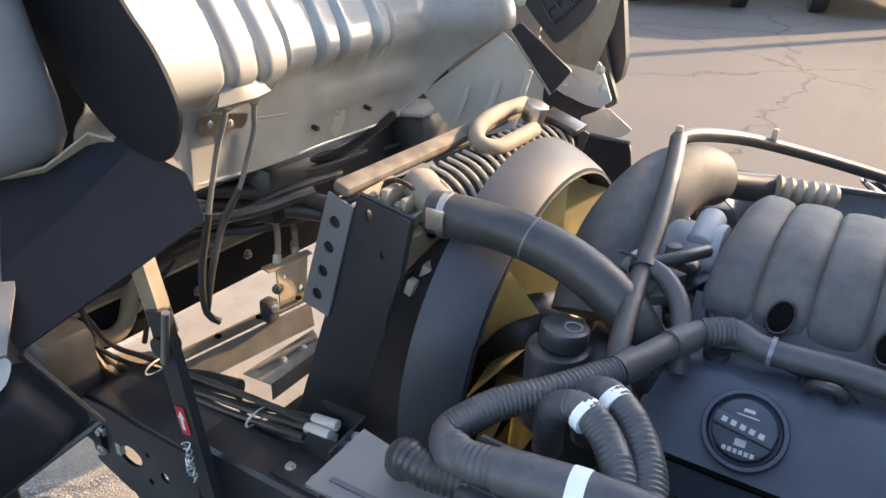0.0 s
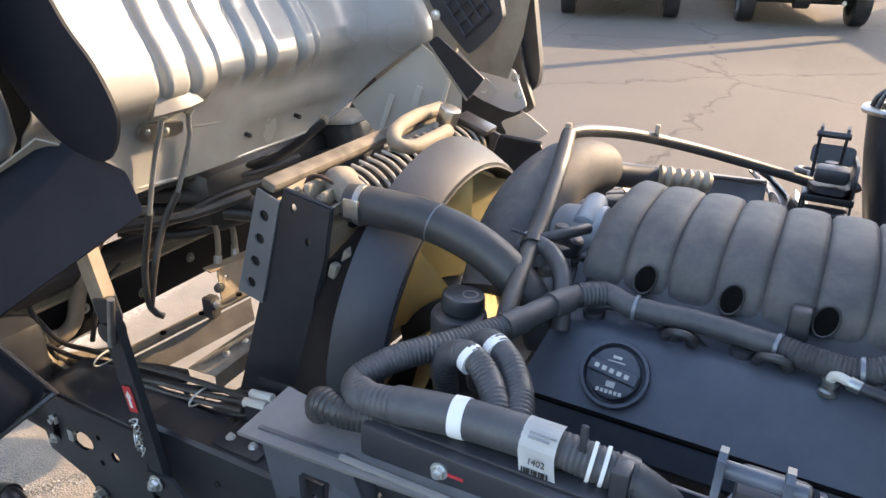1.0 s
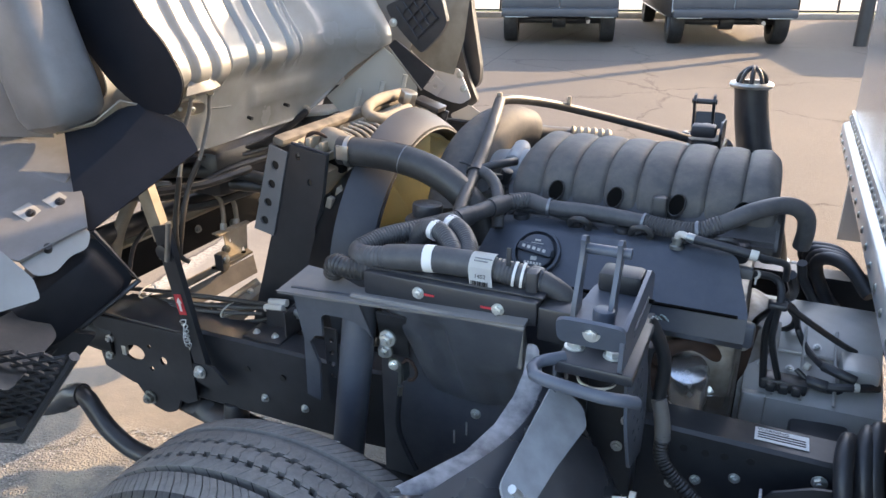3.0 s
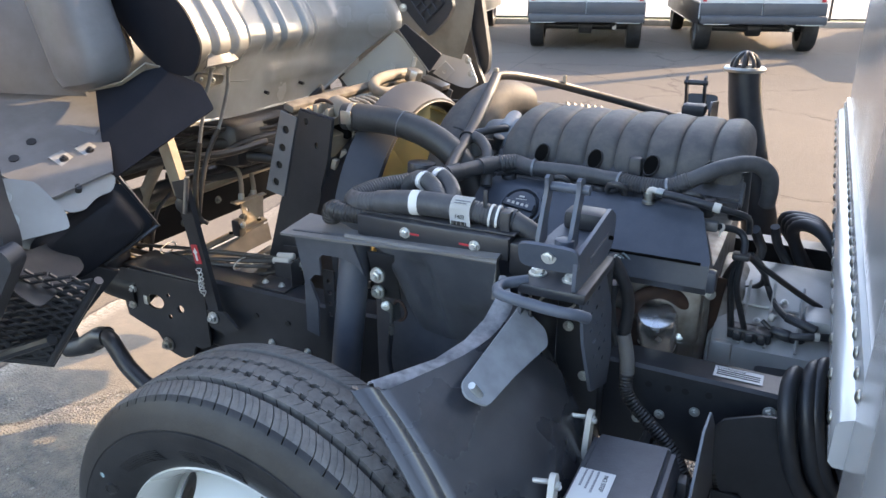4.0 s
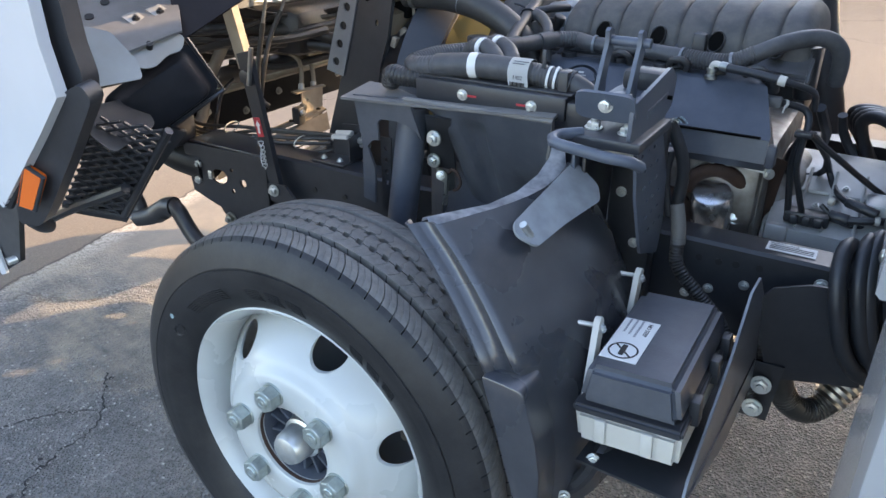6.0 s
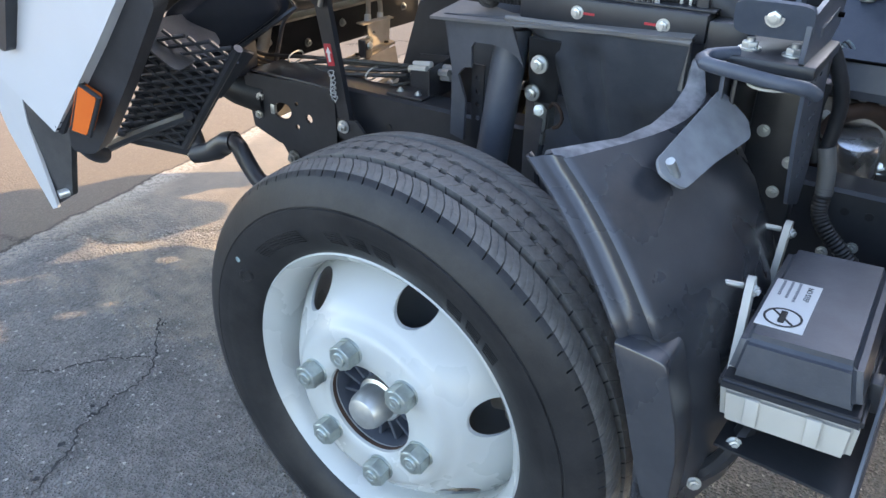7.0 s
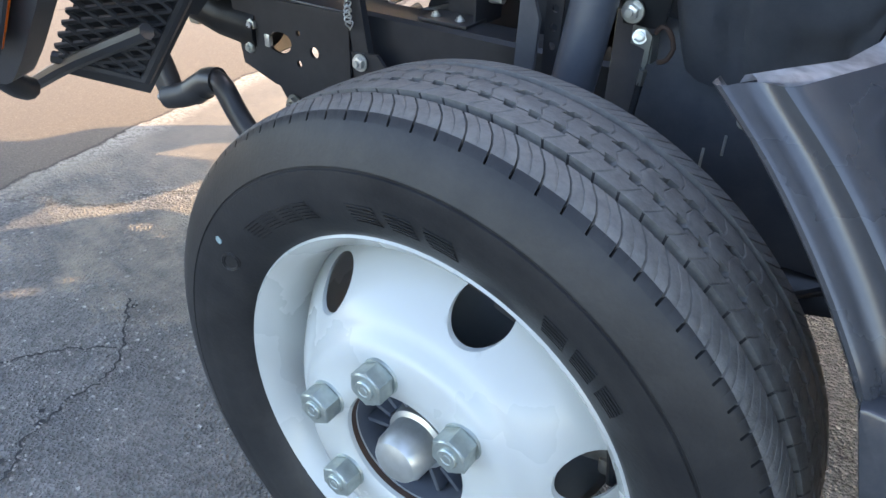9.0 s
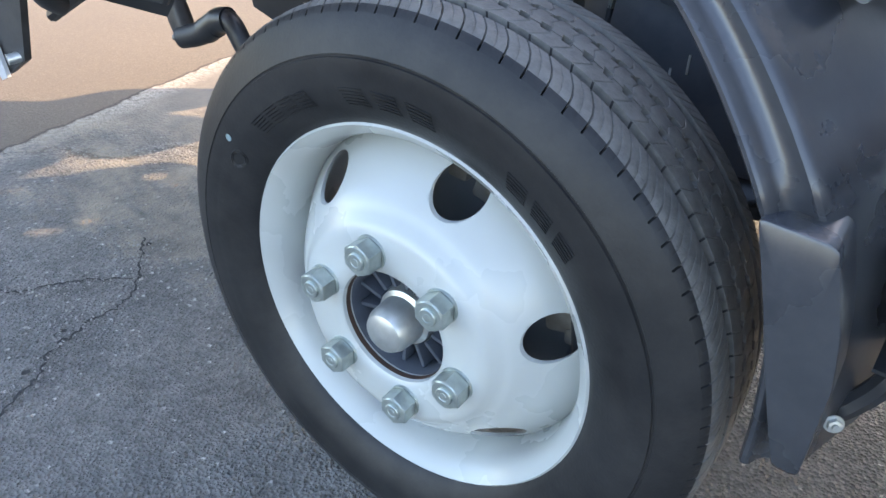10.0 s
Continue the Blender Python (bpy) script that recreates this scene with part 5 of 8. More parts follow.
part("front_cover", cuboid((0.0, 0.76, 0.50), (0.06, 1.18, 0.86), 0.02), CAST, eng)
for c, r, w in (((0.0, 0.985, 0.80), 0.075, 0.05), ((-0.01, 0.985, 0.60), 0.09, 0.05), ((0.0, 0.80, 0.78), 0.05, 0.05), ((0.0, 1.20, 0.86), 0.05, 0.05)):
    part("pulley", cyl((c[0] - w, c[1], c[2]), c, r, seg=36, bevel=0.004), CHASSIS, eng)
part("alternator", cyl((0.02, 1.22, 0.88), (0.12, 1.22, 0.88), 0.065, bevel=0.01), CAST, eng)
part("throttle_body", cyl((0.03, 0.985, 1.01), (0.118, 0.985, 1.02), 0.050, seg=28, bevel=0.006), PALE_PLUG, eng, "grey throttle body")
R0 = random.Random(11)
for k in range(22):
    c = Vector((0.02 + 0.085 * R0.random(), 0.85 + 0.13 * R0.random(), 0.95 + 0.09 * R0.random()))
    mt = (GREY_PLASTIC, ALU, BLACK_PLASTIC, PALE_PLUG)[k % 4]
    mm = Matrix.Translation(c) @ Matrix.Rotation(R0.random() * 3, 4, "Z") @ Matrix.Rotation(R0.random() - 0.5, 4, "X")
    if k % 3:
        h = (0.008 + 0.010 * R0.random(), 0.010 + 0.014 * R0.random(), 0.006 + 0.010 * R0.random())
        part("throttle_fitting", cuboid((-h[0], -h[1], -h[2]), h, 0.0025, mm), mt, eng)
    else:
        part("throttle_fitting", cyl(mm @ Vector((0, 0, -0.018)), mm @ Vector((0, 0, 0.018)), 0.007 + 0.007 * R0.random(), seg=14, bevel=0.0015), mt, eng)
part("throttle_motor", cyl((0.085, 0.95, 1.045), (0.085, 1.02, 1.065), 0.020, bevel=0.006), PALE_PLUG, eng)
for k, (x, y, z) in enumerate(((0.075, 0.90, 1.0), (0.055, 0.885, 0.985), (0.09, 0.89, 0.985), (0.06, 0.90, 0.96), (0.10, 0.87, 0.965))):
    part("plug", cuboid((x - 0.014, y - 0.014, z - 0.010), (x + 0.014, y + 0.014, z + 0.010), 0.003, Matrix.Translation((x, y, z)) @ Matrix.Rotation(k * 0.7, 4, "Z") @ Matrix.Translation((-x, -y, -z))), GREY_PLASTIC, eng, "grey wire plug")
ps = part("steering_reservoir", cyl((0.0, 0.685, 0.88), (0.0, 0.685, 0.995), 0.040, bevel=0.008), BLACK_PLASTIC, eng, "black power steering reservoir")
part("reservoir_cap", cyl((0.003, 0.688, 0.995), (0.004, 0.69, 1.021), 0.030, bevel=0.004), BLACK_PLASTIC, ps)
part("cap_print", lathe([(0.009, 0), (0.0115, 0), (0.0115, 0.0006), (0.009, 0.0006)], Matrix.Translation((0.014, 0.690, 1.0212)), 24, True), GREY_PLASTIC, ps)
part("cap_print", cuboid((-0.018, 0.684, 1.0208), (-0.006, 0.689, 1.0216)), GREY_PLASTIC, ps)
part("bracket", cuboid((-0.03, 0.70, 0.80), (0.06, 0.78, 0.88), 0.01), CHASSIS, eng)

duct = thing("air_duct", "dusty black plastic air duct into the throttle body", "air duct")
part("resonator", tube([(-0.02, 0.895, 0.92), (-0.028, 0.94, 0.985), (-0.022, 0.99, 1.04), (-0.005, 1.06, 1.076), (0.015, 1.125, 1.082), (0.035, 1.19, 1.066)], 0.076, seg=28, taper=0.048), MANIFOLD, duct)
part("elbow", tube([(0.02, 1.20, 1.055), (0.07, 1.25, 1.04), (0.13, 1.30, 1.03), (0.20, 1.35, 1.02)], 0.024, seg=18), HOSE, duct)
part("clamp", tube([(0.035, 1.215, 1.05), (0.045, 1.225, 1.048)], 0.028, seg=18), ALU, duct)
part("bellows", tube([(0.13, 1.27, 1.045), (0.22, 1.31, 1.035)], 0.022, seg=18, corr=0.006, pitch=0.017), DUSTY_ALU, duct, "tan corrugated bellows")
part("throttle_boot", tube([(-0.03, 1.0, 1.0), (0.03, 0.985, 1.01)], 0.055, seg=24), DUSTY_PLASTIC, duct)

# harnesses
UP = [(0.030, 0.445, 1.004), (0.000, 0.440, 1.002), (-0.020, 0.470, 1.004), (0.004, 0.520, 1.012), (0.046, 0.577, 1.014), (0.085, 0.642, 1.014), (0.112, 0.715, 1.014), (0.140, 0.778, 1.014), (0.172, 0.803, 1.014), (0.216, 0.790, 1.010), (0.307, 0.798, 1.008),
      (0.40, 0.795, 1.003), (0.45, 0.785, 1.002), (0.497, 0.780, 1.006), (0.535, 0.784, 1.024), (0.58, 0.805, 1.046), (0.620, 0.834, 1.054), (0.648, 0.850, 1.050), (0.668, 0.864, 1.030), (0.673, 0.876, 1.000), (0.671, 0.888, 0.965)]
har = thing("upper_wiring_harness", "black corrugated wiring conduit across the engine", "wiring harness")
part("conduit", tube(UP, 0.0158, seg=16, corr=0.0004, pitch=0.006), HARNESS, har)
part("bare_conduit", tube([UP[11], UP[12], UP[13], UP[14]], 0.0176, seg=16, corr=0.0022, pitch=0.0055), HARNESS, har, "bare corrugated stretch")
part("bare_conduit", tube([UP[2], UP[3], UP[4], UP[5]], 0.0176, seg=16, corr=0.0016, pitch=0.0055), HARNESS, har)
part("bare_conduit", tube([UP[7], UP[8]], 0.0176, seg=16, corr=0.0014, pitch=0.0055), HARNESS, har)
for p, q in ((UP[5], (0.098, 0.675, 1.014)), ((0.118, 0.728, 1.014), (0.132, 0.76, 1.014))):
    part("tape", tube([p, q], 0.0188, seg=14), HARNESS, har)
for p, q in (((0.216, 0.790, 1.010), (0.221, 0.790, 1.0098)), ((0.398, 0.795, 1.003), (0.403, 0.794, 1.003)), ((0.494, 0.780, 1.0055), (0.499, 0.780, 1.0065))):
    part("tie", tube([p, q], 0.0186, seg=14), STEEL_GREY, har, "grey cable tie")
MAIN = [(-0.006, 0.452, 1.000), (0.015, 0.442, 1.004), (0.05, 0.442, 1.010), (0.09, 0.445, 1.015), (0.14, 0.450, 1.018), (0.21, 0.456, 1.016), (0.27, 0.460, 1.010), (0.31, 0.462, 1.003), (0.340, 0.465, 0.988), (0.356, 0.468, 0.962), (0.358, 0.47, 0.93)]
har = thing("lower_wiring_harness", "thick taped wiring harness with a paper tag", "wiring harness")
part("conduit", tube(MAIN[:8], 0.0195, seg=16, corr=0.0013, pitch=0.006), HARNESS, har)
part("taped_run", tube([(0.05, 0.442, 1.010), (0.09, 0.445, 1.015), (0.14, 0.450, 1.018), (0.195, 0.455, 1.0165)], 0.0218, seg=18), HARNESS, har)
part("taped_end", tube([(0.30, 0.4615, 1.005), (0.31, 0.462, 1.003), (0.340, 0.465, 0.988), (0.356, 0.468, 0.964)], 0.0205, seg=16, taper=0.0145), HARNESS, har)
part("end_mark", tube([(0.352, 0.467, 0.972), (0.3555, 0.468, 0.965)], 0.0168, seg=16), WHITE_TAPE, har, "white paint on the boot")
part("white_band", tube([(0.117, 0.448, 1.0170), (0.133, 0.4495, 1.0178)], 0.0226, seg=20), WHITE_TAPE, har, "white tape band")
for x in (0.262, 0.275):
    part("white_band", tube([(x, 0.4595, 1.0105), (x + 0.004, 0.4600, 1.010)], 0.0206, seg=18), WHITE_TAPE, har)
bm = bmesh.new()
g = []
for i in range(12):
    a = radians(118 - 118 * min(i, 7) / 7)
    low = max(0, i - 7)
    g.append([bm.verts.new((x + 0.0014 * low, 0.456 - 0.0232 * math.cos(a) - 0.0014 * low, 1.0155 + 0.0232 * math.sin(a) - 0.0062 * low)) for x in (0.196, 0.234)])
for a, b in zip(g, g[1:]):
    bm.faces.new((a[0], a[1], b[1], b[0]))
bmesh.ops.solidify(bm, geom=bm.faces[:], thickness=0.0006)
part("paper_tag", bm, WHITE_TAPE, har, "white paper tag with print", smooth=False)
for k in range(11):
    part("print_bar", cuboid((0.203 + 0.0026 * k, 0.4268, 0.996), (0.2042 + 0.0026 * k + 0.0006 * (k % 3), 0.4276, 1.003)), INK, har)
words("1402", 0.0095, Matrix.Translation((0.217, 0.4288, 1.0105)) @ Matrix.Rotation(radians(80), 4, "X"), INK, har, "tag_number")
for k, w in enumerate((0.028, 0.022)):
    part("print_bar", cuboid((0.204, 0.4412 - 0.004 * k, 1.0348 - 0.003 * k), (0.204 + w, 0.4432 - 0.004 * k, 1.0362 - 0.003 * k)), FADED, har)
part("clip", cuboid((0.288, 0.436, 0.958), (0.306, 0.462, 1.028), 0.003), BLACK_PLASTIC, har, "black harness clip")
part("clip_band", tube([(0.288, 0.4605, 1.0075), (0.306, 0.4615, 1.0045)], 0.0222, seg=16), BLACK_PLASTIC, har)
part("clip", cuboid((0.252, 0.448, 1.02), (0.260, 0.452, 1.058), 0.002), BLACK_PLASTIC, har)
for k, pts in enumerate(([(0.048, 0.56, 0.95), (0.055, 0.545, 1.01), (0.085, 0.535, 1.035), (0.115, 0.522, 1.03), (0.145, 0.49, 1.02), (0.165, 0.455, 1.012)],
                         [(0.075, 0.60, 0.95), (0.075, 0.585, 1.01), (0.10, 0.572, 1.035), (0.135, 0.55, 1.03), (0.165, 0.51, 1.02), (0.185, 0.458, 1.012)])):
    b = part("branch", tube(pts, 0.0165, seg=14, corr=0.0012, pitch=0.006), HARNESS, har)
    part("white_band", tube([Vector(pts[2]).lerp(Vector(pts[3]), 0.2), Vector(pts[2]).lerp(Vector(pts[3]), 0.5)], 0.0182, seg=16), WHITE_TAPE, b)
o = part("low_conduit", tube([(-0.055, 0.440, 0.965), (-0.045, 0.432, 0.985), (-0.015, 0.428, 0.985), (0.03, 0.440, 0.982), (0.10, 0.455, 0.975), (0.25, 0.455, 0.965)], 0.0185, seg=14, corr=0.0016, pitch=0.006), CONDUIT)
tagged(o, "black corrugated conduit under the main harness", "conduit")
o = thing("diagonal_harness", "braided black cable tied to the air duct", "cable")
part("cable", tube([(0.090, 0.615, 0.975), (0.068, 0.70, 1.016), (0.046, 0.83, 1.053), (0.036, 0.905, 1.083), (0.015, 1.02, 1.122), (-0.006, 1.108, 1.146)], 0.0132, seg=12), HOSE, o)
part("far_run", tube([(-0.008, 1.105, 1.146), (0.012, 1.16, 1.142), (0.06, 1.28, 1.115), (0.14, 1.40, 1.075), (0.26, 1.50, 1.03), (0.42, 1.58, 0.98)], 0.0115, seg=12), HOSE, o)
part("tie_head", cuboid((-0.013, 1.102, 1.150), (-0.001, 1.114, 1.166), 0.003), DUSTY_ALU, o, "pale cable tie head")
part("tie_head", cuboid((0.095, 1.335, 1.10), (0.105, 1.345, 1.126), 0.003), DUSTY_ALU, o)
part("branch", tube([(0.048, 0.832, 1.054), (0.075, 0.825, 1.050), (0.105, 0.80, 1.032), (0.122, 0.765, 1.005), (0.128, 0.745, 0.97)], 0.0125), HARNESS, o)
part("stub", tube([(0.05, 0.835, 1.056), (0.085, 0.87, 1.062), (0.105, 0.91, 1.06)], 0.009), CHASSIS, o)
part("tie", tube([(0.048, 0.822, 1.050), (0.045, 0.834, 1.055)], 0.018), CHASSIS, o)
part("tie_tail", tube([(0.040, 0.822, 1.066), (0.028, 0.815, 1.072), (0.018, 0.812, 1.074)], 0.0025, seg=6), CHASSIS, o)
for k, pts in enumerate(([(0.125, 0.80, 0.965), (0.14, 0.84, 1.0), (0.10, 0.88, 1.0)], [(0.15, 0.80, 0.99), (0.20, 0.80, 1.0), (0.26, 0.805, 0.985)], [(0.29, 0.80, 0.985), (0.34, 0.79, 0.965), (0.40, 0.80, 0.985)])):
    o = part("ignition_lead", tube(pts, 0.007, seg=8), RUBBER)
    tagged(o, "black ignition lead beside the valve cover", "cable", "ignition leads")
for x in (0.285, 0.400, 0.545):
    o = part("coil_connector", tube([(x - 0.020, 0.778, 0.985), (x - 0.014, 0.765, 1.000), (x + 0.006, 0.762, 1.004), (x + 0.018, 0.770, 0.992), (x + 0.012, 0.785, 0.978)], 0.0062, seg=10), CONDUIT)
    tagged(o, "black hooked coil connector beside the harness", "connector", "coil connectors")
vent = thing("vent_pipe", "black breather pipe with pale collars and a metal nozzle", "pipe")
part("nozzle", lathe([(0.0, 0.0), (0.012, 0.0), (0.012, 0.006), (0.0085, 0.008), (0.0085, 0.013), (0.0105, 0.015), (0.0105, 0.020), (0.0, 0.020)], Matrix.Translation((0.465, 0.764, 0.974)), 24), ZINC_DULL, vent, "ringed metal nozzle")
part("elbow", tube([(0.465, 0.764, 0.992), (0.466, 0.762, 1.000), (0.473, 0.758, 1.004), (0.486, 0.752, 1.002)], 0.0062), BEIGE, vent)
part("collar", tube([(0.483, 0.753, 1.0022), (0.496, 0.749, 1.0008)], 0.0088), ZINC_DULL, vent)
part("pipe", tube([(0.494, 0.750, 1.001), (0.545, 0.744, 0.997), (0.597, 0.740, 0.990)], 0.0080), RUBBER, vent)
part("collar", tube([(0.588, 0.7407, 0.9912), (0.601, 0.740, 0.9894)], 0.0092), BEIGE, vent, "pale collar")
part("thin_pipe", tube([(0.600, 0.740, 0.9895), (0.625, 0.752, 0.982), (0.643, 0.772, 0.972), (0.650, 0.792, 0.957), (0.652, 0.802, 0.930)], 0.0062), RUBBER, vent)
lead = thing("sensor_lead", "black sensor lead with a grey plug and tie", "cable")
part("plug", cuboid((0.562, 0.762, 0.934), (0.598, 0.782, 0.954), 0.004), GREY_PLASTIC, lead, "grey plug")
part("lead", tube([(0.595, 0.774, 0.943), (0.615, 0.790, 0.938), (0.637, 0.802, 0.929), (0.648, 0.796, 0.912), (0.649, 0.778, 0.890)], 0.0068), RUBBER, lead)
part("tie", tube([(0.601, 0.779, 0.941), (0.605, 0.782, 0.940)], 0.0085), BEIGE, lead)
part("tie_tail", tube([(0.604, 0.775, 0.940), (0.603, 0.768, 0.926)], 0.002, seg=6), BEIGE, lead)
part("flame_trap", cyl((0.612, 0.880, 1.030), (0.622, 0.880, 0.930), 0.024, 0.019, seg=20, bevel=0.004), BLACK_PLASTIC, eng)

# ---- inner fender shields ----
def shield(far):
    s = thing("inner_fender_shield", "black plastic inner fender shield with a worn grey edge", "fender shield", group="inner fender shields")
    top = [(-0.135, 0.383, 0.940), (-0.128, 0.47, 0.953), (-0.07, 0.46, 0.957), (0.0, 0.428, 0.957), (0.303, 0.414, 0.960), (0.303, 0.394, 0.957), (-0.05, 0.383, 0.948)]
    part("top_edge", plate(side_pts(top, far), 0.005), GREY_PLASTIC, s, "worn grey upper edge")
    y = 0.397
    low = [(0.005, 0.925), (0.03, 0.905), (0.05, 0.872), (0.068, 0.83), (0.080, 0.785), (0.092, 0.748), (0.110, 0.736), (0.16, 0.730), (0.262, 0.735), (0.288, 0.79), (0.302, 0.86)]
    rows = []
    for i in range(41):
        x = 0.005 + 0.297 * i / 40
        zb = float(np.interp(x, [p[0] for p in low], [p[1] for p in low]))
        row = []
        for k in range(17):
            v = k / 16
            z = 0.953 - (0.953 - zb) * v
            fold = 0.0015 * math.sin(x * 62 - 1.0) * math.exp(-((x - 0.18) / 0.09) ** 2) * math.sin(math.pi * min(1, v * 1.15)) + 0.0012 * math.sin(z * 70 + x * 20) * v

            def bowl(x0, x1, v0, v1):
                near = lambda a, b_, q, w: max(0.0, min(1.0, (q - a) / w)) * max(0.0, min(1.0, (b_ - q) / w))
                return near(x0, x1, x, 0.012) * near(v0, v1, v, 0.12)

            fold -= 0.014 * bowl(0.108 + 0.03 * v, 0.172, 0.08, 0.92) + 0.009 * bowl(0.196 + 0.018 * v, 0.300, 0.52, 1.3)
            row.append((x, mirror(y + 0.006 - fold + 0.104 * v ** 1.2 * min(1.0, (0.302 - x) / 0.05 + 0.35), far), z))
        rows.append(row)
    g = bmesh.new()
    gv = [[g.verts.new(p) for p in r] for r in rows]
    for a, b in zip(gv, gv[1:]):
        for k in range(16):
            g.faces.new((a[k], a[k + 1], b[k + 1], b[k]))
    bmesh.ops.recalc_face_normals(g, faces=g.faces)
    bmesh.ops.solidify(g, geom=g.faces[:], thickness=0.004)
    part("panel", g, SHIELD_PLASTIC, s, "black moulded panel")
    part("rim", tube(side_pts([(0.005, y, 0.952), (0.302, y, 0.955), (0.298, y, 0.888)], far), 0.005, seg=8, raw=True), GREY_PLASTIC, s)
    strip = [(x, y, z) for x, z in ((-0.115, 0.945), (0.012, 0.952), (0.042, 0.878), (0.030, 0.892), (0.008, 0.902), (-0.017, 0.906), (-0.052, 0.905), (-0.059, 0.896), (-0.058, 0.862), (-0.074, 0.859), (-0.085, 0.845), (-0.069, 0.803), (-0.072, 0.728), (-0.10, 0.735), (-0.097, 0.847))]
    part("strut", plate(side_pts(strip, far), 0.006), SHIELD_PLASTIC, s)
    part("hanger_strap", plate(side_pts([(-0.078, 0.43, 0.858), (-0.052, 0.43, 0.858), (-0.056, 0.43, 0.70), (-0.076, 0.43, 0.70)], far), 0.004, [(side_pts([(-0.064, 0.43, 0.835 - 0.024 * k)], far)[0], 0.005) for k in range(4)]), CHASSIS, s)
    return s


near_shield, far_shield = shield(False), shield(True)
mount = thing("shield_bracket", "black steel bracket rail bolted above the fender shield", "bracket")
part("channel", cuboid((0.02, 0.412, 0.952), (0.315, 0.470, 0.992), 0.004), CHASSIS, mount)
part("top_flange", cuboid((0.02, 0.425, 0.992), (0.32, 0.475, 0.996), 0.001), CHASSIS, mount)
part("end_plate", cuboid((0.315, 0.415, 0.93), (0.37, 0.475, 0.985), 0.004), CHASSIS, mount)
for p in ((0.12, 0.412, 0.972), (0.254, 0.412, 0.970)):
    b = part("bolt", add_bolt(bmesh.new(), p, (0, -1, 0), 0.0075), ZINC, mount)
    part("paint_mark", cuboid((p[0] + 0.009 if p[0] < 0.2 else p[0] - 0.028, 0.4108, p[2] - 0.002), (p[0] + 0.028 if p[0] < 0.2 else p[0] - 0.009, 0.4125, p[2] + 0.0015)), RED, b, "red paint mark")
sh = thing("shock_absorber", "black shock absorber with a white printed label", "shock absorber")
part("tube", cyl((-0.005, 0.445, 0.93), (-0.06, 0.44, 0.52), 0.030, bevel=0.003, seg=28), SHOCK_PAINT, sh)
part("label", plate([(-0.072, 0.4085, 0.635), (-0.045, 0.4075, 0.640), (-0.047, 0.4075, 0.620), (-0.074, 0.4085, 0.615)], -0.001), WHITE_TAPE, sh, "white label with black print")
sens = thing("brake_hose_bracket", "zinc bracket with a brake hose and two washered bolts", "bracket")
part("back_plate", plate(flat([(0.045, 0.404, 0.925), (0.100, 0.404, 0.925), (0.055, 0.50, 0.79), (0.0, 0.50, 0.79)]), 0.004), CHASSIS, sens)
for p, r in (((0.072, 0.392, 0.889), 0.015), ((0.022, 0.470, 0.814), 0.015)):
    part("washer", cyl((p[0], p[1] + 0.004, p[2]), p, r, seg=24), ZINC_DULL, sens)
    part("bolt", add_bolt(bmesh.new(), p, (0, -1, 0), 0.0105), ZINC, sens)
part("clip", plate([(0.022, 0.485, 0.795), (0.040, 0.482, 0.794), (0.050, 0.480, 0.786), (0.050, 0.480, 0.752), (0.046, 0.480, 0.742), (0.042, 0.480, 0.747), (0.043, 0.481, 0.768), (0.022, 0.484, 0.772)], -0.003), ZINC_DULL, sens)
part("clamp_bolt", add_bolt(bmesh.new(), (0.034, 0.478, 0.783), (0.3, -1, 0.2), 0.007), ZINC, sens)
part("hook", tube([(0.052, 0.482, 0.790), (0.060, 0.478, 0.800), (0.070, 0.480, 0.795), (0.078, 0.482, 0.775), (0.070, 0.484, 0.758), (0.060, 0.484, 0.754)], 0.0032, seg=8), RUST, sens)
part("clip_side", plate([(0.050, 0.482, 0.786), (0.050, 0.505, 0.786), (0.052, 0.505, 0.750), (0.052, 0.482, 0.750)], 0.004), ZINC_DULL, sens)
part("fitting", cyl((0.046, 0.478, 0.742), (0.044, 0.478, 0.722), 0.0055, seg=6), ZINC_DULL, sens)
part("fitting", cyl((0.004, 0.480, 0.822), (-0.012, 0.480, 0.818), 0.008, seg=10), ALU, sens)
part("hose", tube([(0.044, 0.478, 0.726), (0.040, 0.476, 0.66), (0.055, 0.47, 0.62), (0.085, 0.46, 0.58)], 0.005, seg=8), RUBBER, sens)
well = thing("wheel_well_wall", "black plastic wall behind the front wheel", "wheel well")
part("wall", cuboid((-0.02, 0.526, 0.50), (0.40, 0.533, 0.80), 0.003), SHIELD_PLASTIC, well)
part("upper_wall", cuboid((-0.02, 0.535, 0.77), (0.38, 0.541, 0.95), 0.002), SHIELD_PLASTIC, well)
bolts(well, [(0.175, 0.526, 0.688), (0.26, 0.526, 0.69)], (0, -1, 0), 0.0075)
for z in (0.62, 0.645):
    part("slot", cuboid((0.13 + (z - 0.62), 0.5245, z - 0.01), (0.134 + (z - 0.62), 0.5265, z + 0.02), 0.001), ZINC, well)


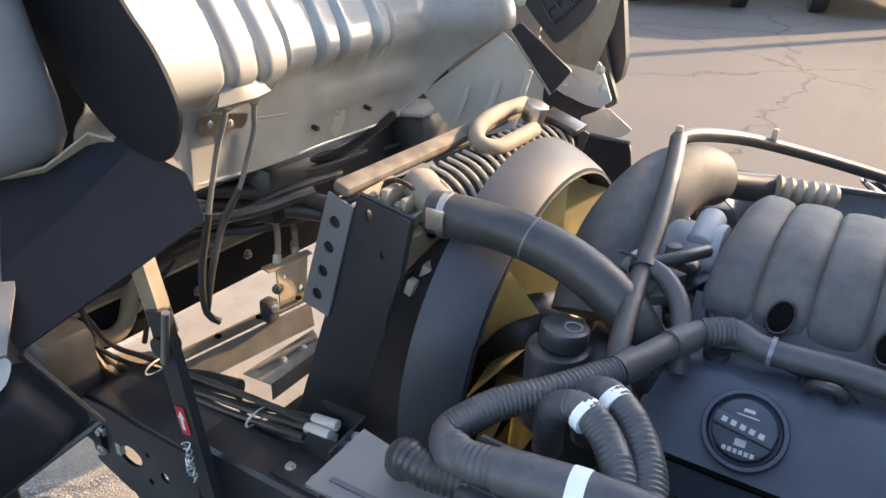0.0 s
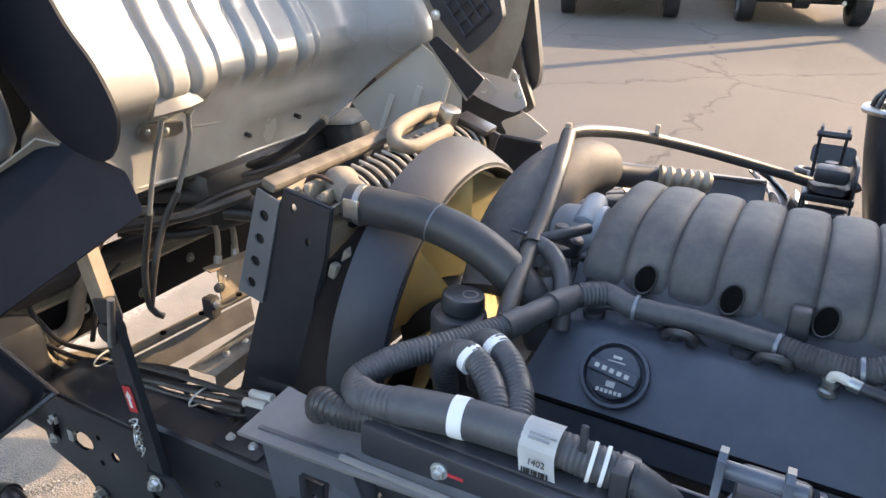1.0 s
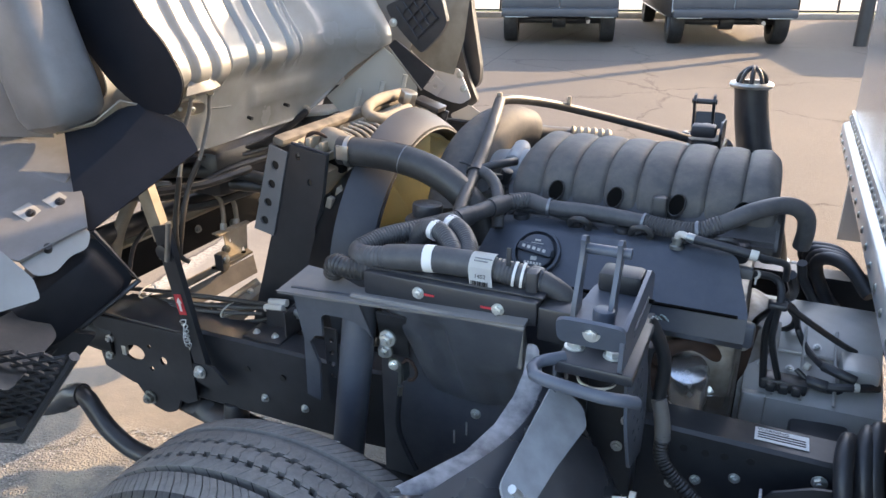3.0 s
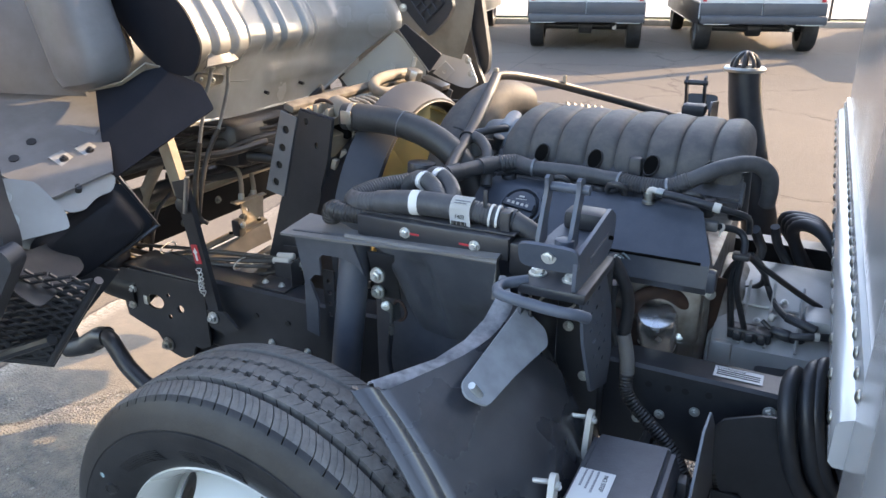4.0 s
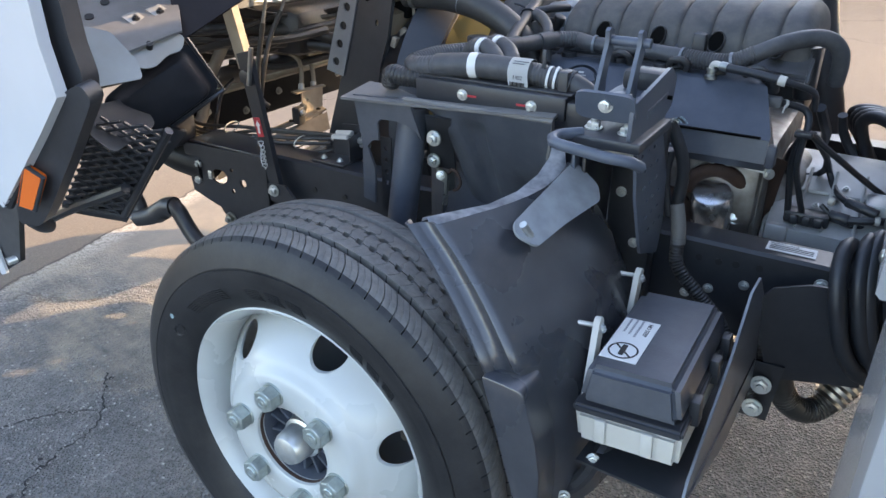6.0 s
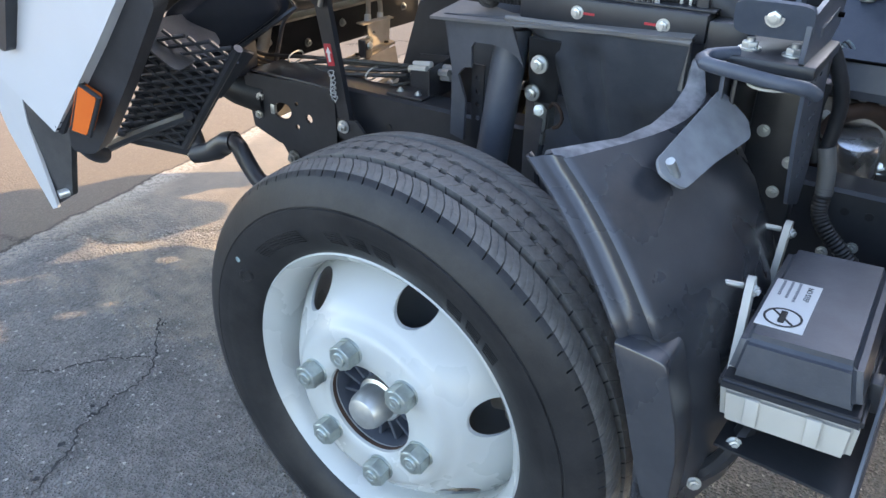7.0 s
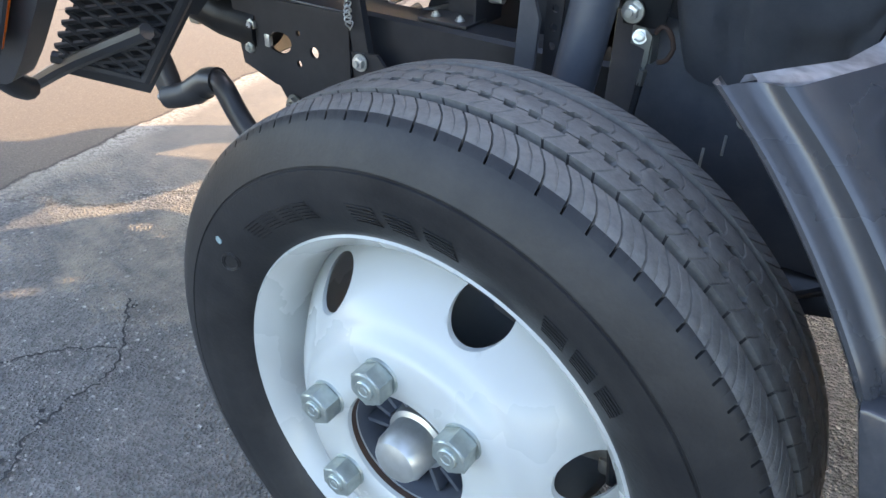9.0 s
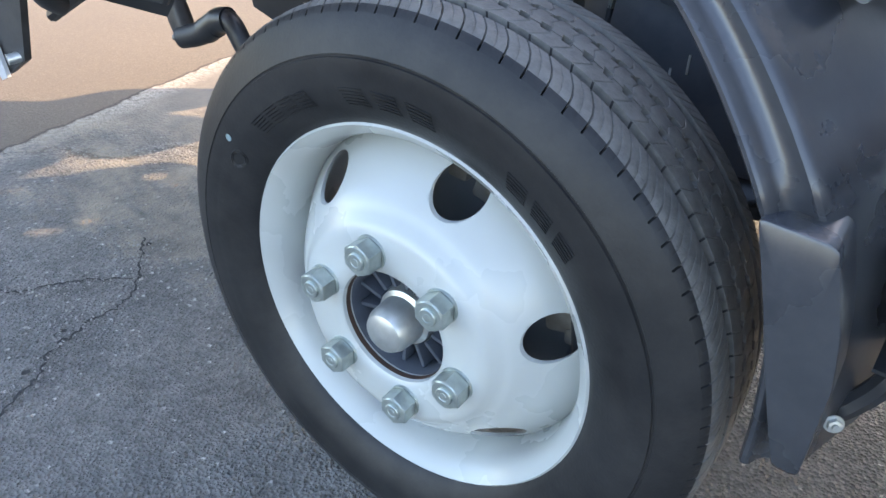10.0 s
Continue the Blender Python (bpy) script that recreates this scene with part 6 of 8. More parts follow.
# ---- rear half fenders ----
def fender(far):
    f = thing("rear_half_fender", "black moulded plastic fender half behind the front wheel", "fender", group="rear half fenders")
    edge = spline([(0.238, 0, 0.886), (0.282, 0, 0.845), (0.326, 0, 0.795), (0.361, 0, 0.748), (0.381, 0, 0.714), (0.403, 0, 0.65), (0.419, 0, 0.58), (0.428, 0, 0.50), (0.430, 0, 0.44)], 0.02)
    sect = [(0.036, -0.005), (0.024, -0.004), (0.0185, -0.001), (0.0175, 0.003), (0.020, 0.007), (0.030, 0.011), (0.037, 0.017), (0.039, 0.025), (0.037, 0.032), (0.034, 0.038), (0.036, 0.043), (0.045, 0.048), (0.07, 0.056), (0.10, 0.066), (0.14, 0.081), (0.18, 0.095), (0.22, 0.106), (0.26, 0.113), (0.30, 0.115), (0.34, 0.112), (0.38, 0.104)]
    bm = bmesh.new()
    g = []
    for p in edge:
        low = max(0.0, min(1.0, (0.893 - p[2]) / 0.2))
        row = []
        for y, d in sect:
            dip = 0.008 * math.sin(math.pi * min(1, max(0, (y - 0.02) / 0.36))) * (1 - low)
            d -= 0.026 * low * max(0.0, min(1.0, (y - 0.14) / 0.16))
            row.append(bm.verts.new((p[0] + d, mirror(y + 0.042 * (1 - low) * max(0.0, 1 - y / 0.3) + 0.022 * max(0.0, min(1.0, (0.72 - p[2]) / 0.03)), far), p[2] + d * 0.12 - dip)))
        g.append(row)
    for a, b in zip(g, g[1:]):
        for j in range(len(sect) - 1):
            bm.faces.new((a[j], a[j + 1], b[j + 1], b[j]))
    bmesh.ops.recalc_face_normals(bm, faces=bm.faces)
    bmesh.ops.solidify(bm, geom=bm.faces[:], thickness=0.004)
    part("shell", bm, FENDER_PLASTIC, f)
    face = rounded([(0.382, 0, 0.712), (0.439, 0, 0.708), (0.446, 0, 0.703), (0.468, 0, 0.630), (0.477, 0, 0.578), (0.478, 0, 0.473), (0.455, 0, 0.472), (0.424, 0, 0.570), (0.406, 0, 0.634)], 0.006, 2)
    bm = bmesh.new()
    mid = sum((Vector(p) for p in face), Vector()) / len(face)
    loops = []
    for sc, y in ((1.0, 0.075), (1.0, 0.022), (0.99, 0.0185), (0.965, 0.0172), (0.5, 0.0165)):
        loops.append([bm.verts.new((mid.x + (p[0] - mid.x) * sc, mirror(y, far), mid.z + (p[2] - mid.z) * sc)) for p in face])
    for a, b in zip(loops, loops[1:]):
        for j in range(len(a)):
            bm.faces.new((a[j], a[(j + 1) % len(a)], b[(j + 1) % len(a)], b[j]))
    bm.faces.new(loops[-1])
    part("mud_flap", bm, FENDER_PLASTIC, f)
    eb = bmesh.new()
    er = []
    for p, q in (((0.247, 0.084, 0.8835), (0.256, 0.085, 0.8825)), ((0.262, 0.12, 0.884), (0.294, 0.115, 0.874)), ((0.290, 0.19, 0.879), (0.330, 0.18, 0.866)), ((0.302, 0.26, 0.879), (0.352, 0.25, 0.866)),
                 ((0.308, 0.32, 0.888), (0.352, 0.315, 0.874)), ((0.312, 0.36, 0.906), (0.340, 0.365, 0.900)), ((0.310, 0.385, 0.935), (0.325, 0.388, 0.932))):
        p, q = Vector(p).lerp(Vector(q), 0.15) + Vector((0, 0, 0.004)), Vector(q) + Vector((0, 0, 0.004))
        er.append([eb.verts.new(side_pts([v], far)[0]) for v in (p + Vector((-0.002, 0, -0.006)), p, p.lerp(q, 0.5) + Vector((0, 0, 0.002)), q, q + Vector((0.004, -0.002, -0.006)))])
    for a, b in zip(er, er[1:]):
        for j in range(4):
            eb.faces.new((a[j], a[j + 1], b[j + 1], b[j]))
    bmesh.ops.solidify(eb, geom=eb.faces[:], thickness=0.003)
    part("worn_edge", eb, WORN, f, "scuffed upper flange")
    wing = rounded(flat([(0.362, 0.144, 0.886), (0.368, 0.133, 0.869), (0.386, 0.152, 0.842), (0.402, 0.229, 0.858), (0.420, 0.324, 0.866), (0.408, 0.344, 0.884), (0.360, 0.339, 0.910)]), 0.010, 3)
    w = part("support_bracket", plate(side_pts(wing, far), 0.004), PALE_PLUG, f, "grey steel support bracket")
    part("bolt", cyl(side_pts([(0.381, 0.156, 0.864)], far)[0], side_pts([(0.376, 0.140, 0.886)], far)[0], 0.0055, seg=12), ZINC, w)
    return f


near_fender, far_fender = fender(False), fender(True)
stay2 = thing("fender_stay", "black steel stay under the fender with bolts", "bracket")
part("arm", tube([(0.44, 0.10, 0.44), (0.50, 0.12, 0.50), (0.525, 0.14, 0.56), (0.54, 0.3, 0.58), (0.55, 0.55, 0.60)], 0.012, seg=8), CHASSIS, stay2)
bolts(stay2, [(0.49, 0.09, 0.49), (0.52, 0.11, 0.56)], (0.4, -1, 0.2), 0.007)


# ---- cab latches ----
def latch(far):
    c = thing("cab_latch", "grey steel cab latch with roller and release handle", "cab latch", group="cab latches")
    # far latch gets the darker paint to stand for its backlit side
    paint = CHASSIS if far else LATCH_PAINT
    for x in (0.383, 0.433):
        ear = [(x, 0.398, 1.092), (x, 0.396, 1.108), (x, 0.404, 1.112), (x, 0.418, 1.108), (x, 0.424, 1.094), (x, 0.418, 1.074), (x, 0.408, 1.055), (x, 0.402, 1.035), (x, 0.404, 0.995), (x, 0.362, 0.990), (x, 0.366, 1.02), (x, 0.384, 1.06)]
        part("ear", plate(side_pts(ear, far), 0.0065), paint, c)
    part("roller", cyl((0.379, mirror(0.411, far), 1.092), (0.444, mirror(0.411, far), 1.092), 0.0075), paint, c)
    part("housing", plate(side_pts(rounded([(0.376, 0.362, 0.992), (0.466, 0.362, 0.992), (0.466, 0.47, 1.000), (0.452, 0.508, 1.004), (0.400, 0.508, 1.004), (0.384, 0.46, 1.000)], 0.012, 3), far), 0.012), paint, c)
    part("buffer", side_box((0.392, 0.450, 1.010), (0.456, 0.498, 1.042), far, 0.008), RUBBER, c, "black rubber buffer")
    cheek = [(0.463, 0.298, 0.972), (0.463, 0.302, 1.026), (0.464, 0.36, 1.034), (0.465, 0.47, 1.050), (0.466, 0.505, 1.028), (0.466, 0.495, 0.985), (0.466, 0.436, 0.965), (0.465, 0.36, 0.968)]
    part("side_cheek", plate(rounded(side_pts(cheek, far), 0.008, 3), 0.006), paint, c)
    part("bolt_hole", cyl((0.4625, mirror(0.462, far), 1.004), (0.4728, mirror(0.462, far), 1.004), 0.0035, seg=10), VOID, c)
    front = []
    for k in range(24):
        a = 2 * math.pi * k / 24
        ca, sa = math.cos(a), math.sin(a)
        front.append((0.4195 + 0.045 * math.copysign(abs(ca) ** 0.4, ca), 0.300, 1.0205 + 0.0215 * math.copysign(abs(sa) ** 0.4, sa)))
    front = [(x, y + 0.020 - 0.40 * (z - 0.986), z) for x, y, z in front]
    part("front_plate", plate(side_pts(front, far), 0.006), paint, c, "rounded steel front plate")
    way = (0, 1 if far else -1, 0)
    part("boss", cyl((0.421, mirror(0.372, far), 0.996), (0.421, mirror(0.372, far), 1.024), 0.0150, seg=20, bevel=0.003), paint, c)
    bolts(c, side_pts([(0.421, 0.3005, 1.022)], far), way, 0.0085)
    part("base", side_box((0.375, 0.30, 0.955), (0.478, 0.46, 0.972), far, 0.004), CHASSIS, c)
    bolts(c, side_pts([(0.390, 0.346, 0.972), (0.444, 0.342, 0.972)], far), (0, 0, 1), 0.0105)
    part("bush", lathe([(0.0245, 0), (0.0275, 0), (0.0275, 0.003), (0.0245, 0.003)], Matrix.Translation((0.424, mirror(0.345, far), 0.930)), 28, True), BEIGE, c, "pale bush ring")
    part("handle", tube(side_pts([(0.385, 0.315, 0.972), (0.356, 0.29, 0.970), (0.360, 0.262, 0.968), (0.40, 0.258, 0.964), (0.45, 0.262, 0.958), (0.476, 0.272, 0.954), (0.486, 0.288, 0.944)], far), 0.0085, seg=12), paint, c, "bent release handle")
    part("post", side_box((0.386, 0.468, 0.55), (0.468, 0.512, 0.955), far, 0.006), CHASSIS, c)
    part("post_flange", side_box((0.380, 0.335, 0.62), (0.387, 0.47, 0.955), far, 0.003), CHASSIS, c)
    side = [(0.470, 0.311, 0.967), (0.470, 0.434, 0.966), (0.472, 0.497, 0.869), (0.473, 0.518, 0.770), (0.473, 0.503, 0.715), (0.472, 0.40, 0.755), (0.470, 0.339, 0.871)]
    holes = [((0.471, 0.345 + 0.030 * i + 0.010 * (j % 2) + 0.0145 * j, 0.940 - 0.030 * j), 0.0032, 1.9) for i in range(3) for j in range(6)]
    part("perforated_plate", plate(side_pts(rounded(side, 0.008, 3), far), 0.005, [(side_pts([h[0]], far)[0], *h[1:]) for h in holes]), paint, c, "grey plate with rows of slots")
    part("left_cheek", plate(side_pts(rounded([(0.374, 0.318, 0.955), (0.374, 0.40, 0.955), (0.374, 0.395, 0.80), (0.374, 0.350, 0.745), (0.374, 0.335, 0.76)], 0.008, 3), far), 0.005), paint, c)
    bolts(c, side_pts([(0.415, 0.468, 0.90), (0.408, 0.468, 0.83), (0.440, 0.468, 0.74), (0.452, 0.468, 0.79), (0.425, 0.468, 0.66)], far), way, 0.007)
    return c


near_latch, far_latch = latch(False), latch(True)

# ---- air snorkel ----
sn = thing("air_snorkel", "black upright air intake pipe with a metal cap ring", "air intake")
part("pipe", tube([(0.66, 1.80, 0.45), (0.63, 1.81, 0.62), (0.575, 1.82, 0.82), (0.535, 1.83, 0.98), (0.515, 1.835, 1.105)], 0.058, seg=28, taper=0.047), BLACK_PLASTIC, sn)
part("cap_ring", lathe([(0.044, 1.10), (0.060, 1.100), (0.062, 1.108), (0.058, 1.114), (0.044, 1.114)], Matrix.Translation((0.515, 1.835, 0)), 40, True), ALU, sn, "bright cap ring")
for k in range(4):
    a = math.pi * k / 4
    d = Vector((math.cos(a), math.sin(a), 0)) * 0.040
    c = Vector((0.515, 1.835, 1.112))
    part("cage_bar", tube([c - d, c - d * 0.85 + Vector((0, 0, 0.022)), c - d * 0.4 + Vector((0, 0, 0.04)), c + Vector((0, 0, 0.045)), c + d * 0.4 + Vector((0, 0, 0.04)), c + d * 0.85 + Vector((0, 0, 0.022)), c + d], 0.006, seg=8), BLACK_PLASTIC, sn)
part("foot_clamp", tube([(0.645, 1.805, 0.55), (0.64, 1.807, 0.57)], 0.064, seg=28), ALU, sn)

# ---- fuse box and bracket ----
FB = Matrix.Translation((0.5675, 0.232, 0.60)) @ Matrix.Rotation(radians(-4), 4, "Y")
fb = thing("fuse_box", "black lidded fuse box with a beige base and label", "fuse box")


def tapered(x, y, z0, z1, inset, bevel):
    bm = bmesh.new()
    lo = [bm.verts.new(FB @ Vector(p)) for p in ((-x, -y, z0), (x, -y, z0), (x, y, z0), (-x, y, z0))]
    hi = [bm.verts.new(FB @ Vector(p)) for p in ((-x + inset, -y + inset, z1), (x - inset, -y + inset, z1), (x - inset, y - inset, z1), (-x + inset, y - inset, z1))]
    bm.faces.new(lo), bm.faces.new(hi)
    for k in range(4):
        bm.faces.new((lo[k], lo[(k + 1) % 4], hi[(k + 1) % 4], hi[k]))
    bmesh.ops.bevel(bm, geom=bm.edges[:], offset=bevel, segments=3, affect="EDGES")
    return bm


part("base", tapered(0.070, 0.135, 0.0, 0.055, -0.004, 0.008), BEIGE, fb, "beige plastic base")
part("seam_rim", tapered(0.076, 0.141, 0.052, 0.066, 0.001, 0.004), BLACK_PLASTIC, fb)
lid = part("lid", tapered(0.071, 0.136, 0.066, 0.122, 0.010, 0.010), SHIELD_PLASTIC, fb, "black plastic lid")
part("label", cuboid((-0.056, -0.095, 0.1222), (-0.004, 0.022, 0.1230), 0, FB), WHITE_TAPE, lid, "white no-step label")


LB = FB @ Matrix.Translation((-0.030, -0.0365, 0.1233)) @ Matrix.Rotation(radians(-90), 4, "Z")
words("NO STEP", 0.0092, LB @ Matrix.Translation((-0.033, 0.014, 0)), INK, lid)
for k, (w, v) in enumerate(((0.050, 0.002), (0.044, -0.007), (0.040, -0.016))):
    for j in range(8):
        part("print_bar", cuboid((-0.056 + w * j / 8, v - 0.0016, 0), (-0.056 + w * (j + 0.72) / 8, v + 0.0016, 0.0003), 0, LB), FADED, lid)
part("sign_ring", lathe([(0.0185, 0), (0.0212, 0), (0.0212, 0.0004), (0.0185, 0.0004)], LB @ Matrix.Translation((0.033, 0.0, 0)), 40, True), INK, lid)
part("sign_bar", cuboid((-0.019, -0.0014, 0), (0.019, 0.0014, 0.0004), 0, LB @ Matrix.Translation((0.033, 0, 0)) @ Matrix.Rotation(radians(45), 4, "Z")), INK, lid)
part("sign_shoe", cuboid((-0.014, -0.004, 0), (0.012, 0.003, 0.0003), 0.001, LB @ Matrix.Translation((0.033, 0, 0))), INK, lid)
for y in (-0.08, 0.03, 0.10):
    part("clip", cuboid((0.070, y - 0.012, 0.045), (0.084, y + 0.012, 0.085), 0.003, FB), BLACK_PLASTIC, fb)
for x in (-0.035, 0.03):
    part("base_rib", cuboid((x - 0.008, -0.143, 0.012), (x + 0.008, -0.136, 0.05), 0.002, FB), BEIGE, fb)
for foot_, head_ in (((0.483, 0.330, 0.655), (0.483, 0.350, 0.742)), ((0.492, 0.122, 0.640), (0.480, 0.180, 0.738))):
    p0, p1 = Vector(foot_), Vector(head_)
    up_ = (p1 - p0).normalized()
    across = up_.cross(Vector((1, 0, 0))).normalized() * 0.0125
    arc = [p1 + across * math.cos(a) + up_ * 0.0125 * math.sin(a) for a in (math.pi * k / 8 for k in range(9))]
    t_ = part("strap", plate(flat([p0 + across] + arc + [p0 - across]), 0.009), BEIGE, fb, "pale plastic mounting strap")
    bolts(t_, [p1 + Vector((0.006, 0, -0.004))], (1, -0.3, 0), 0.0075, "strap_bolt")
    part("strap_pin", cyl(p1 + Vector((-0.004, 0, -0.002)), p1 + Vector((-0.028, -0.012, 0.002)), 0.0038, seg=10), ZINC, t_)
fk = thing("fuse_box_bracket", "black steel tray and gusset carrying the fuse box", "bracket")
part("tray", plate([(0.500, 0.095, 0.558), (0.658, 0.092, 0.555), (0.672, 0.50, 0.555), (0.52, 0.50, 0.558)], 0.004, [((0.575, 0.17, 0.557), 0.022, 0.6)]), CHASSIS, fk)
part("gusset", plate([(0.655, 0.092, 0.557), (0.655, 0.11, 0.582), (0.653, 0.30, 0.668), (0.650, 0.40, 0.735), (0.652, 0.46, 0.735), (0.672, 0.58, 0.60), (0.672, 0.56, 0.50), (0.665, 0.30, 0.50)], 0.004), STEEL_GREY, fk, "grey edged gusset plate")
part("side_plate", plate([(0.650, 0.50, 0.665), (0.665, 0.545, 0.70), (0.715, 0.57, 0.715), (0.83, 0.575, 0.715), (0.83, 0.575, 0.53), (0.68, 0.575, 0.52)], 0.005), CHASSIS, fk)
bolts(fk, [(0.741, 0.566, 0.695), (0.738, 0.566, 0.585), (0.785, 0.568, 0.59)], (0, -1, 0), 0.009)
bolts(fk, [(0.690, 0.50, 0.51), (0.685, 0.49, 0.465)], (0, -1, 0.1), 0.013)
part("lower_plate", plate([(0.66, 0.51, 0.55), (0.72, 0.51, 0.55), (0.71, 0.51, 0.43), (0.66, 0.51, 0.43)], 0.005), CHASSIS, fk)

# ---- cables by the cargo body ----
for k in range(4):
    d, e = 0.032 + 0.024 * k + 0.006 * math.sin(k * 2.3), 0.016 * k + 0.008 * math.sin(k * 1.7)
    pts = [(0.775 + 0.4 * d, 0.66 + e, 0.70), (0.745 + d, 0.62 + e, 0.745 + 0.004 * k), (0.735 + d, 0.575 + e, 0.775 + 0.006 * k), (0.728 + d, 0.53 + e, 0.772), (0.732 + d, 0.50 + e, 0.735), (0.745 + d, 0.49 + e, 0.68), (0.765 + d, 0.495 + e, 0.62), (0.80 + d, 0.52 + e, 0.57), (0.85 + d, 0.58, 0.54)]
    o = part("coiled_cable", tube(pts, 0.0135), RUBBER)
    tagged(o, "thick black cable looped over the chassis rail", "cable", "looped cables")
for k in range(4):
    u = k * 0.026
    pts = [(0.83, 1.10 + 0.6 * u, 0.80 - 0.2 * u), (0.790 - 0.2 * u, 1.15 + u, 0.835), (0.752 - 0.5 * u, 1.19 + u, 0.838 - 0.1 * u), (0.728 - 0.3 * u, 1.22 + u, 0.815 - 0.2 * u), (0.738, 1.235 + u, 0.770 - 0.3 * u), (0.765 + 0.1 * u, 1.23 + u, 0.715 - 0.3 * u), (0.800 + 0.1 * u, 1.19 + u, 0.680 - 0.2 * u), (0.85, 1.12 + u, 0.655)]
    o = part("battery_cable", tube(pts, 0.0150), RUBBER)
    tagged(o, "black battery cable running under the cargo body", "cable", "battery cables")
for pts, r in (([(0.645, 0.778, 0.890), (0.636, 0.785, 0.845), (0.637, 0.798, 0.795), (0.646, 0.820, 0.712)], 0.0066), ([(0.648, 0.776, 0.885), (0.646, 0.778, 0.825), (0.658, 0.798, 0.770), (0.671, 0.817, 0.722)], 0.0060),
               ([(0.642, 0.788, 0.880), (0.622, 0.85, 0.825), (0.616, 0.905, 0.780), (0.632, 0.945, 0.756), (0.660, 0.955, 0.754), (0.686, 0.950, 0.772), (0.684, 0.905, 0.825), (0.660, 0.82, 0.880)], 0.0064),
               ([(0.660, 0.815, 0.880), (0.686, 0.905, 0.815), (0.697, 0.950, 0.770), (0.716, 0.920, 0.745), (0.742, 0.853, 0.748), (0.770, 0.84, 0.742)], 0.0066), ([(0.655, 0.785, 0.892), (0.663, 0.808, 0.877), (0.712, 0.850, 0.830), (0.760, 0.90, 0.782), (0.803, 0.945, 0.742), (0.85, 0.97, 0.71)], 0.0062),
               ([(0.690, 1.08, 0.860), (0.700, 1.10, 0.815), (0.728, 1.10, 0.770), (0.757, 1.08, 0.735), (0.821, 1.02, 0.70)], 0.0105), ([(0.660, 0.83, 0.930), (0.668, 0.86, 0.900), (0.675, 0.92, 0.86), (0.672, 0.96, 0.83)], 0.010),
               ([(0.72, 0.832, 0.722), (0.76, 0.826, 0.722), (0.80, 0.83, 0.728), (0.84, 0.86, 0.72)], 0.008), ([(0.700, 0.845, 0.735), (0.735, 0.835, 0.712), (0.775, 0.84, 0.705), (0.83, 0.88, 0.69)], 0.005)):
    o = part("loom", tube(pts, r, seg=8), RUBBER)
    tagged(o, "black wiring loom behind the engine", "cable", "wiring looms")
for p, q, r in (((0.742, 0.853, 0.748), (0.80, 0.836, 0.738), 0.0095), ((0.718, 0.832, 0.722), (0.755, 0.826, 0.720), 0.0115), ((0.712, 0.846, 0.746), (0.722, 0.842, 0.744), 0.008), ((0.795, 0.83, 0.728), (0.806, 0.832, 0.727), 0.009)):
    o = part("round_connector", cyl(p, q, r, seg=16, bevel=0.002), BLACK_PLASTIC if r > 0.0092 else BEIGE)
    tagged(o, "round sealed wire connector on the gearbox", "connector", "round connectors")
o = part("loom_clip", cuboid((0.630, 0.764, 0.884), (0.662, 0.792, 0.896), 0.004), BLACK_PLASTIC)
tagged(o, "black plastic clip holding the looms", "clip")
gear = thing("gearbox", "pale cast aluminium gearbox behind the engine", "gearbox")
part("case", loft([[(x, y + e_, z - 0.4 * abs(e_)) for y, z in ((0.775, 0.55), (0.795, 0.690), (0.835, 0.712), (0.905, 0.735), (0.965, 0.765), (1.08, 0.775), (1.19, 0.72), (1.22, 0.56))] for x, e_ in ((0.612, 0.0), (0.70, 0.0), (0.76, 0.008), (0.85, 0.012))], 0.012), GEAR_ALU, gear)
for x in (0.664, 0.712, 0.768):
    part("case_rib", tube([(x, 0.800, 0.697), (x, 0.838, 0.718), (x, 0.905, 0.741), (x, 0.962, 0.770)], 0.0032, seg=8), GEAR_ALU, gear)
part("case_rib", tube([(0.62, 0.905, 0.739), (0.70, 0.905, 0.739), (0.82, 0.915, 0.735)], 0.0045, seg=8), GEAR_ALU, gear)
part("case_step", cuboid((0.775, 0.85, 0.715), (0.84, 0.93, 0.752), 0.008), GEAR_ALU, gear)
part("side_cover", cuboid((0.612, 0.782, 0.60), (0.655, 0.800, 0.700), 0.006), GEAR_ALU, gear)
bolts(gear, [(0.640, 0.860, 0.724), (0.690, 0.862, 0.724), (0.735, 0.925, 0.748)], (0, -0.3, 1), 0.006)
o = thing("electronic_module", "black electronic module on the gearbox", "module")
part("case", cuboid((0.640, 0.806, 0.700), (0.722, 0.846, 0.724), 0.005), BLACK_PLASTIC, o)
for k in range(3):
    part("socket", cuboid((0.652 + 0.022 * k, 0.796, 0.702), (0.668 + 0.022 * k, 0.808, 0.720), 0.003), BLACK_PLASTIC, o)
o = thing("cross_member", "black steel cross member behind the gearbox", "cross member")
part("web", cuboid((0.66, 1.22, 0.46), (0.80, 1.55, 0.60), 0.006), CHASSIS, o)
part("bright_clip", cuboid((0.690, 1.49, 0.66), (0.722, 1.51, 0.70), 0.003), GEAR_ALU, o, "pale clip")
part("clip_stem", cuboid((0.698, 1.492, 0.59), (0.712, 1.508, 0.665), 0.003), CHASSIS, o)
wl = thing("warning_label", "white printed warning label on the chassis rail", "label")
part("sheet", plate([(0.640, 0.597, 0.7262), (0.722, 0.597, 0.7262), (0.722, 0.634, 0.7262), (0.640, 0.634, 0.7262)], 0.0008), WHITE_TAPE, wl)
words("WARNING", 0.010, Matrix.Translation((0.668, 0.627, 0.7274)), INK, wl)
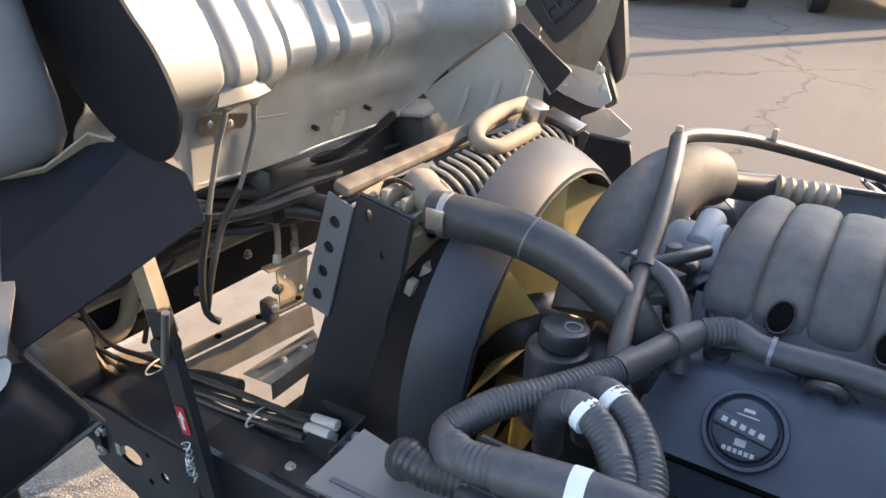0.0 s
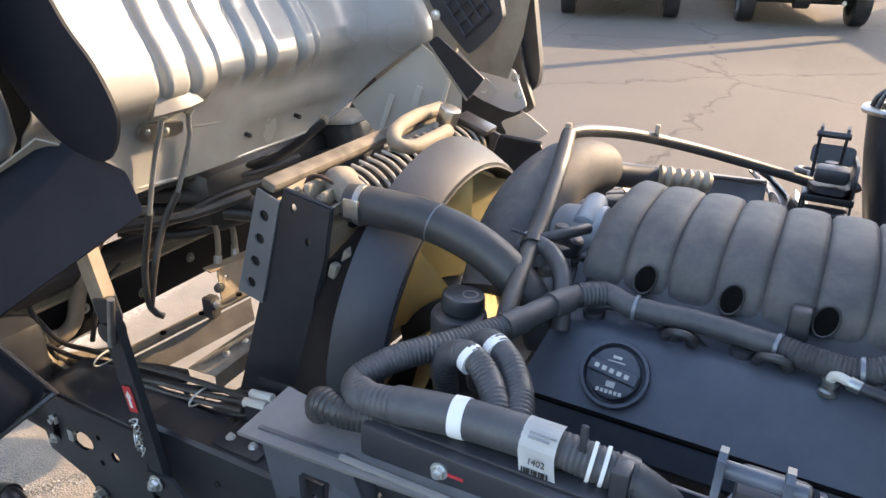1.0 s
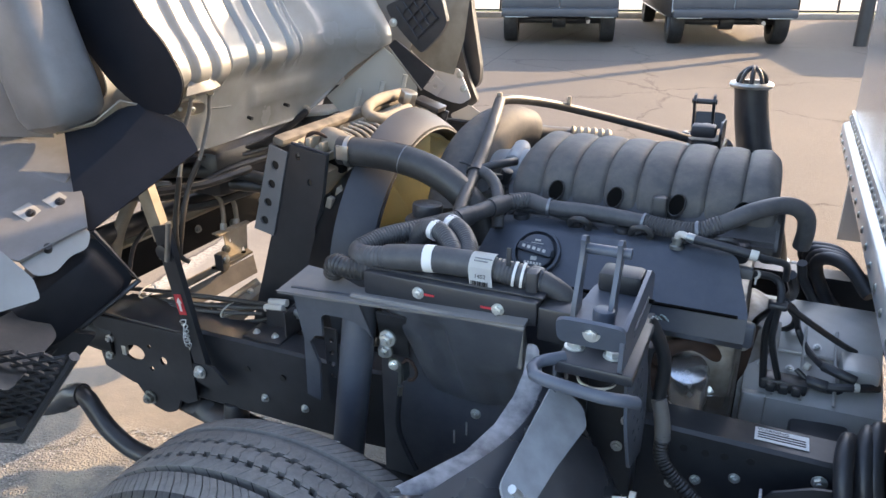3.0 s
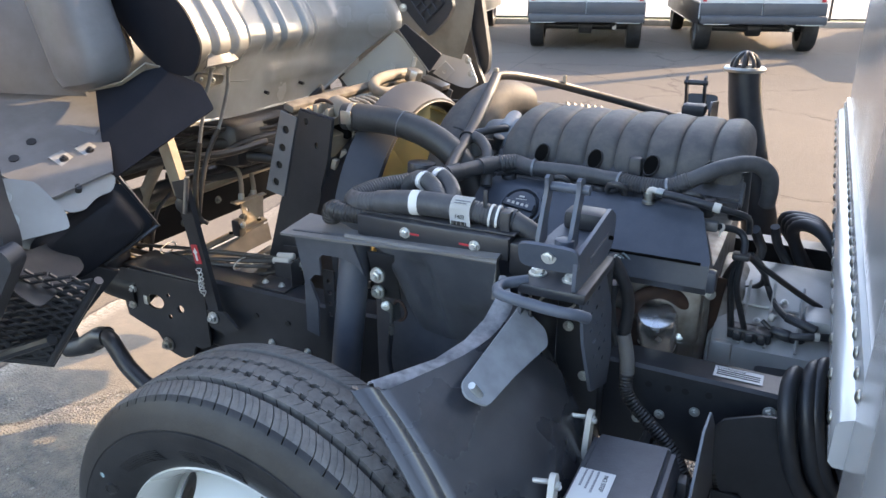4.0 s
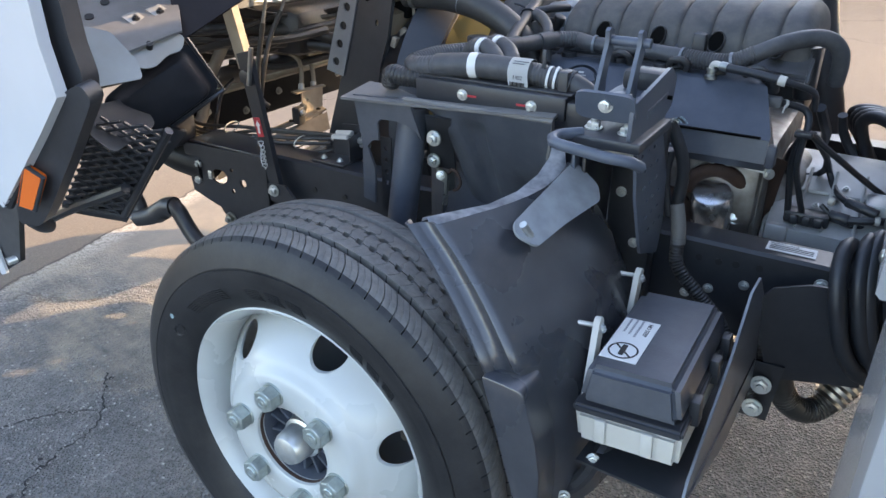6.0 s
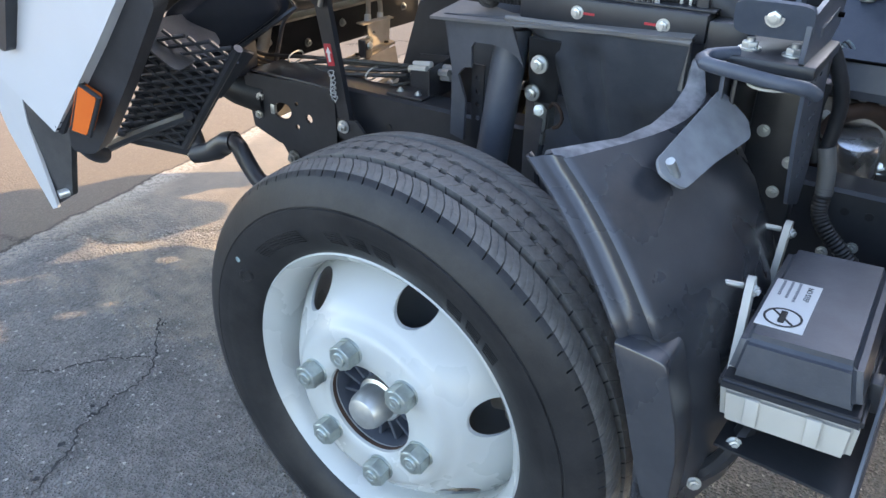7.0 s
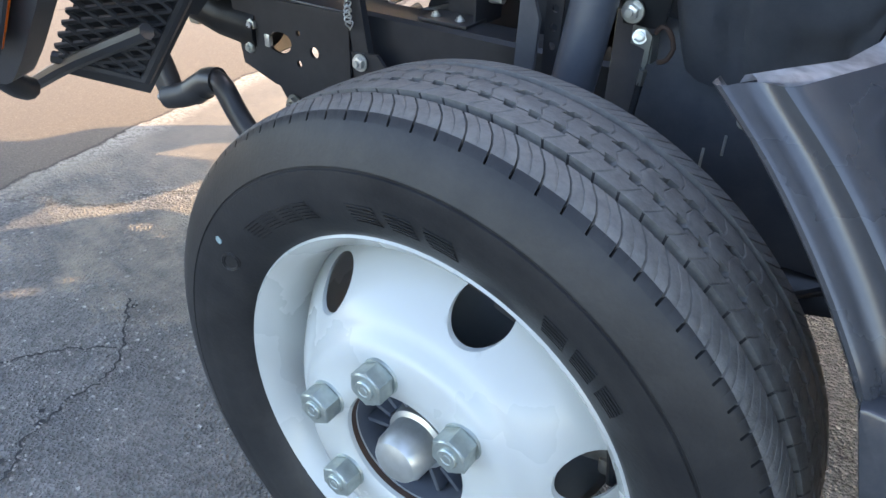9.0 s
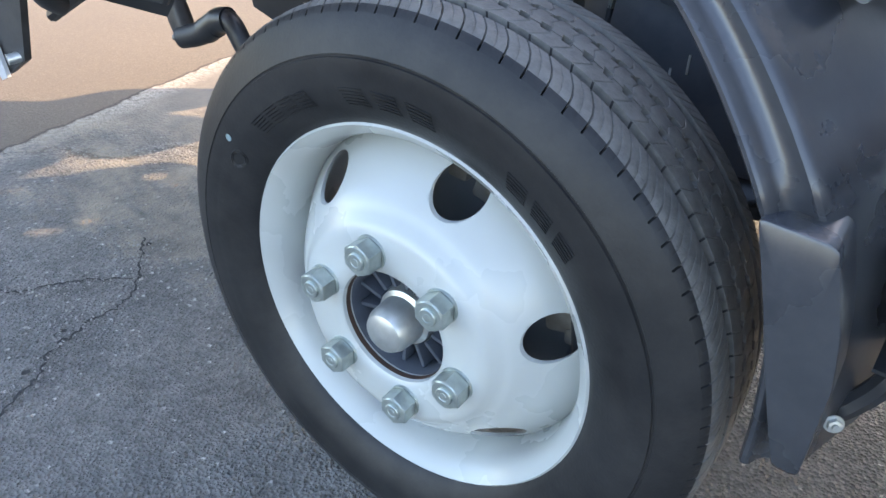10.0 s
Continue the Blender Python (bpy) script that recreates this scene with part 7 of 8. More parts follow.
for k in range(3):
    part("print_bar", cuboid((0.645, 0.618 - 0.007 * k, 0.727), (0.717, 0.621 - 0.007 * k, 0.7275)), INK, wl)
fh = thing("frame_harness", "black harness dropping past the latch into a grey conduit", "wiring harness")
part("upper_run", tube([(0.462, 0.514, 0.952), (0.474, 0.522, 0.925), (0.484, 0.530, 0.898), (0.491, 0.540, 0.862), (0.490, 0.542, 0.820), (0.486, 0.540, 0.775)], 0.0110, seg=12), RUBBER, fh)
part("second_run", tube([(0.468, 0.525, 0.900), (0.462, 0.532, 0.860), (0.466, 0.538, 0.815), (0.480, 0.540, 0.775)], 0.0090, seg=12), RUBBER, fh)
part("sleeve", tube([(0.488, 0.538, 0.800), (0.498, 0.534, 0.765), (0.503, 0.530, 0.729)], 0.0130, seg=12), GREY_PLASTIC, fh, "grey dusty sleeve")
part("conduit", tube([(0.502, 0.531, 0.740), (0.504, 0.527, 0.700), (0.521, 0.520, 0.675), (0.551, 0.518, 0.648), (0.60, 0.515, 0.60), (0.64, 0.51, 0.53), (0.69, 0.52, 0.45)], 0.0130, seg=12, corr=0.0018, pitch=0.006), CONDUIT, fh)
for k, mt in enumerate((WHITE_TAPE, PALE_BLUE, INK, PALE_BLUE)):
    part("wire", tube([(0.464 + 0.003 * k, 0.512 + 0.002 * k, 0.945), (0.468 + 0.004 * k, 0.510, 0.957 + 0.002 * k), (0.476 + 0.005 * k, 0.514, 0.952)], 0.0012, seg=6), mt, fh)
o = part("heater_hose", tube([(0.66, 0.53, 0.60), (0.70, 0.55, 0.53), (0.735, 0.58, 0.44), (0.78, 0.62, 0.41), (0.83, 0.66, 0.46)], 0.024, seg=16, corr=0.0015, pitch=0.008), CONDUIT)
tagged(o, "thick black corrugated hose under the rail", "hose")
o = part("foil_sleeve", tube([(0.80, 0.635, 0.43), (0.84, 0.68, 0.49)], 0.030, seg=14, corr=0.003, pitch=0.014), ALU)
tagged(o, "silver foil heat sleeve on the hose", "sleeve")

# ---- cargo body ----
body = thing("cargo_box", "silver riveted front wall of a cargo box", "truck body")
part("front_wall", cuboid((0.828, -0.12, 0.985), (0.86, 2.20, 3.1), 0.004), BOX_SKIN, body)
part("side_wall", cuboid((0.86, -0.12, 0.89), (4.4, -0.085, 3.1), 0.004), BOX_SKIN, body)
part("far_side_wall", cuboid((0.86, 2.165, 0.89), (4.4, 2.20, 3.1), 0.004), BOX_SKIN, body)
part("rear_wall", cuboid((4.36, -0.08, 0.89), (4.4, 2.16, 3.1), 0.004), BOX_SKIN, body)
part("roof", cuboid((0.828, -0.12, 3.1), (4.4, 2.20, 3.13), 0.004), BOX_SKIN, body)
part("floor", cuboid((0.86, -0.08, 0.89), (4.35, 2.16, 0.93), 0.004), BOX_SKIN, body)
bm = bmesh.new()
rp = [(0.806, 0.884), (0.800, 0.890), (0.800, 0.938), (0.804, 0.944), (0.818, 0.950), (0.820, 0.985), (0.834, 0.985), (0.834, 0.884)]
ra = [[bm.verts.new((x, y, z)) for x, z in rp] for y in (0.17, 2.202)]
for k in range(8):
    bm.faces.new((ra[0][k], ra[0][(k + 1) % 8], ra[1][(k + 1) % 8], ra[1][k]))
bm.faces.new(ra[0]), bm.faces.new(ra[1])
railp = part("base_rail", bm, BOX_SKIN, body, "bright riveted base rail")
rivet = bmesh.new()
add_lathe(rivet, [(0.0, 0.0045), (0.004, 0.004), (0.0075, 0.002), (0.0085, 0.0)], Matrix.Rotation(radians(-90), 4, "Y"), 14)
rivet_mesh = finish(rivet, ZINC_DULL)
for k in range(38):
    for x, z, y0 in ((0.8175, 0.968, 0.19), (0.7995, 0.912, 0.23)):
        if z < 0.93 and k % 2:
            continue
        r = new("rivet", rivet_mesh)
        r.parent, r.location = railp, (x, y0 + 0.0535 * k, z)
part("skirt", cuboid((0.816, -0.12, 0.55), (0.850, 0.165, 1.6), 0.003), BOX_SKIN, body, "plain grey corner panel")
part("side_skirt", cuboid((0.85, -0.118, 0.55), (4.38, -0.085, 0.885), 0.003), BOX_SKIN, body)
part("side_skirt", cuboid((0.85, 2.165, 0.55), (4.38, 2.198, 0.885), 0.003), BOX_SKIN, body)
for x in (1.3, 2.4, 3.5):
    part("floor_beam", cuboid((x, 0.0, 0.73), (x + 0.08, 2.0, 0.888), 0.004), CHASSIS, body)
for y in (0.0, 2 * YC):
    w_ = copy_thing(near_wheel, Matrix.Translation((3.2, y + (0.12 if y == 0 else -0.12), 0.4035)) @ Matrix.Rotation(math.pi if y else 0, 4, "Z"))
    w_.name = "truck_wheel"
    tagged(w_, "black truck tyre on a white rim under the cargo box", group="rear wheels")
part("rear_axle", cyl((3.2, 0.3, 0.4035), (3.2, 1.6, 0.4035), 0.06), CHASSIS, body)

# ---- cab ----
cab = thing("cab", "white truck cab tilted forward over its front end", "truck cab")


PAN = [(-0.668, 1.032), (-0.664, 1.05), (-0.652, 1.10), (-0.638, 1.155), (-0.628, 1.185), (-0.618, 1.205), (-0.608, 1.225), (-0.606, 1.245), (-0.612, 1.268), (-0.630, 1.30), (-0.650, 1.33), (-0.685, 1.40), (-0.72, 1.50), (-0.75, 1.62)]
GROOVES = [0.722, 0.789, 0.853, 0.944, 1.005, 1.10, 1.155]


def smooth(a, b, v):
    v = max(0.0, min(1.0, (v - a) / (b - a)))
    return v * v * (3 - 2 * v)


run = [0.0]
for p, q in zip(PAN, PAN[1:]):
    run.append(run[-1] + math.hypot(q[0] - p[0], q[1] - p[1]))
rows_ = []
for j in range(301):
    y = 0.50 + 0.97 * j / 300
    far_end = smooth(1.22, 1.47, y)
    row = []
    for i in range(61):
        d = 0.20 * far_end + (run[-1] - 0.20 * far_end) * i / 60
        x, z = float(np.interp(d, run, [p[0] for p in PAN])), float(np.interp(d, run, [p[1] for p in PAN]))
        up = smooth(1.185, 1.235, z)
        ys = y
        near = min(abs(ys - q) for q in GROOVES)
        dep = up * 0.018 * smooth(0.005, 0.017, near)
        dep *= 1 - smooth(1.155, 1.18, ys)
        dep += 0.020 * smooth(1.165, 1.21, z) * smooth(0.52, 0.56, ys) * (1 - smooth(0.845, 0.872, ys))
        dep += 0.0025 * math.sin(y * 23 + z * 9) * math.sin(z * 31 + y * 5) * (1 - up)
        dep += 0.006 * smooth(1.09, 1.115, z) * (1 - smooth(1.14, 1.165, z)) * smooth(0.96, 1.0, y) * (1 - smooth(1.34, 1.40, y))
        row.append((x + dep * 0.95 + 0.115 * far_end ** 1.5, y, z - dep * 0.15))
    rows_.append(row)
part("floor_pan", loft(rows_, 0.003), CAB_PAINT, cab, "white ribbed floor pan with dust")
part("hem", tube([(-0.670, 0.50, 1.08), (-0.669, 0.62, 1.055), (-0.670, 0.80, 1.034), (-0.670, 1.10, 1.033), (-0.667, 1.22, 1.037), (-0.640, 1.30, 1.075), (-0.590, 1.38, 1.15), (-0.505, 1.47, 1.225)], 0.006, seg=8), CAB_PAINT, cab)
seam = [(-0.6475, 0.66, 1.118), (-0.642, 0.74, 1.138), (-0.644, 0.81, 1.132), (-0.6465, 0.90, 1.122), (-0.644, 0.96, 1.131), (-0.650, 1.06, 1.104), (-0.6485, 1.16, 1.112)]
part("sealant_seam", tube(seam, 0.0035, seg=6, flat=0.6), CAB_PAINT, cab)
part("cable_tab", loft([[(-0.594, 0.700, 1.176), (-0.592, 0.740, 1.176), (-0.590, 0.775, 1.178), (-0.590, 0.812, 1.182)], [(-0.584, 0.702, 1.184), (-0.578, 0.740, 1.186), (-0.576, 0.775, 1.187), (-0.582, 0.812, 1.190)], [(-0.590, 0.715, 1.205), (-0.582, 0.742, 1.208), (-0.580, 0.768, 1.208), (-0.588, 0.800, 1.206)], [(-0.600, 0.725, 1.225), (-0.594, 0.745, 1.228), (-0.592, 0.765, 1.228), (-0.600, 0.785, 1.225)]], 0.003), CAB_GREY, cab, "pressed cable bracket")
foot = part("tab_foot", plate(flat(rounded([(-0.622, 0.702, 1.168), (-0.628, 0.692, 1.145), (-0.630, 0.715, 1.130), (-0.630, 0.788, 1.130), (-0.622, 0.795, 1.152)], 0.008, 2)), 0.005), ALU, cab, "bright bracket foot")
for p in ((-0.624, 0.715, 1.15), (-0.624, 0.755, 1.143)):
    part("foot_bolt", add_bolt(bmesh.new(), p, (1, 0, 0), 0.006), ZINC, foot)
part("brace", tube([(-0.655, 1.24, 1.045), (-0.69, 1.17, 1.0), (-0.73, 1.12, 0.97), (-0.80, 1.00, 0.955), (-0.84, 0.86, 0.98), (-0.86, 0.70, 1.04)], 0.020, seg=10, flat=0.5), CHASSIS, cab, "black floor brace")
bolts(cab, [(-0.652, 1.238, 1.052)], (1, -0.3, 0.1), 0.010, "floor_bolt", DUSTY_ALU)
for y, z in ((0.98, 1.08), (1.14, 1.085), (1.30, 1.09), (1.22, 1.15), (1.06, 1.16)):
    part("plug", cyl((-0.657, y, z), (-0.640, y, z - 0.004), 0.005, seg=12), INK, cab)
part("inner_wall", plate(flat([(-0.66, 1.36, 1.06), (-0.52, 1.47, 1.215), (-0.42, 1.50, 1.12), (-0.44, 1.54, 0.99), (-0.62, 1.46, 0.95)]), 0.006), BEIGE, cab, "beige inner wall under the floor")
for k in range(3):
    part("wall_rib", tube([(-0.60 + 0.06 * k, 1.40 + 0.035 * k, 1.00), (-0.57 + 0.06 * k, 1.41 + 0.035 * k, 1.09 + 0.02 * k)], 0.008, seg=8, flat=0.5), BEIGE, cab)
part("heater_box", cuboid((-0.77, 1.36, 0.905), (-0.655, 1.50, 1.02), 0.012, rot_y(-8, (-0.6, 1.4, 0.97))), DUSTY_PLASTIC, cab, "dark dusty heater box")
part("box_lid", cuboid((-0.78, 1.35, 1.02), (-0.645, 1.51, 1.034), 0.006, rot_y(-8, (-0.6, 1.4, 0.97))), BEIGE, cab)
part("front_bulkhead", cuboid((-1.14, 0.10, 0.80), (-1.08, 2 * YC - 0.10, 1.3), 0.02), CHASSIS, cab)
part("shell", cuboid((-2.05, 0.0, 0.95), (-1.15, 2 * YC, 2.3), 0.12), DOOR_PAINT, cab, "white cab shell")
part("shell_back", cuboid((-1.2, 0.42, 1.62), (-0.62, 2 * YC - 0.42, 2.2), 0.12), DOOR_PAINT, cab)
part("caution_sticker", plate([(-0.658, 1.03, 1.405), (-0.658, 1.09, 1.405), (-0.668, 1.09, 1.43), (-0.668, 1.03, 1.43)], 0.002), CREAM, cab, "small yellow sticker")


# unseen panel, outlined so that its shadow falls on the pan's apron
part("door_sun_blocker", plate([(-0.46, 1.93, 1.46), (-0.36, 1.93, 1.47), (-0.15, 1.93, 1.50), (0.06, 1.93, 1.62), (0.10, 1.93, 1.75), (0.10, 1.93, 1.97), (-0.04, 1.93, 1.98), (-0.12, 1.93, 2.2), (-0.5, 1.93, 2.3), (-0.9, 1.93, 1.9)], 0.03), DOOR_PAINT, cab, "unseen white panel added to shade the floor pan")


def cab_near_side():
    f = False

    def ty(x, y, z):
        return (x, mirror(y, f), z)

    # rounded arch beam with a recessed panel beside it
    beam = bmesh.new()
    secs = []
    for (x, y, z), r in (((-0.567, 0.376, 1.176), 0.012), ((-0.566, 0.377, 1.181), 0.034), ((-0.567, 0.378, 1.192), 0.053), ((-0.570, 0.38, 1.212), 0.062), ((-0.578, 0.38, 1.25), 0.064), ((-0.600, 0.38, 1.32), 0.064), ((-0.645, 0.38, 1.47), 0.066), ((-0.72, 0.38, 1.70), 0.07)):
        ring = []
        for k in range(28):
            a = 2 * math.pi * k / 28
            ca, sa = math.cos(a), math.sin(a)
            ring.append(beam.verts.new(ty(x + 1.15 * r * math.copysign(abs(ca) ** 0.75, ca), y + 1.0 * r * math.copysign(abs(sa) ** 0.75, sa), z + 0.25 * r * ca)))
        secs.append(ring)
    for a, b in zip(secs, secs[1:]):
        for k in range(28):
            beam.faces.new((a[k], a[(k + 1) % 28], b[(k + 1) % 28], b[k]))
    beam.faces.new(secs[0])
    part("arch_beam", beam, CAB_GREY, cab, "grey primed rounded arch beam")
    rows = []
    for i in range(13):
        u = i / 12
        row = []
        for k in range(9):
            v = k / 8
            b_ = Vector((-0.98, 0.20, 1.19)).lerp(Vector((-0.61, 0.385, 1.160)), u)
            q = b_ + Vector((-0.15, 0.02, 0.45)) * v + Vector((0.35, -0.75, -0.2)) * (0.035 * math.sin(math.pi * u) * (0.3 + smooth(0, 0.25, v)) + 0.02 * smooth(0, 0.2, v))
            row.append(ty(*q))
        rows.append(row)
    part("arch_panel", loft(rows, 0.004), CAB_GREY, cab, "grey primed recessed arch panel")
    inner = flat([(-0.90, 0.21, 1.16), (-0.666, 0.205, 1.095), (-0.60, 0.15, 1.06), (-0.479, 0.150, 1.033), (-0.446, 0.157, 1.026), (-0.42, 0.248, 1.045), (-0.413, 0.263, 1.05), (-0.47, 0.31, 1.085), (-0.56, 0.375, 1.135), (-0.646, 0.449, 1.172), (-0.80, 0.42, 1.19)])
    part("inner_panel", plate([ty(*p) for p in inner], 0.004), CAB_GREY, cab, "grey primed inner panel")
    part("panel_rib", tube([ty(-0.74, 0.25, 1.124), ty(-0.62, 0.30, 1.113), ty(-0.52, 0.325, 1.103)], 0.012, seg=8, flat=0.35), CAB_GREY, cab)
    part("panel_rib", tube([ty(-0.70, 0.215, 1.106), ty(-0.60, 0.25, 1.092), ty(-0.52, 0.272, 1.082)], 0.010, seg=8, flat=0.35), CAB_GREY, cab)
    for p in ((-0.60, 0.24, 1.093), (-0.585, 0.19, 1.073)):
        part("drain_hole", cyl(ty(p[0], p[1], p[2]), ty(p[0] + 0.002, p[1] - 0.002, p[2] + 0.005), 0.009, seg=14), INK, cab)
    for p in ((-0.496, 0.282, 1.077), (-0.514, 0.238, 1.068)):
        q = Vector(ty(*p))
        mm = Matrix.Translation(q) @ Matrix.Rotation(radians(22), 4, "Y") @ Matrix.Rotation(radians(-16 if f else 16), 4, "X")
        part("square_plate", cuboid((-0.021, -0.016, 0.003), (0.021, 0.016, 0.007), 0.001, mm), CAB_PAINT, cab)
        part("panel_bolt", add_bolt(bmesh.new(), mm @ Vector((0.003, 0, 0.007)), mm.to_3x3() @ Vector((0, 0, 1)), 0.006), CHASSIS, cab)
    gus = [(-0.468, 0.160, 1.036), (-0.43, 0.25, 1.054), (-0.412, 0.268, 1.048), (-0.405, 0.250, 1.022), (-0.422, 0.228, 1.014), (-0.420, 0.195, 0.998), (-0.432, 0.168, 1.0)]
    part("gusset", plate([ty(*p) for p in rounded(gus, 0.012, 3)], 0.004, [(ty(-0.442, 0.206, 1.034), 0.006)]), CAB_PAINT, cab, "pale grey pressed gusset")
    part("gusset_hole", cyl(ty(-0.440, 0.204, 1.030), ty(-0.432, 0.200, 1.040), 0.0062, seg=14), INK, cab)
    low = [(-0.439, 0.048, 1.092), (-0.422, 0.072, 1.089), (-0.398, 0.10, 1.079), (-0.361, 0.117, 1.03), (-0.348, 0.112, 1.002), (-0.389, 0.041, 0.995)]
    cp = part("corner_plate", plate([ty(*p) for p in rounded(low, 0.008, 3)], 0.004), CAB_PAINT, cab, "pale grey corner plate with bolts")
    for p in ((-0.401, 0.050, 1.027), (-0.418, 0.056, 1.062)):
        part("plate_bolt", add_bolt(bmesh.new(), ty(*p), (0.75, 0.5 if f else -0.5, 0.45), 0.008), ZINC_DULL, cp)
    # two black rubber flaps
    fl = flat([(-0.556, 0.367, 1.186), (-0.476, 0.465, 1.216), (-0.386, 0.478, 1.198), (-0.365, 0.488, 1.128), (-0.440, 0.284, 1.036), (-0.465, 0.288, 1.052), (-0.51, 0.325, 1.12)])
    part("rubber_flap", plate([ty(*p) for p in rounded(fl, 0.007, 3)], 0.004), SPLASH_BLACK, cab, "black rubber splash flap")
    up = [(-0.70, 0.462, 1.55), (-0.50, 0.462, 1.50), (-0.429, 0.462, 1.368), (-0.388, 0.462, 1.328), (-0.365, 0.462, 1.286), (-0.358, 0.462, 1.262), (-0.372, 0.464, 1.225), (-0.40, 0.466, 1.198), (-0.47, 0.464, 1.212), (-0.500, 0.462, 1.228), (-0.535, 0.462, 1.255), (-0.572, 0.462, 1.300), (-0.625, 0.462, 1.355)]
    part("upper_flap", plate([ty(*p) for p in rounded(up, 0.03, 4)], 0.005), SPLASH_BLACK, cab, "black rubber upper flap")
    part("fold_lip", loft([[ty(-0.562, 0.352, 1.178), ty(-0.512, 0.392, 1.190), ty(-0.488, 0.44, 1.218), ty(-0.462, 0.45, 1.220)], [ty(-0.553, 0.348, 1.183), ty(-0.505, 0.388, 1.197), ty(-0.485, 0.435, 1.229), ty(-0.457, 0.448, 1.222)]], 0.003), DUSTY_ALU, cab, "folded dusty lip")
    part("small_flap", plate([ty(*p) for p in rounded(flat([(-0.455, 0.048, 0.945), (-0.492, 0.195, 0.935), (-0.419, 0.175, 0.895), (-0.350, 0.028, 0.886), (-0.385, 0.018, 0.925)]), 0.018, 3)], 0.003), DUSTY_PLASTIC, cab, "grey rubber flap")
    # moulded tray under the panel
    bm = bmesh.new()
    o_, u_, v_ = Vector((-0.458, 0.23, 0.933)), Vector((0.039, 0.0735, 0.0465)), Vector((-0.013, -0.024, 0.05))
    n_ = u_.cross(v_).normalized()
    n_ = n_ if n_.y < 0 else -n_
    loops = []
    for s_, h_ in ((1.0, -0.004), (1.0, 0.0), (0.90, 0.001), (0.84, 0.006), (0.79, 0.022), (0.72, 0.032), (0.60, 0.036), (0.0, 0.037)):
        lp = []
        for k in range(32):
            a = 2 * math.pi * k / 32
            ca, sa = math.cos(a), math.sin(a)
            lp.append(bm.verts.new(o_ + u_ * 1.06 * s_ * math.copysign(abs(ca) ** 0.3, ca) + v_ * 1.06 * s_ * math.copysign(abs(sa) ** 0.3, sa) + n_ * h_))
        loops.append(lp)
    for a, b in zip(loops, loops[1:]):
        for k in range(32):
            bm.faces.new((a[k], a[(k + 1) % 32], b[(k + 1) % 32], b[k]))
    bmesh.ops.remove_doubles(bm, verts=bm.verts[:], dist=0.0005)
    part("tray", bm, SPLASH_BLACK, cab, "black moulded plastic tray")
    part("tray_edge", tube([o_ + u_ * 1.08 + v_ * 1.08, o_ + u_ * 1.08 - v_ * 1.08, o_ - u_ * 1.08 - v_ * 1.08, o_ - u_ * 1.3 - v_ * 1.1], 0.005, seg=6, raw=True), BLACK_PLASTIC, cab)
    part("panel_below", plate([(-0.52, 0.10, 0.94), (-0.43, 0.25, 0.86), (-0.50, 0.22, 0.78), (-0.56, 0.10, 0.80), (-0.60, 0.06, 0.92)], 0.01), CHASSIS, cab)
    # step trim with lamp and mesh
    tr = [(-0.273, -0.055, 1.036), (-0.258, -0.05, 1.012), (-0.35, -0.05, 0.90), (-0.444, -0.055, 0.79), (-0.481, -0.06, 0.752), (-0.533, -0.065, 0.750), (-0.520, -0.07, 0.79), (-0.440, -0.07, 0.885), (-0.368, -0.065, 0.96), (-0.312, -0.06, 1.018)]
    t = part("step_trim", plate(rounded(tr, 0.014, 3), 0.03), BLACK_PLASTIC, cab, "black plastic step trim")
    lp_ = [(-0.437, -0.083, 0.882), (-0.405, -0.076, 0.866), (-0.446, -0.082, 0.800), (-0.478, -0.090, 0.806)]
    part("marker_lamp", plate(rounded(lp_, 0.006, 2), 0.014), ORANGE, t, "orange side marker lamp")
    part("lamp_frame", tube([Vector(p) + Vector((0.002, 0.004, 0)) for p in lp_ + lp_[:1]], 0.004, seg=6, raw=True), BLACK_PLASTIC, t)
    for k in range(16):
        q = Vector((-0.335, -0.064, 1.005)).lerp(Vector((-0.52, -0.084, 0.80)), k / 15)
        part("tread_tooth", cuboid((q.x - 0.0045, q.y - 0.006, q.z - 0.004), (q.x + 0.0045, q.y + 0.004, q.z + 0.004), 0.001), BLACK_PLASTIC, t)
    part("trim_ledge", tube([(-0.328, -0.055, 1.00), (-0.42, -0.07, 0.905), (-0.525, -0.078, 0.79)], 0.007, seg=6), BLACK_PLASTIC, t)
    part("step_end", tube([(-0.515, -0.05, 0.757), (-0.53, -0.03, 0.735), (-0.545, -0.01, 0.722)], 0.015, seg=10), BLACK_PLASTIC, t)
    a0, b0, c0 = Vector((-0.392, 0.045, 0.944)), Vector((-0.175, -0.005, -0.20)), Vector((0.085, 0.07, -0.03))
    mesh_ = bmesh.new()
    for i in range(-9, 17):
        for d in (1, -1):
            seg_ = [((i + d * 3.2 * k / 24) / 12, k / 24) for k in range(25)]
            seg_ = [q for q in seg_ if 0 <= q[0] <= 1]
            if len(seg_) > 1:
                add_tube(mesh_, [a0 + b0 * u + c0 * v for u, v in (seg_[0], seg_[-1])], 0.0036, seg=6, raw=True)
    part("mesh_guard", mesh_, BLACK_PLASTIC, t, "black diamond mesh")
    part("mesh_rim", tube([a0 + c0, a0 + b0 + c0, a0 + b0], 0.008, seg=8, raw=True), BLACK_PLASTIC, t)
    back = [a0, a0 + b0, a0 + b0 + c0 * 1.1, a0 + c0 * 1.1]
    part("mesh_back", plate([p + Vector((-0.045, 0.02, -0.03)) for p in back], 0.004), CHASSIS, t)
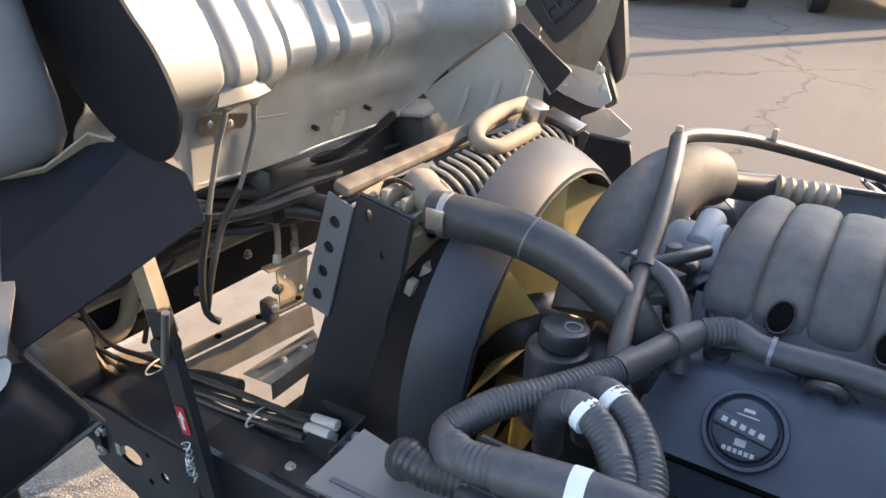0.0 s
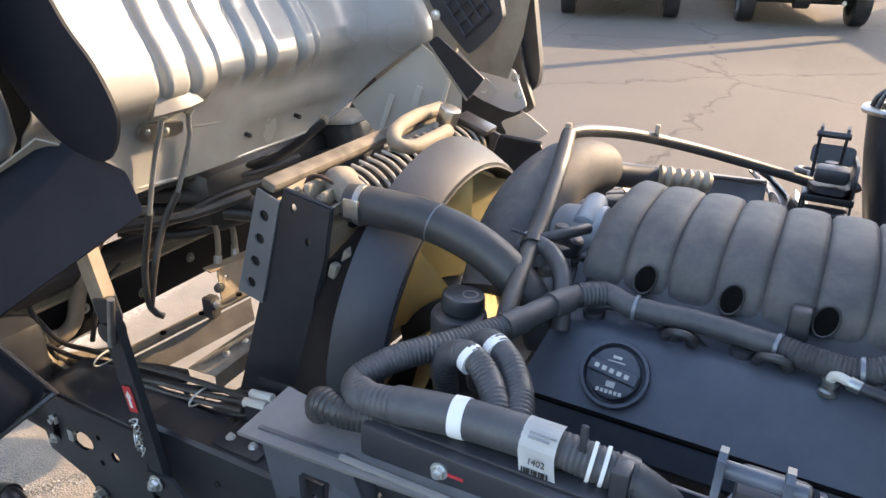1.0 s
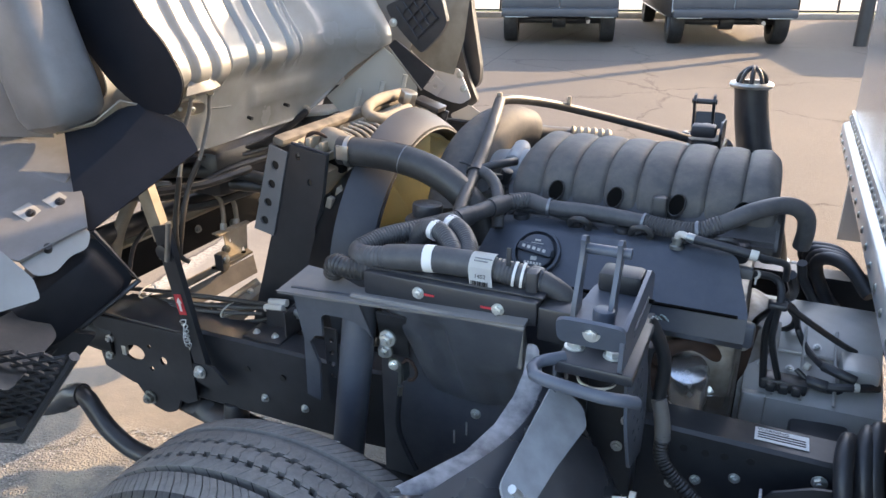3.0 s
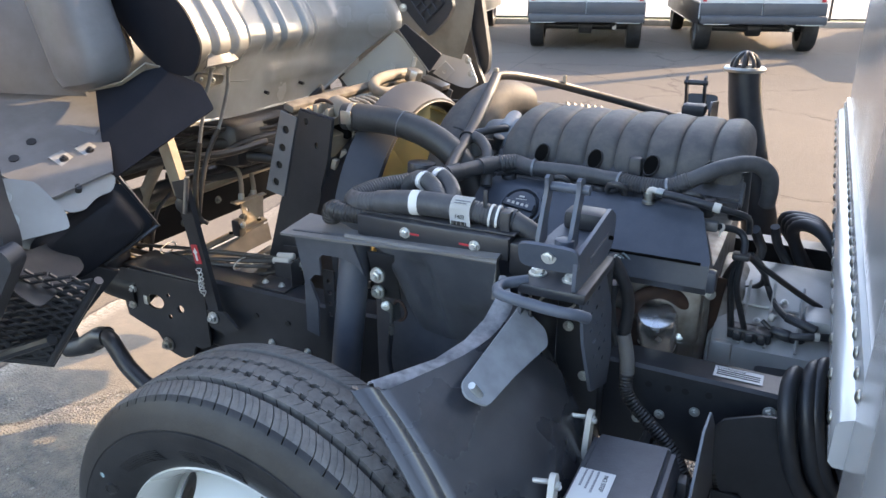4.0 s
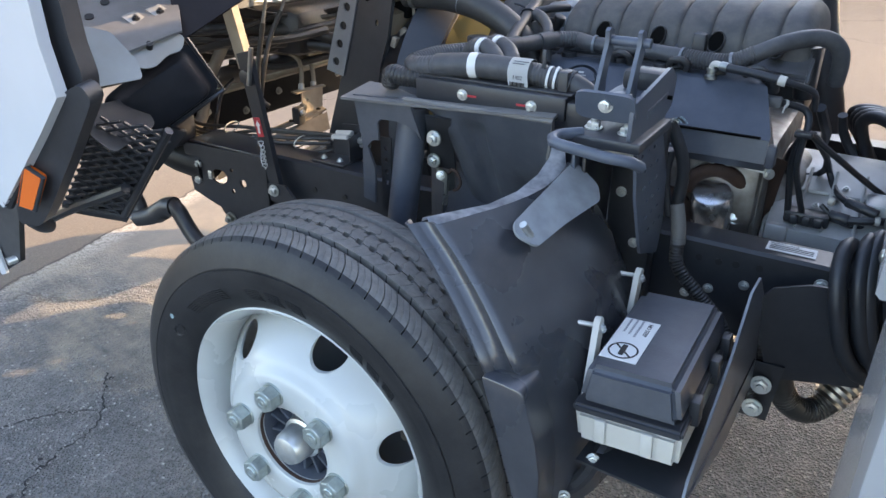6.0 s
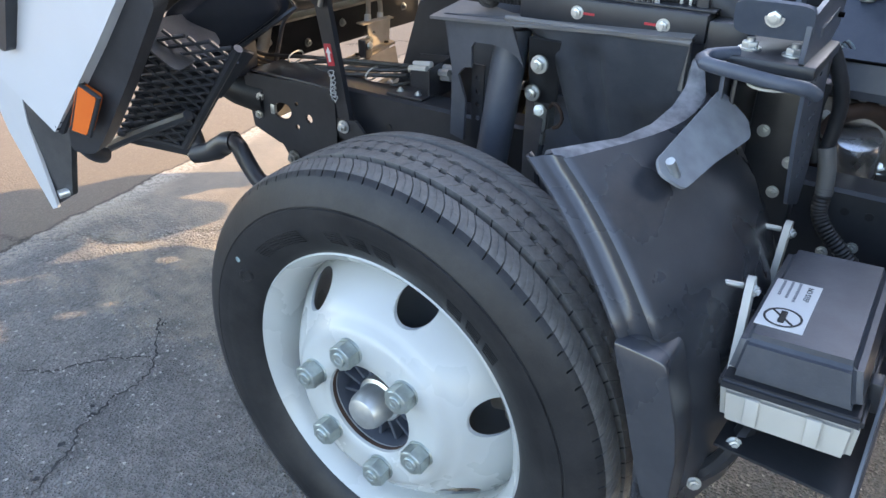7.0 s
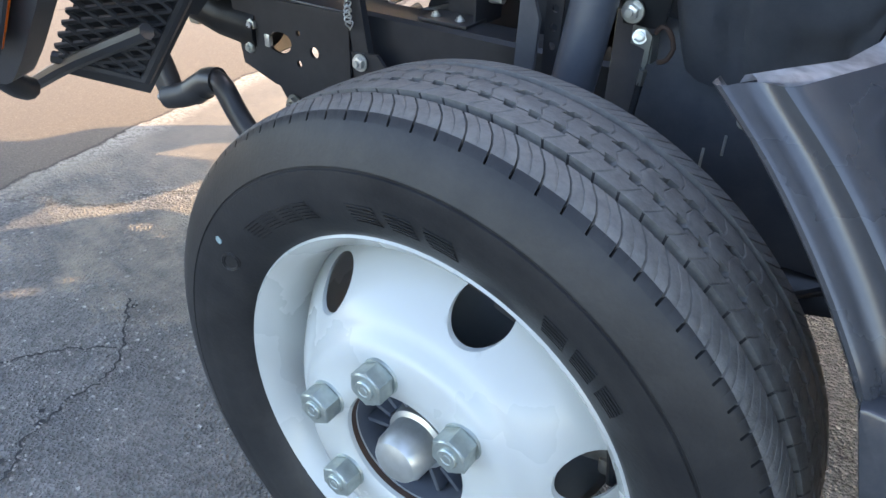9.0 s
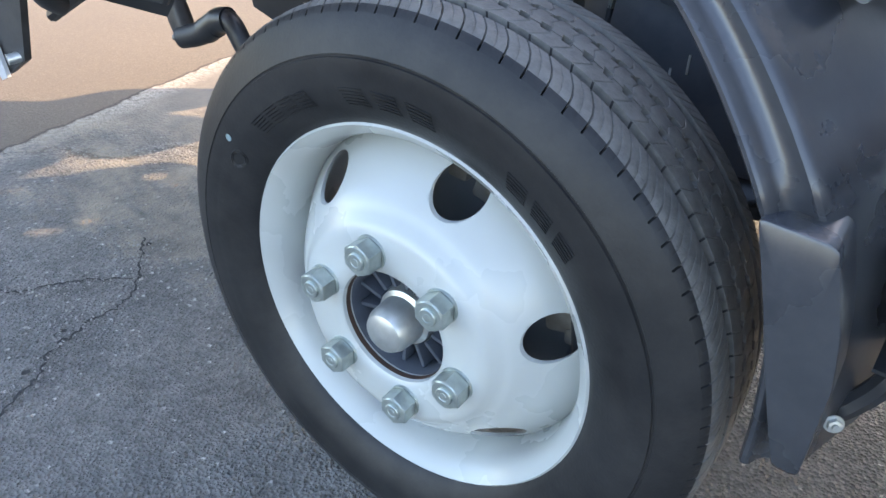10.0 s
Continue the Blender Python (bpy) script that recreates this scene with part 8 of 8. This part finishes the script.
    part("lower_bar", tube([(-0.69, 0.05, 0.668), (-0.55, 0.05, 0.735), (-0.40, 0.07, 0.80)], 0.010, seg=8), BLACK_PLASTIC, t)
    # door skin, seal and fender end
    door = [(-0.33, -0.07, 1.25), (-0.321, -0.07, 1.092), (-0.304, -0.07, 1.015), (-0.37, -0.078, 0.945), (-0.523, -0.09, 0.792), (-0.66, -0.10, 0.87), (-0.80, -0.10, 0.98), (-0.95, -0.10, 1.3), (-0.85, -0.08, 1.6), (-0.45, -0.075, 1.6)]
    part("door_skin", plate(door, 0.02), DOOR_PAINT, cab, "white door skin")
    blk = [(-0.47, -0.04, 1.40), (-0.42, -0.04, 1.40), (-0.325, -0.04, 1.2), (-0.308, -0.04, 1.17), (-0.300, -0.04, 1.09), (-0.287, -0.04, 1.045), (-0.29, -0.04, 1.016), (-0.335, -0.045, 1.016), (-0.345, -0.045, 1.03), (-0.36, -0.045, 1.085), (-0.40, -0.045, 1.25)]
    part("door_seal", plate(rounded(blk, 0.01, 3), 0.03), RUBBER, cab, "black door seal")
    part("pillar_filler", plate([(-0.43, 0.03, 1.13), (-0.35, 0.0, 1.11), (-0.31, 0.0, 1.04), (-0.40, 0.045, 0.99), (-0.45, 0.06, 1.09)], 0.01), CHASSIS, cab)
    mk = [(-0.545, -0.104, 1.09), (-0.515, -0.104, 1.03), (-0.575, -0.106, 0.91), (-0.62, -0.106, 0.93), (-0.64, -0.106, 1.09)]
    k_ = part("side_indicator", plate(rounded(mk, 0.012, 3), 0.018), BLACK_PLASTIC, cab, "black framed side lamp")
    part("lens", plate(rounded([(-0.555, -0.107, 1.075), (-0.538, -0.107, 1.035), (-0.565, -0.107, 1.02), (-0.60, -0.107, 1.07)], 0.008, 3), -0.006), ALU, k_)
    fe = [(-0.80, -0.06, 0.90), (-0.673, -0.055, 0.872), (-0.691, -0.055, 0.758), (-0.672, -0.05, 0.60), (-0.69, -0.05, 0.592), (-0.76, -0.06, 0.73)]
    part("fender_end", plate(fe, 0.006), DOOR_PAINT, cab, "white fender end")
    inn = [(-0.673, -0.053, 0.867), (-0.58, -0.04, 0.771), (-0.636, -0.035, 0.629), (-0.687, -0.047, 0.598), (-0.691, -0.052, 0.758)]
    part("fender_back", plate(inn, 0.012), DUSTY_PLASTIC, cab, "dark inside of the fender end")
    part("fender_stud", cyl((-0.652, -0.052, 0.632), (-0.646, -0.03, 0.634), 0.008), ZINC, cab)


cab_near_side()


def cab_far_side():
    mm = [(-0.49, 1.44, 1.33), (-0.321, 1.44, 1.40), (-0.292, 1.44, 1.289), (-0.315, 1.44, 1.255), (-0.376, 1.44, 1.200), (-0.415, 1.44, 1.235), (-0.44, 1.44, 1.26), (-0.475, 1.44, 1.30)]
    mod = part("black_module", plate(rounded(mm, 0.012, 3), 0.02), BLACK_PLASTIC, cab, "black ribbed plastic module")
    o_, u_, v_ = Vector((-0.385, 1.434, 1.225)), Vector((0.075, 0, 0.068)), Vector((-0.06, 0, 0.075))
    for k in range(4):
        part("module_rib", tube([o_ + u_ * 0.1 + v_ * (0.15 + 0.28 * k), o_ + u_ + v_ * (0.15 + 0.28 * k)], 0.003, seg=6, raw=True), BLACK_PLASTIC, mod)
        part("module_rib", tube([o_ + u_ * (0.12 + 0.27 * k) + v_ * 0.1, o_ + u_ * (0.12 + 0.27 * k) + v_ * 1.3], 0.003, seg=6, raw=True), BLACK_PLASTIC, mod)
    part("module_bolt", add_bolt(bmesh.new(), (-0.46, 1.43, 1.285), (0.2, -1, 0), 0.009), ZINC, mod)
    part("black_bracket", plate(rounded([(-0.491, 1.45, 1.215), (-0.468, 1.45, 1.236), (-0.338, 1.45, 1.148), (-0.381, 1.45, 1.091)], 0.006, 2), 0.006), CHASSIS, cab, "black folded bracket")
    part("bracket_edge", tube([(-0.489, 1.447, 1.214), (-0.381, 1.447, 1.092)], 0.003, seg=6, raw=True), DUSTY_ALU, cab)
    pl = part("far_corner_plate", plate(rounded([(-0.50, 1.75, 1.045), (-0.487, 1.75, 1.083), (-0.432, 1.75, 1.116), (-0.389, 1.75, 1.115), (-0.346, 1.75, 1.02), (-0.38, 1.75, 0.998), (-0.416, 1.75, 1.001), (-0.48, 1.75, 1.02)], 0.01, 2), 0.005), DOOR_PAINT, cab, "white corner plate with bolts")
    for x, z in ((-0.385, 1.095), (-0.372, 1.05)):
        part("plate_bolt", add_bolt(bmesh.new(), (x, 1.748, z), (0.2, -1, 0.2), 0.009), ZINC_DULL, pl)
    part("gusset", plate([(-0.50, 1.70, 1.05), (-0.45, 1.70, 1.09), (-0.43, 1.73, 1.06), (-0.46, 1.72, 1.02)], 0.004, [((-0.46, 1.71, 1.055), 0.008)]), DOOR_PAINT, cab)
    part("pillar_panel", loft([[(-0.47, 1.55, 1.20), (-0.43, 1.60, 1.135), (-0.37, 1.66, 1.11)], [(-0.42, 1.57, 1.28), (-0.37, 1.61, 1.26), (-0.335, 1.66, 1.22)], [(-0.40, 1.58, 1.45), (-0.34, 1.62, 1.45), (-0.31, 1.68, 1.45)]], 0.004), DUSTY_ALU, cab, "dusty brown pillar panel")
    part("pillar_edge", plate(rounded([(-0.516, 1.90, 1.138), (-0.50, 1.90, 1.45), (-0.465, 1.90, 1.45), (-0.452, 1.90, 1.19), (-0.438, 1.90, 1.133), (-0.416, 1.90, 1.059), (-0.381, 1.90, 0.98), (-0.412, 1.90, 0.958), (-0.455, 1.90, 1.03)], 0.01, 2), 0.02), CHASSIS, cab, "black pillar edge")
    part("door_seal", plate(rounded([(-0.51, 1.97, 1.45), (-0.44, 1.97, 1.45), (-0.424, 1.97, 1.295), (-0.404, 1.97, 1.183), (-0.388, 1.97, 1.092), (-0.393, 1.97, 1.037), (-0.431, 1.97, 1.003), (-0.462, 1.97, 1.121), (-0.488, 1.97, 1.291)], 0.014, 3), -0.03), RUBBER, cab, "black door seal")
    part("small_flap", plate(rounded([(-0.468, 1.85, 0.938), (-0.391, 1.85, 0.977), (-0.313, 1.85, 0.927), (-0.343, 1.85, 0.903), (-0.433, 1.85, 0.887)], 0.012, 3), 0.003), BEIGE, cab, "pale rubber flap")
    part("far_shell", plate([(-0.75, 1.62, 1.05), (-0.50, 1.62, 1.10), (-0.47, 1.60, 1.45), (-0.75, 1.60, 1.5)], 0.01), CAB_PAINT, cab)


cab_far_side()
# added unseen panel that shades the ground; its two holes pass sun spots
liner = thing("far_sun_mask", "unseen black panel added to break the sunlight ahead of the far front wheel", "wheel liner")
part("panel", plate(rounded([(-0.66, 1.55, 0.70), (-0.62, 1.55, 0.99), (-0.22, 1.55, 0.985), (-0.20, 1.55, 0.86), (-0.30, 1.55, 0.74), (-0.42, 1.55, 0.70)], 0.02, 3), 0.005, [((-0.335, 1.55, 0.905), 0.022), ((-0.355, 1.55, 0.84), 0.013)]), BLACK_PLASTIC, liner)
part("lip", tube([(-0.62, 1.546, 0.99), (-0.42, 1.546, 0.99), (-0.22, 1.546, 0.985)], 0.006, seg=8), DUSTY_PLASTIC, liner)
# unseen far trim, its outline cut to shape the shade on the ground
far_shade_outline = [(-0.50, 2.03, 1.02), (-0.47, 2.03, 0.94), (-0.56, 2.03, 0.80), (-0.70, 2.03, 0.745), (-0.80, 2.03, 0.785), (-0.85, 2.03, 0.815), (-0.868, 2.03, 0.735), (-0.90, 2.03, 0.69), (-0.86, 2.03, 0.645), (-0.90, 2.03, 0.585), (-1.02, 2.03, 0.583), (-1.15, 2.03, 0.729), (-1.175, 2.03, 0.80), (-1.115, 2.03, 0.925), (-1.19, 2.03, 1.0), (-1.15, 2.03, 1.06)]
part("step_trim", plate(rounded(far_shade_outline, 0.02, 3), 0.03), BLACK_PLASTIC, cab, "black plastic step trim")
# unseen far door panel, added to carry that ground shade further
part("far_door", plate(rounded([(-0.53, 1.985, 1.03), (-1.20, 1.985, 0.97), (-1.25, 1.985, 1.75), (-0.56, 1.985, 1.75)], 0.03, 4), 0.03), DOOR_PAINT, cab, "white door skin")

# black cross beam, wiring and brackets under the tilted cab
beam = thing("front_cross_beam", "black steel cross beam under the tilted cab with a dusty top edge", "cross beam")
part("beam", cuboid((-1.0, 0.50, 0.648), (-0.93, 1.42, 0.75), 0.008), BEAM_BLACK, beam)
part("top_edge", cuboid((-1.0, 0.50, 0.751), (-0.92, 1.42, 0.758), 0.001), DUSTY_ALU, beam, "dusty tan top flange")
for k in range(6):
    part("beam_bolt", add_bolt(bmesh.new(), (-0.93, 0.58 + 0.15 * k, 0.68 + 0.03 * (k % 2)), (1, 0, 0), 0.009), ZINC_DULL, beam)
o = thing("support_bar", "dusty tan flat steel support bar with holes", "bar")
part("bar", plate(flat([(-0.860, 0.670, 0.588), (-0.682, 0.974, 0.690), (-0.662, 0.960, 0.645), (-0.835, 0.655, 0.542)]), 0.010), DUSTY_PIPE, o)
part("bar_top", plate(flat([(-0.862, 0.672, 0.592), (-0.684, 0.976, 0.694), (-0.712, 0.99, 0.694), (-0.890, 0.687, 0.592)]), 0.006), DUSTY_ALU, o)
for k in range(3):
    p = Vector((-0.692, 0.955, 0.6935)).lerp(Vector((-0.78, 0.805, 0.643)), k / 2)
    part("hole", cyl(p + Vector((-0.012, 0.006, 0.004)), p + Vector((-0.012, 0.006, 0.0075)), 0.007, seg=12), VOID, o)
part("cable_clamp", cuboid((-0.745, 0.885, 0.664), (-0.715, 0.915, 0.715), 0.006), DUSTY_PLASTIC, o)
part("clamp_bolt", add_bolt(bmesh.new(), (-0.715, 0.90, 0.70), (1, -0.6, 0.3), 0.008), ZINC, o)
o = thing("dusty_bracket", "dusty tan folded sheet bracket ahead of the radiator", "bracket")
part("sheet", plate(flat([(-0.765, 0.840, 0.550), (-0.690, 0.985, 0.612), (-0.640, 0.960, 0.600), (-0.690, 0.850, 0.545)]), 0.005), RIB_DUST, o)
part("upright", plate(flat([(-0.690, 0.850, 0.545), (-0.640, 0.960, 0.600), (-0.640, 0.960, 0.560), (-0.690, 0.850, 0.505)]), 0.005), DUSTY_ALU, o)
part("rib", tube([(-0.74, 0.862, 0.560), (-0.668, 0.968, 0.610)], 0.006, seg=8), RIB_DUST, o)
bolts(o, [(-0.70, 0.90, 0.575), (-0.678, 0.94, 0.592)], (0.3, -0.3, 0.9), 0.007)
o = thing("cab_mount", "dusty tan cast cab mount beside the fuel pipe", "bracket")
part("sheet", plate(flat([(-0.96, 0.58, 0.655), (-0.82, 0.70, 0.665), (-0.77, 0.66, 0.650), (-0.90, 0.54, 0.640)]), 0.006, [((-0.86, 0.63, 0.655), 0.010)]), DUSTY_ALU, o)
part("lip", plate([(-0.82, 0.70, 0.665), (-0.77, 0.66, 0.65), (-0.77, 0.66, 0.60), (-0.82, 0.70, 0.62)], 0.005), DUSTY_PIPE, o)
part("post", cuboid((-0.99, 0.56, 0.60), (-0.955, 0.60, 0.80), 0.008), DUSTY_ALU, o)
o = part("dark_duct", cuboid((-0.90, 0.94, 0.85), (-0.74, 1.46, 0.985), 0.03), BLACK_PLASTIC)
tagged(o, "black plastic air duct under the cab floor", "air duct")
o = thing("pedal_bracket", "dusty metal lever bracket with bolts under the cab floor", "bracket")
part("plate", plate([(-0.93, 0.90, 0.86), (-0.86, 0.99, 0.87), (-0.86, 1.0, 0.93), (-0.90, 0.93, 0.95)], 0.006), ALU, o)
part("lever", tube([(-0.90, 0.86, 0.90), (-0.86, 0.93, 0.885), (-0.82, 1.0, 0.90)], 0.012, seg=10), ALU, o)
for p in ((-0.885, 0.93, 0.885), (-0.865, 0.97, 0.90), (-0.88, 0.95, 0.93)):
    part("bolt", add_bolt(bmesh.new(), p, (1, -0.7, 0.2), 0.010), ZINC, o)
R_ = random.Random(5)
for k in range(9):
    y0 = 0.62 + 0.09 * k
    z0 = 0.82 + 0.12 * R_.random()
    pts = [(-0.98, y0 - 0.1, z0), (-0.88, y0, z0 - 0.03 + 0.05 * R_.random()), (-0.80, y0 + 0.12, z0 - 0.02 + 0.06 * R_.random()), (-0.74, y0 + 0.26, z0 + 0.02), (-0.70, y0 + 0.4, z0 + 0.03)]
    o = part("floor_harness", tube(pts, 0.006 + 0.006 * R_.random(), seg=8), (CONDUIT, HOSE, DUSTY_PLASTIC)[k % 3])
    tagged(o, "black wiring and pipe run under the cab floor", "wiring", "floor harnesses")

# ---- parking lot beyond ----
def van(at, yaw, label):
    r = thing("cargo_van", label, "van", group="parked vans")
    w = 0.99
    bm = bmesh.new()
    side = [(0.0, 0.50), (0.0, 1.3), (0.04, 2.62), (0.16, 2.80), (3.9, 2.82), (4.5, 2.50), (5.2, 1.45), (5.9, 1.22), (6.05, 0.95), (6.05, 0.5), (5.0, 0.42), (1.0, 0.42)]
    ra = [[bm.verts.new((x, y, z)) for y, z in side] for x in (-w, w)]
    for k in range(len(side)):
        bm.faces.new((ra[0][k], ra[0][(k + 1) % len(side)], ra[1][(k + 1) % len(side)], ra[1][k]))
    bm.faces.new(ra[0]), bm.faces.new(ra[1])
    bmesh.ops.bevel(bm, geom=bm.edges[:], offset=0.05, segments=3, affect="EDGES")
    part("body", bm, DOOR_PAINT, r, "white painted body")
    for sx in (-1, 1):
        d = part("rear_door", cuboid((0.006 if sx > 0 else -0.84, -0.022, 0.62), (0.84 if sx > 0 else -0.006, 0.0, 2.40), 0.012), DOOR_PAINT, r, "white rear door")
        part("lower_panel", cuboid((0.008 if sx > 0 else -0.985, -0.036, 0.60), (0.985 if sx > 0 else -0.008, -0.020, 0.80), 0.008), VAN_GREY, d, "dark grey lower cladding")
        part("reflector", cuboid((sx * 0.92 - 0.03, -0.03, 0.82), (sx * 0.92 + 0.03, 0.0, 0.90), 0.006), RED, r, "red reflector")
        part("tail_lamp", cuboid((sx * 0.93 - 0.05, -0.02, 1.15), (sx * 0.93 + 0.05, 0.03, 1.75), 0.012), RED, r, "red tail lamp")
        part("bumper_end", cuboid((sx * 0.72 - 0.20, -0.17, 0.46), (sx * 0.72 + 0.20, -0.10, 0.476), 0.004), ZINC_DULL, r)
        for y in (0.55, 4.9):
            m_ = Matrix.Translation((sx * (w - 0.14), y, 0.37)) @ Matrix.Rotation(radians(90), 4, "Y")
            part("tyre", lathe([(0.22, -0.12), (0.30, -0.13), (0.35, -0.12), (0.37, -0.09), (0.373, 0), (0.37, 0.09), (0.35, 0.12), (0.30, 0.13), (0.22, 0.12)], m_, 40, True), TYRE_RUBBER, r)
            part("rim", lathe([(0.0, 0.05 * sx), (0.18, 0.06 * sx), (0.225, 0.11 * sx), (0.225, -0.1 * sx)], m_, 32), STEEL_GREY, r)
    part("bumper", cuboid((-w + 0.01, -0.18, 0.47), (w - 0.01, 0.02, 0.61), 0.03), VAN_GREY, r, "dark grey rear bumper")
    part("side_cladding", cuboid((-w - 0.012, 0.05, 0.45), (-w + 0.01, 5.9, 0.80), 0.01), CAR_GREY, r)
    part("side_cladding", cuboid((w - 0.01, 0.05, 0.45), (w + 0.012, 5.9, 0.80), 0.01), CAR_GREY, r)
    part("axle", cyl((-0.8, 0.55, 0.37), (0.8, 0.55, 0.37), 0.06), CHASSIS, r)
    part("differential", cyl((-0.12, 0.55, 0.37), (0.12, 0.55, 0.37), 0.14, bevel=0.03), CHASSIS, r)
    part("spare_wheel", cyl((0.0, 1.6, 0.36), (0.0, 1.6, 0.50), 0.33, bevel=0.04, seg=32), TYRE_RUBBER, r)
    part("tail_pipe", cyl((0.5, 0.0, 0.38), (0.5, 0.6, 0.40), 0.035), ALU, r)
    r.matrix_world = Matrix.Translation(at) @ Matrix.Rotation(radians(yaw), 4, "Z")
    return r


van((-3.05, 12.25, 0), 15.5, "white cargo van with dark lower cladding, its tail towards the lane")
van((-0.28, 12.95, 0), 15.5, "white cargo van with dark lower cladding beside another")
van((-6.2, 11.5, 0), 15.5, "white cargo van at the end of the parked row")
# this van is never in view; it is added for its shadow
van((4.65, 14.3, 0), 15.5, "unseen white cargo van added past the light pole to shade the lot")
fence = thing("metal_fence", "black metal fence beyond the parked trucks", "fence")
FD = Vector((math.cos(radians(15.5)), math.sin(radians(15.5)), 0))
for k in range(-14, 12):
    p = Vector((-1.0, 19.3, 0)) + FD * 0.9 * k
    part("post", cyl(p, p + Vector((0, 0, 1.7)), 0.03, seg=8), CHASSIS, fence)
for z in (0.15, 1.55):
    part("fence_rail", tube([Vector((-1.0, 19.3, z)) - FD * 13, Vector((-1.0, 19.3, z)) + FD * 10], 0.02, seg=6, raw=True), CHASSIS, fence)
mm = Matrix.Translation((-1.0, 18.9, 0)) @ Matrix.Rotation(radians(15.5), 4, "Z")
tagged(part("kerb", cuboid((-30, -0.15, -0.05), (30, 0.0, 0.13), 0.02, mm), CONCRETE), "pale concrete kerb along the lot's edge", "kerb", kind="structure")
tagged(part("grass", cuboid((-30, 0.0, -0.05), (30, 1.4, 0.11), 0.02, mm), GRASS_M), "dry sunlit grass verge behind the fence", "grass", kind="structure")
tagged(part("pavement", cuboid((-60, 1.4, -0.05), (60, 14.0, 0.105), 0.02, mm), CONCRETE), "pale concrete pavement beyond the verge", "pavement", kind="structure")
lp = thing("light_pole", "dark grey steel light pole on the lot", "light pole")
part("pole", cyl((1.73, 13.9, 0), (1.73, 13.9, 6.0), 0.11, seg=20), CAR_GREY, lp)
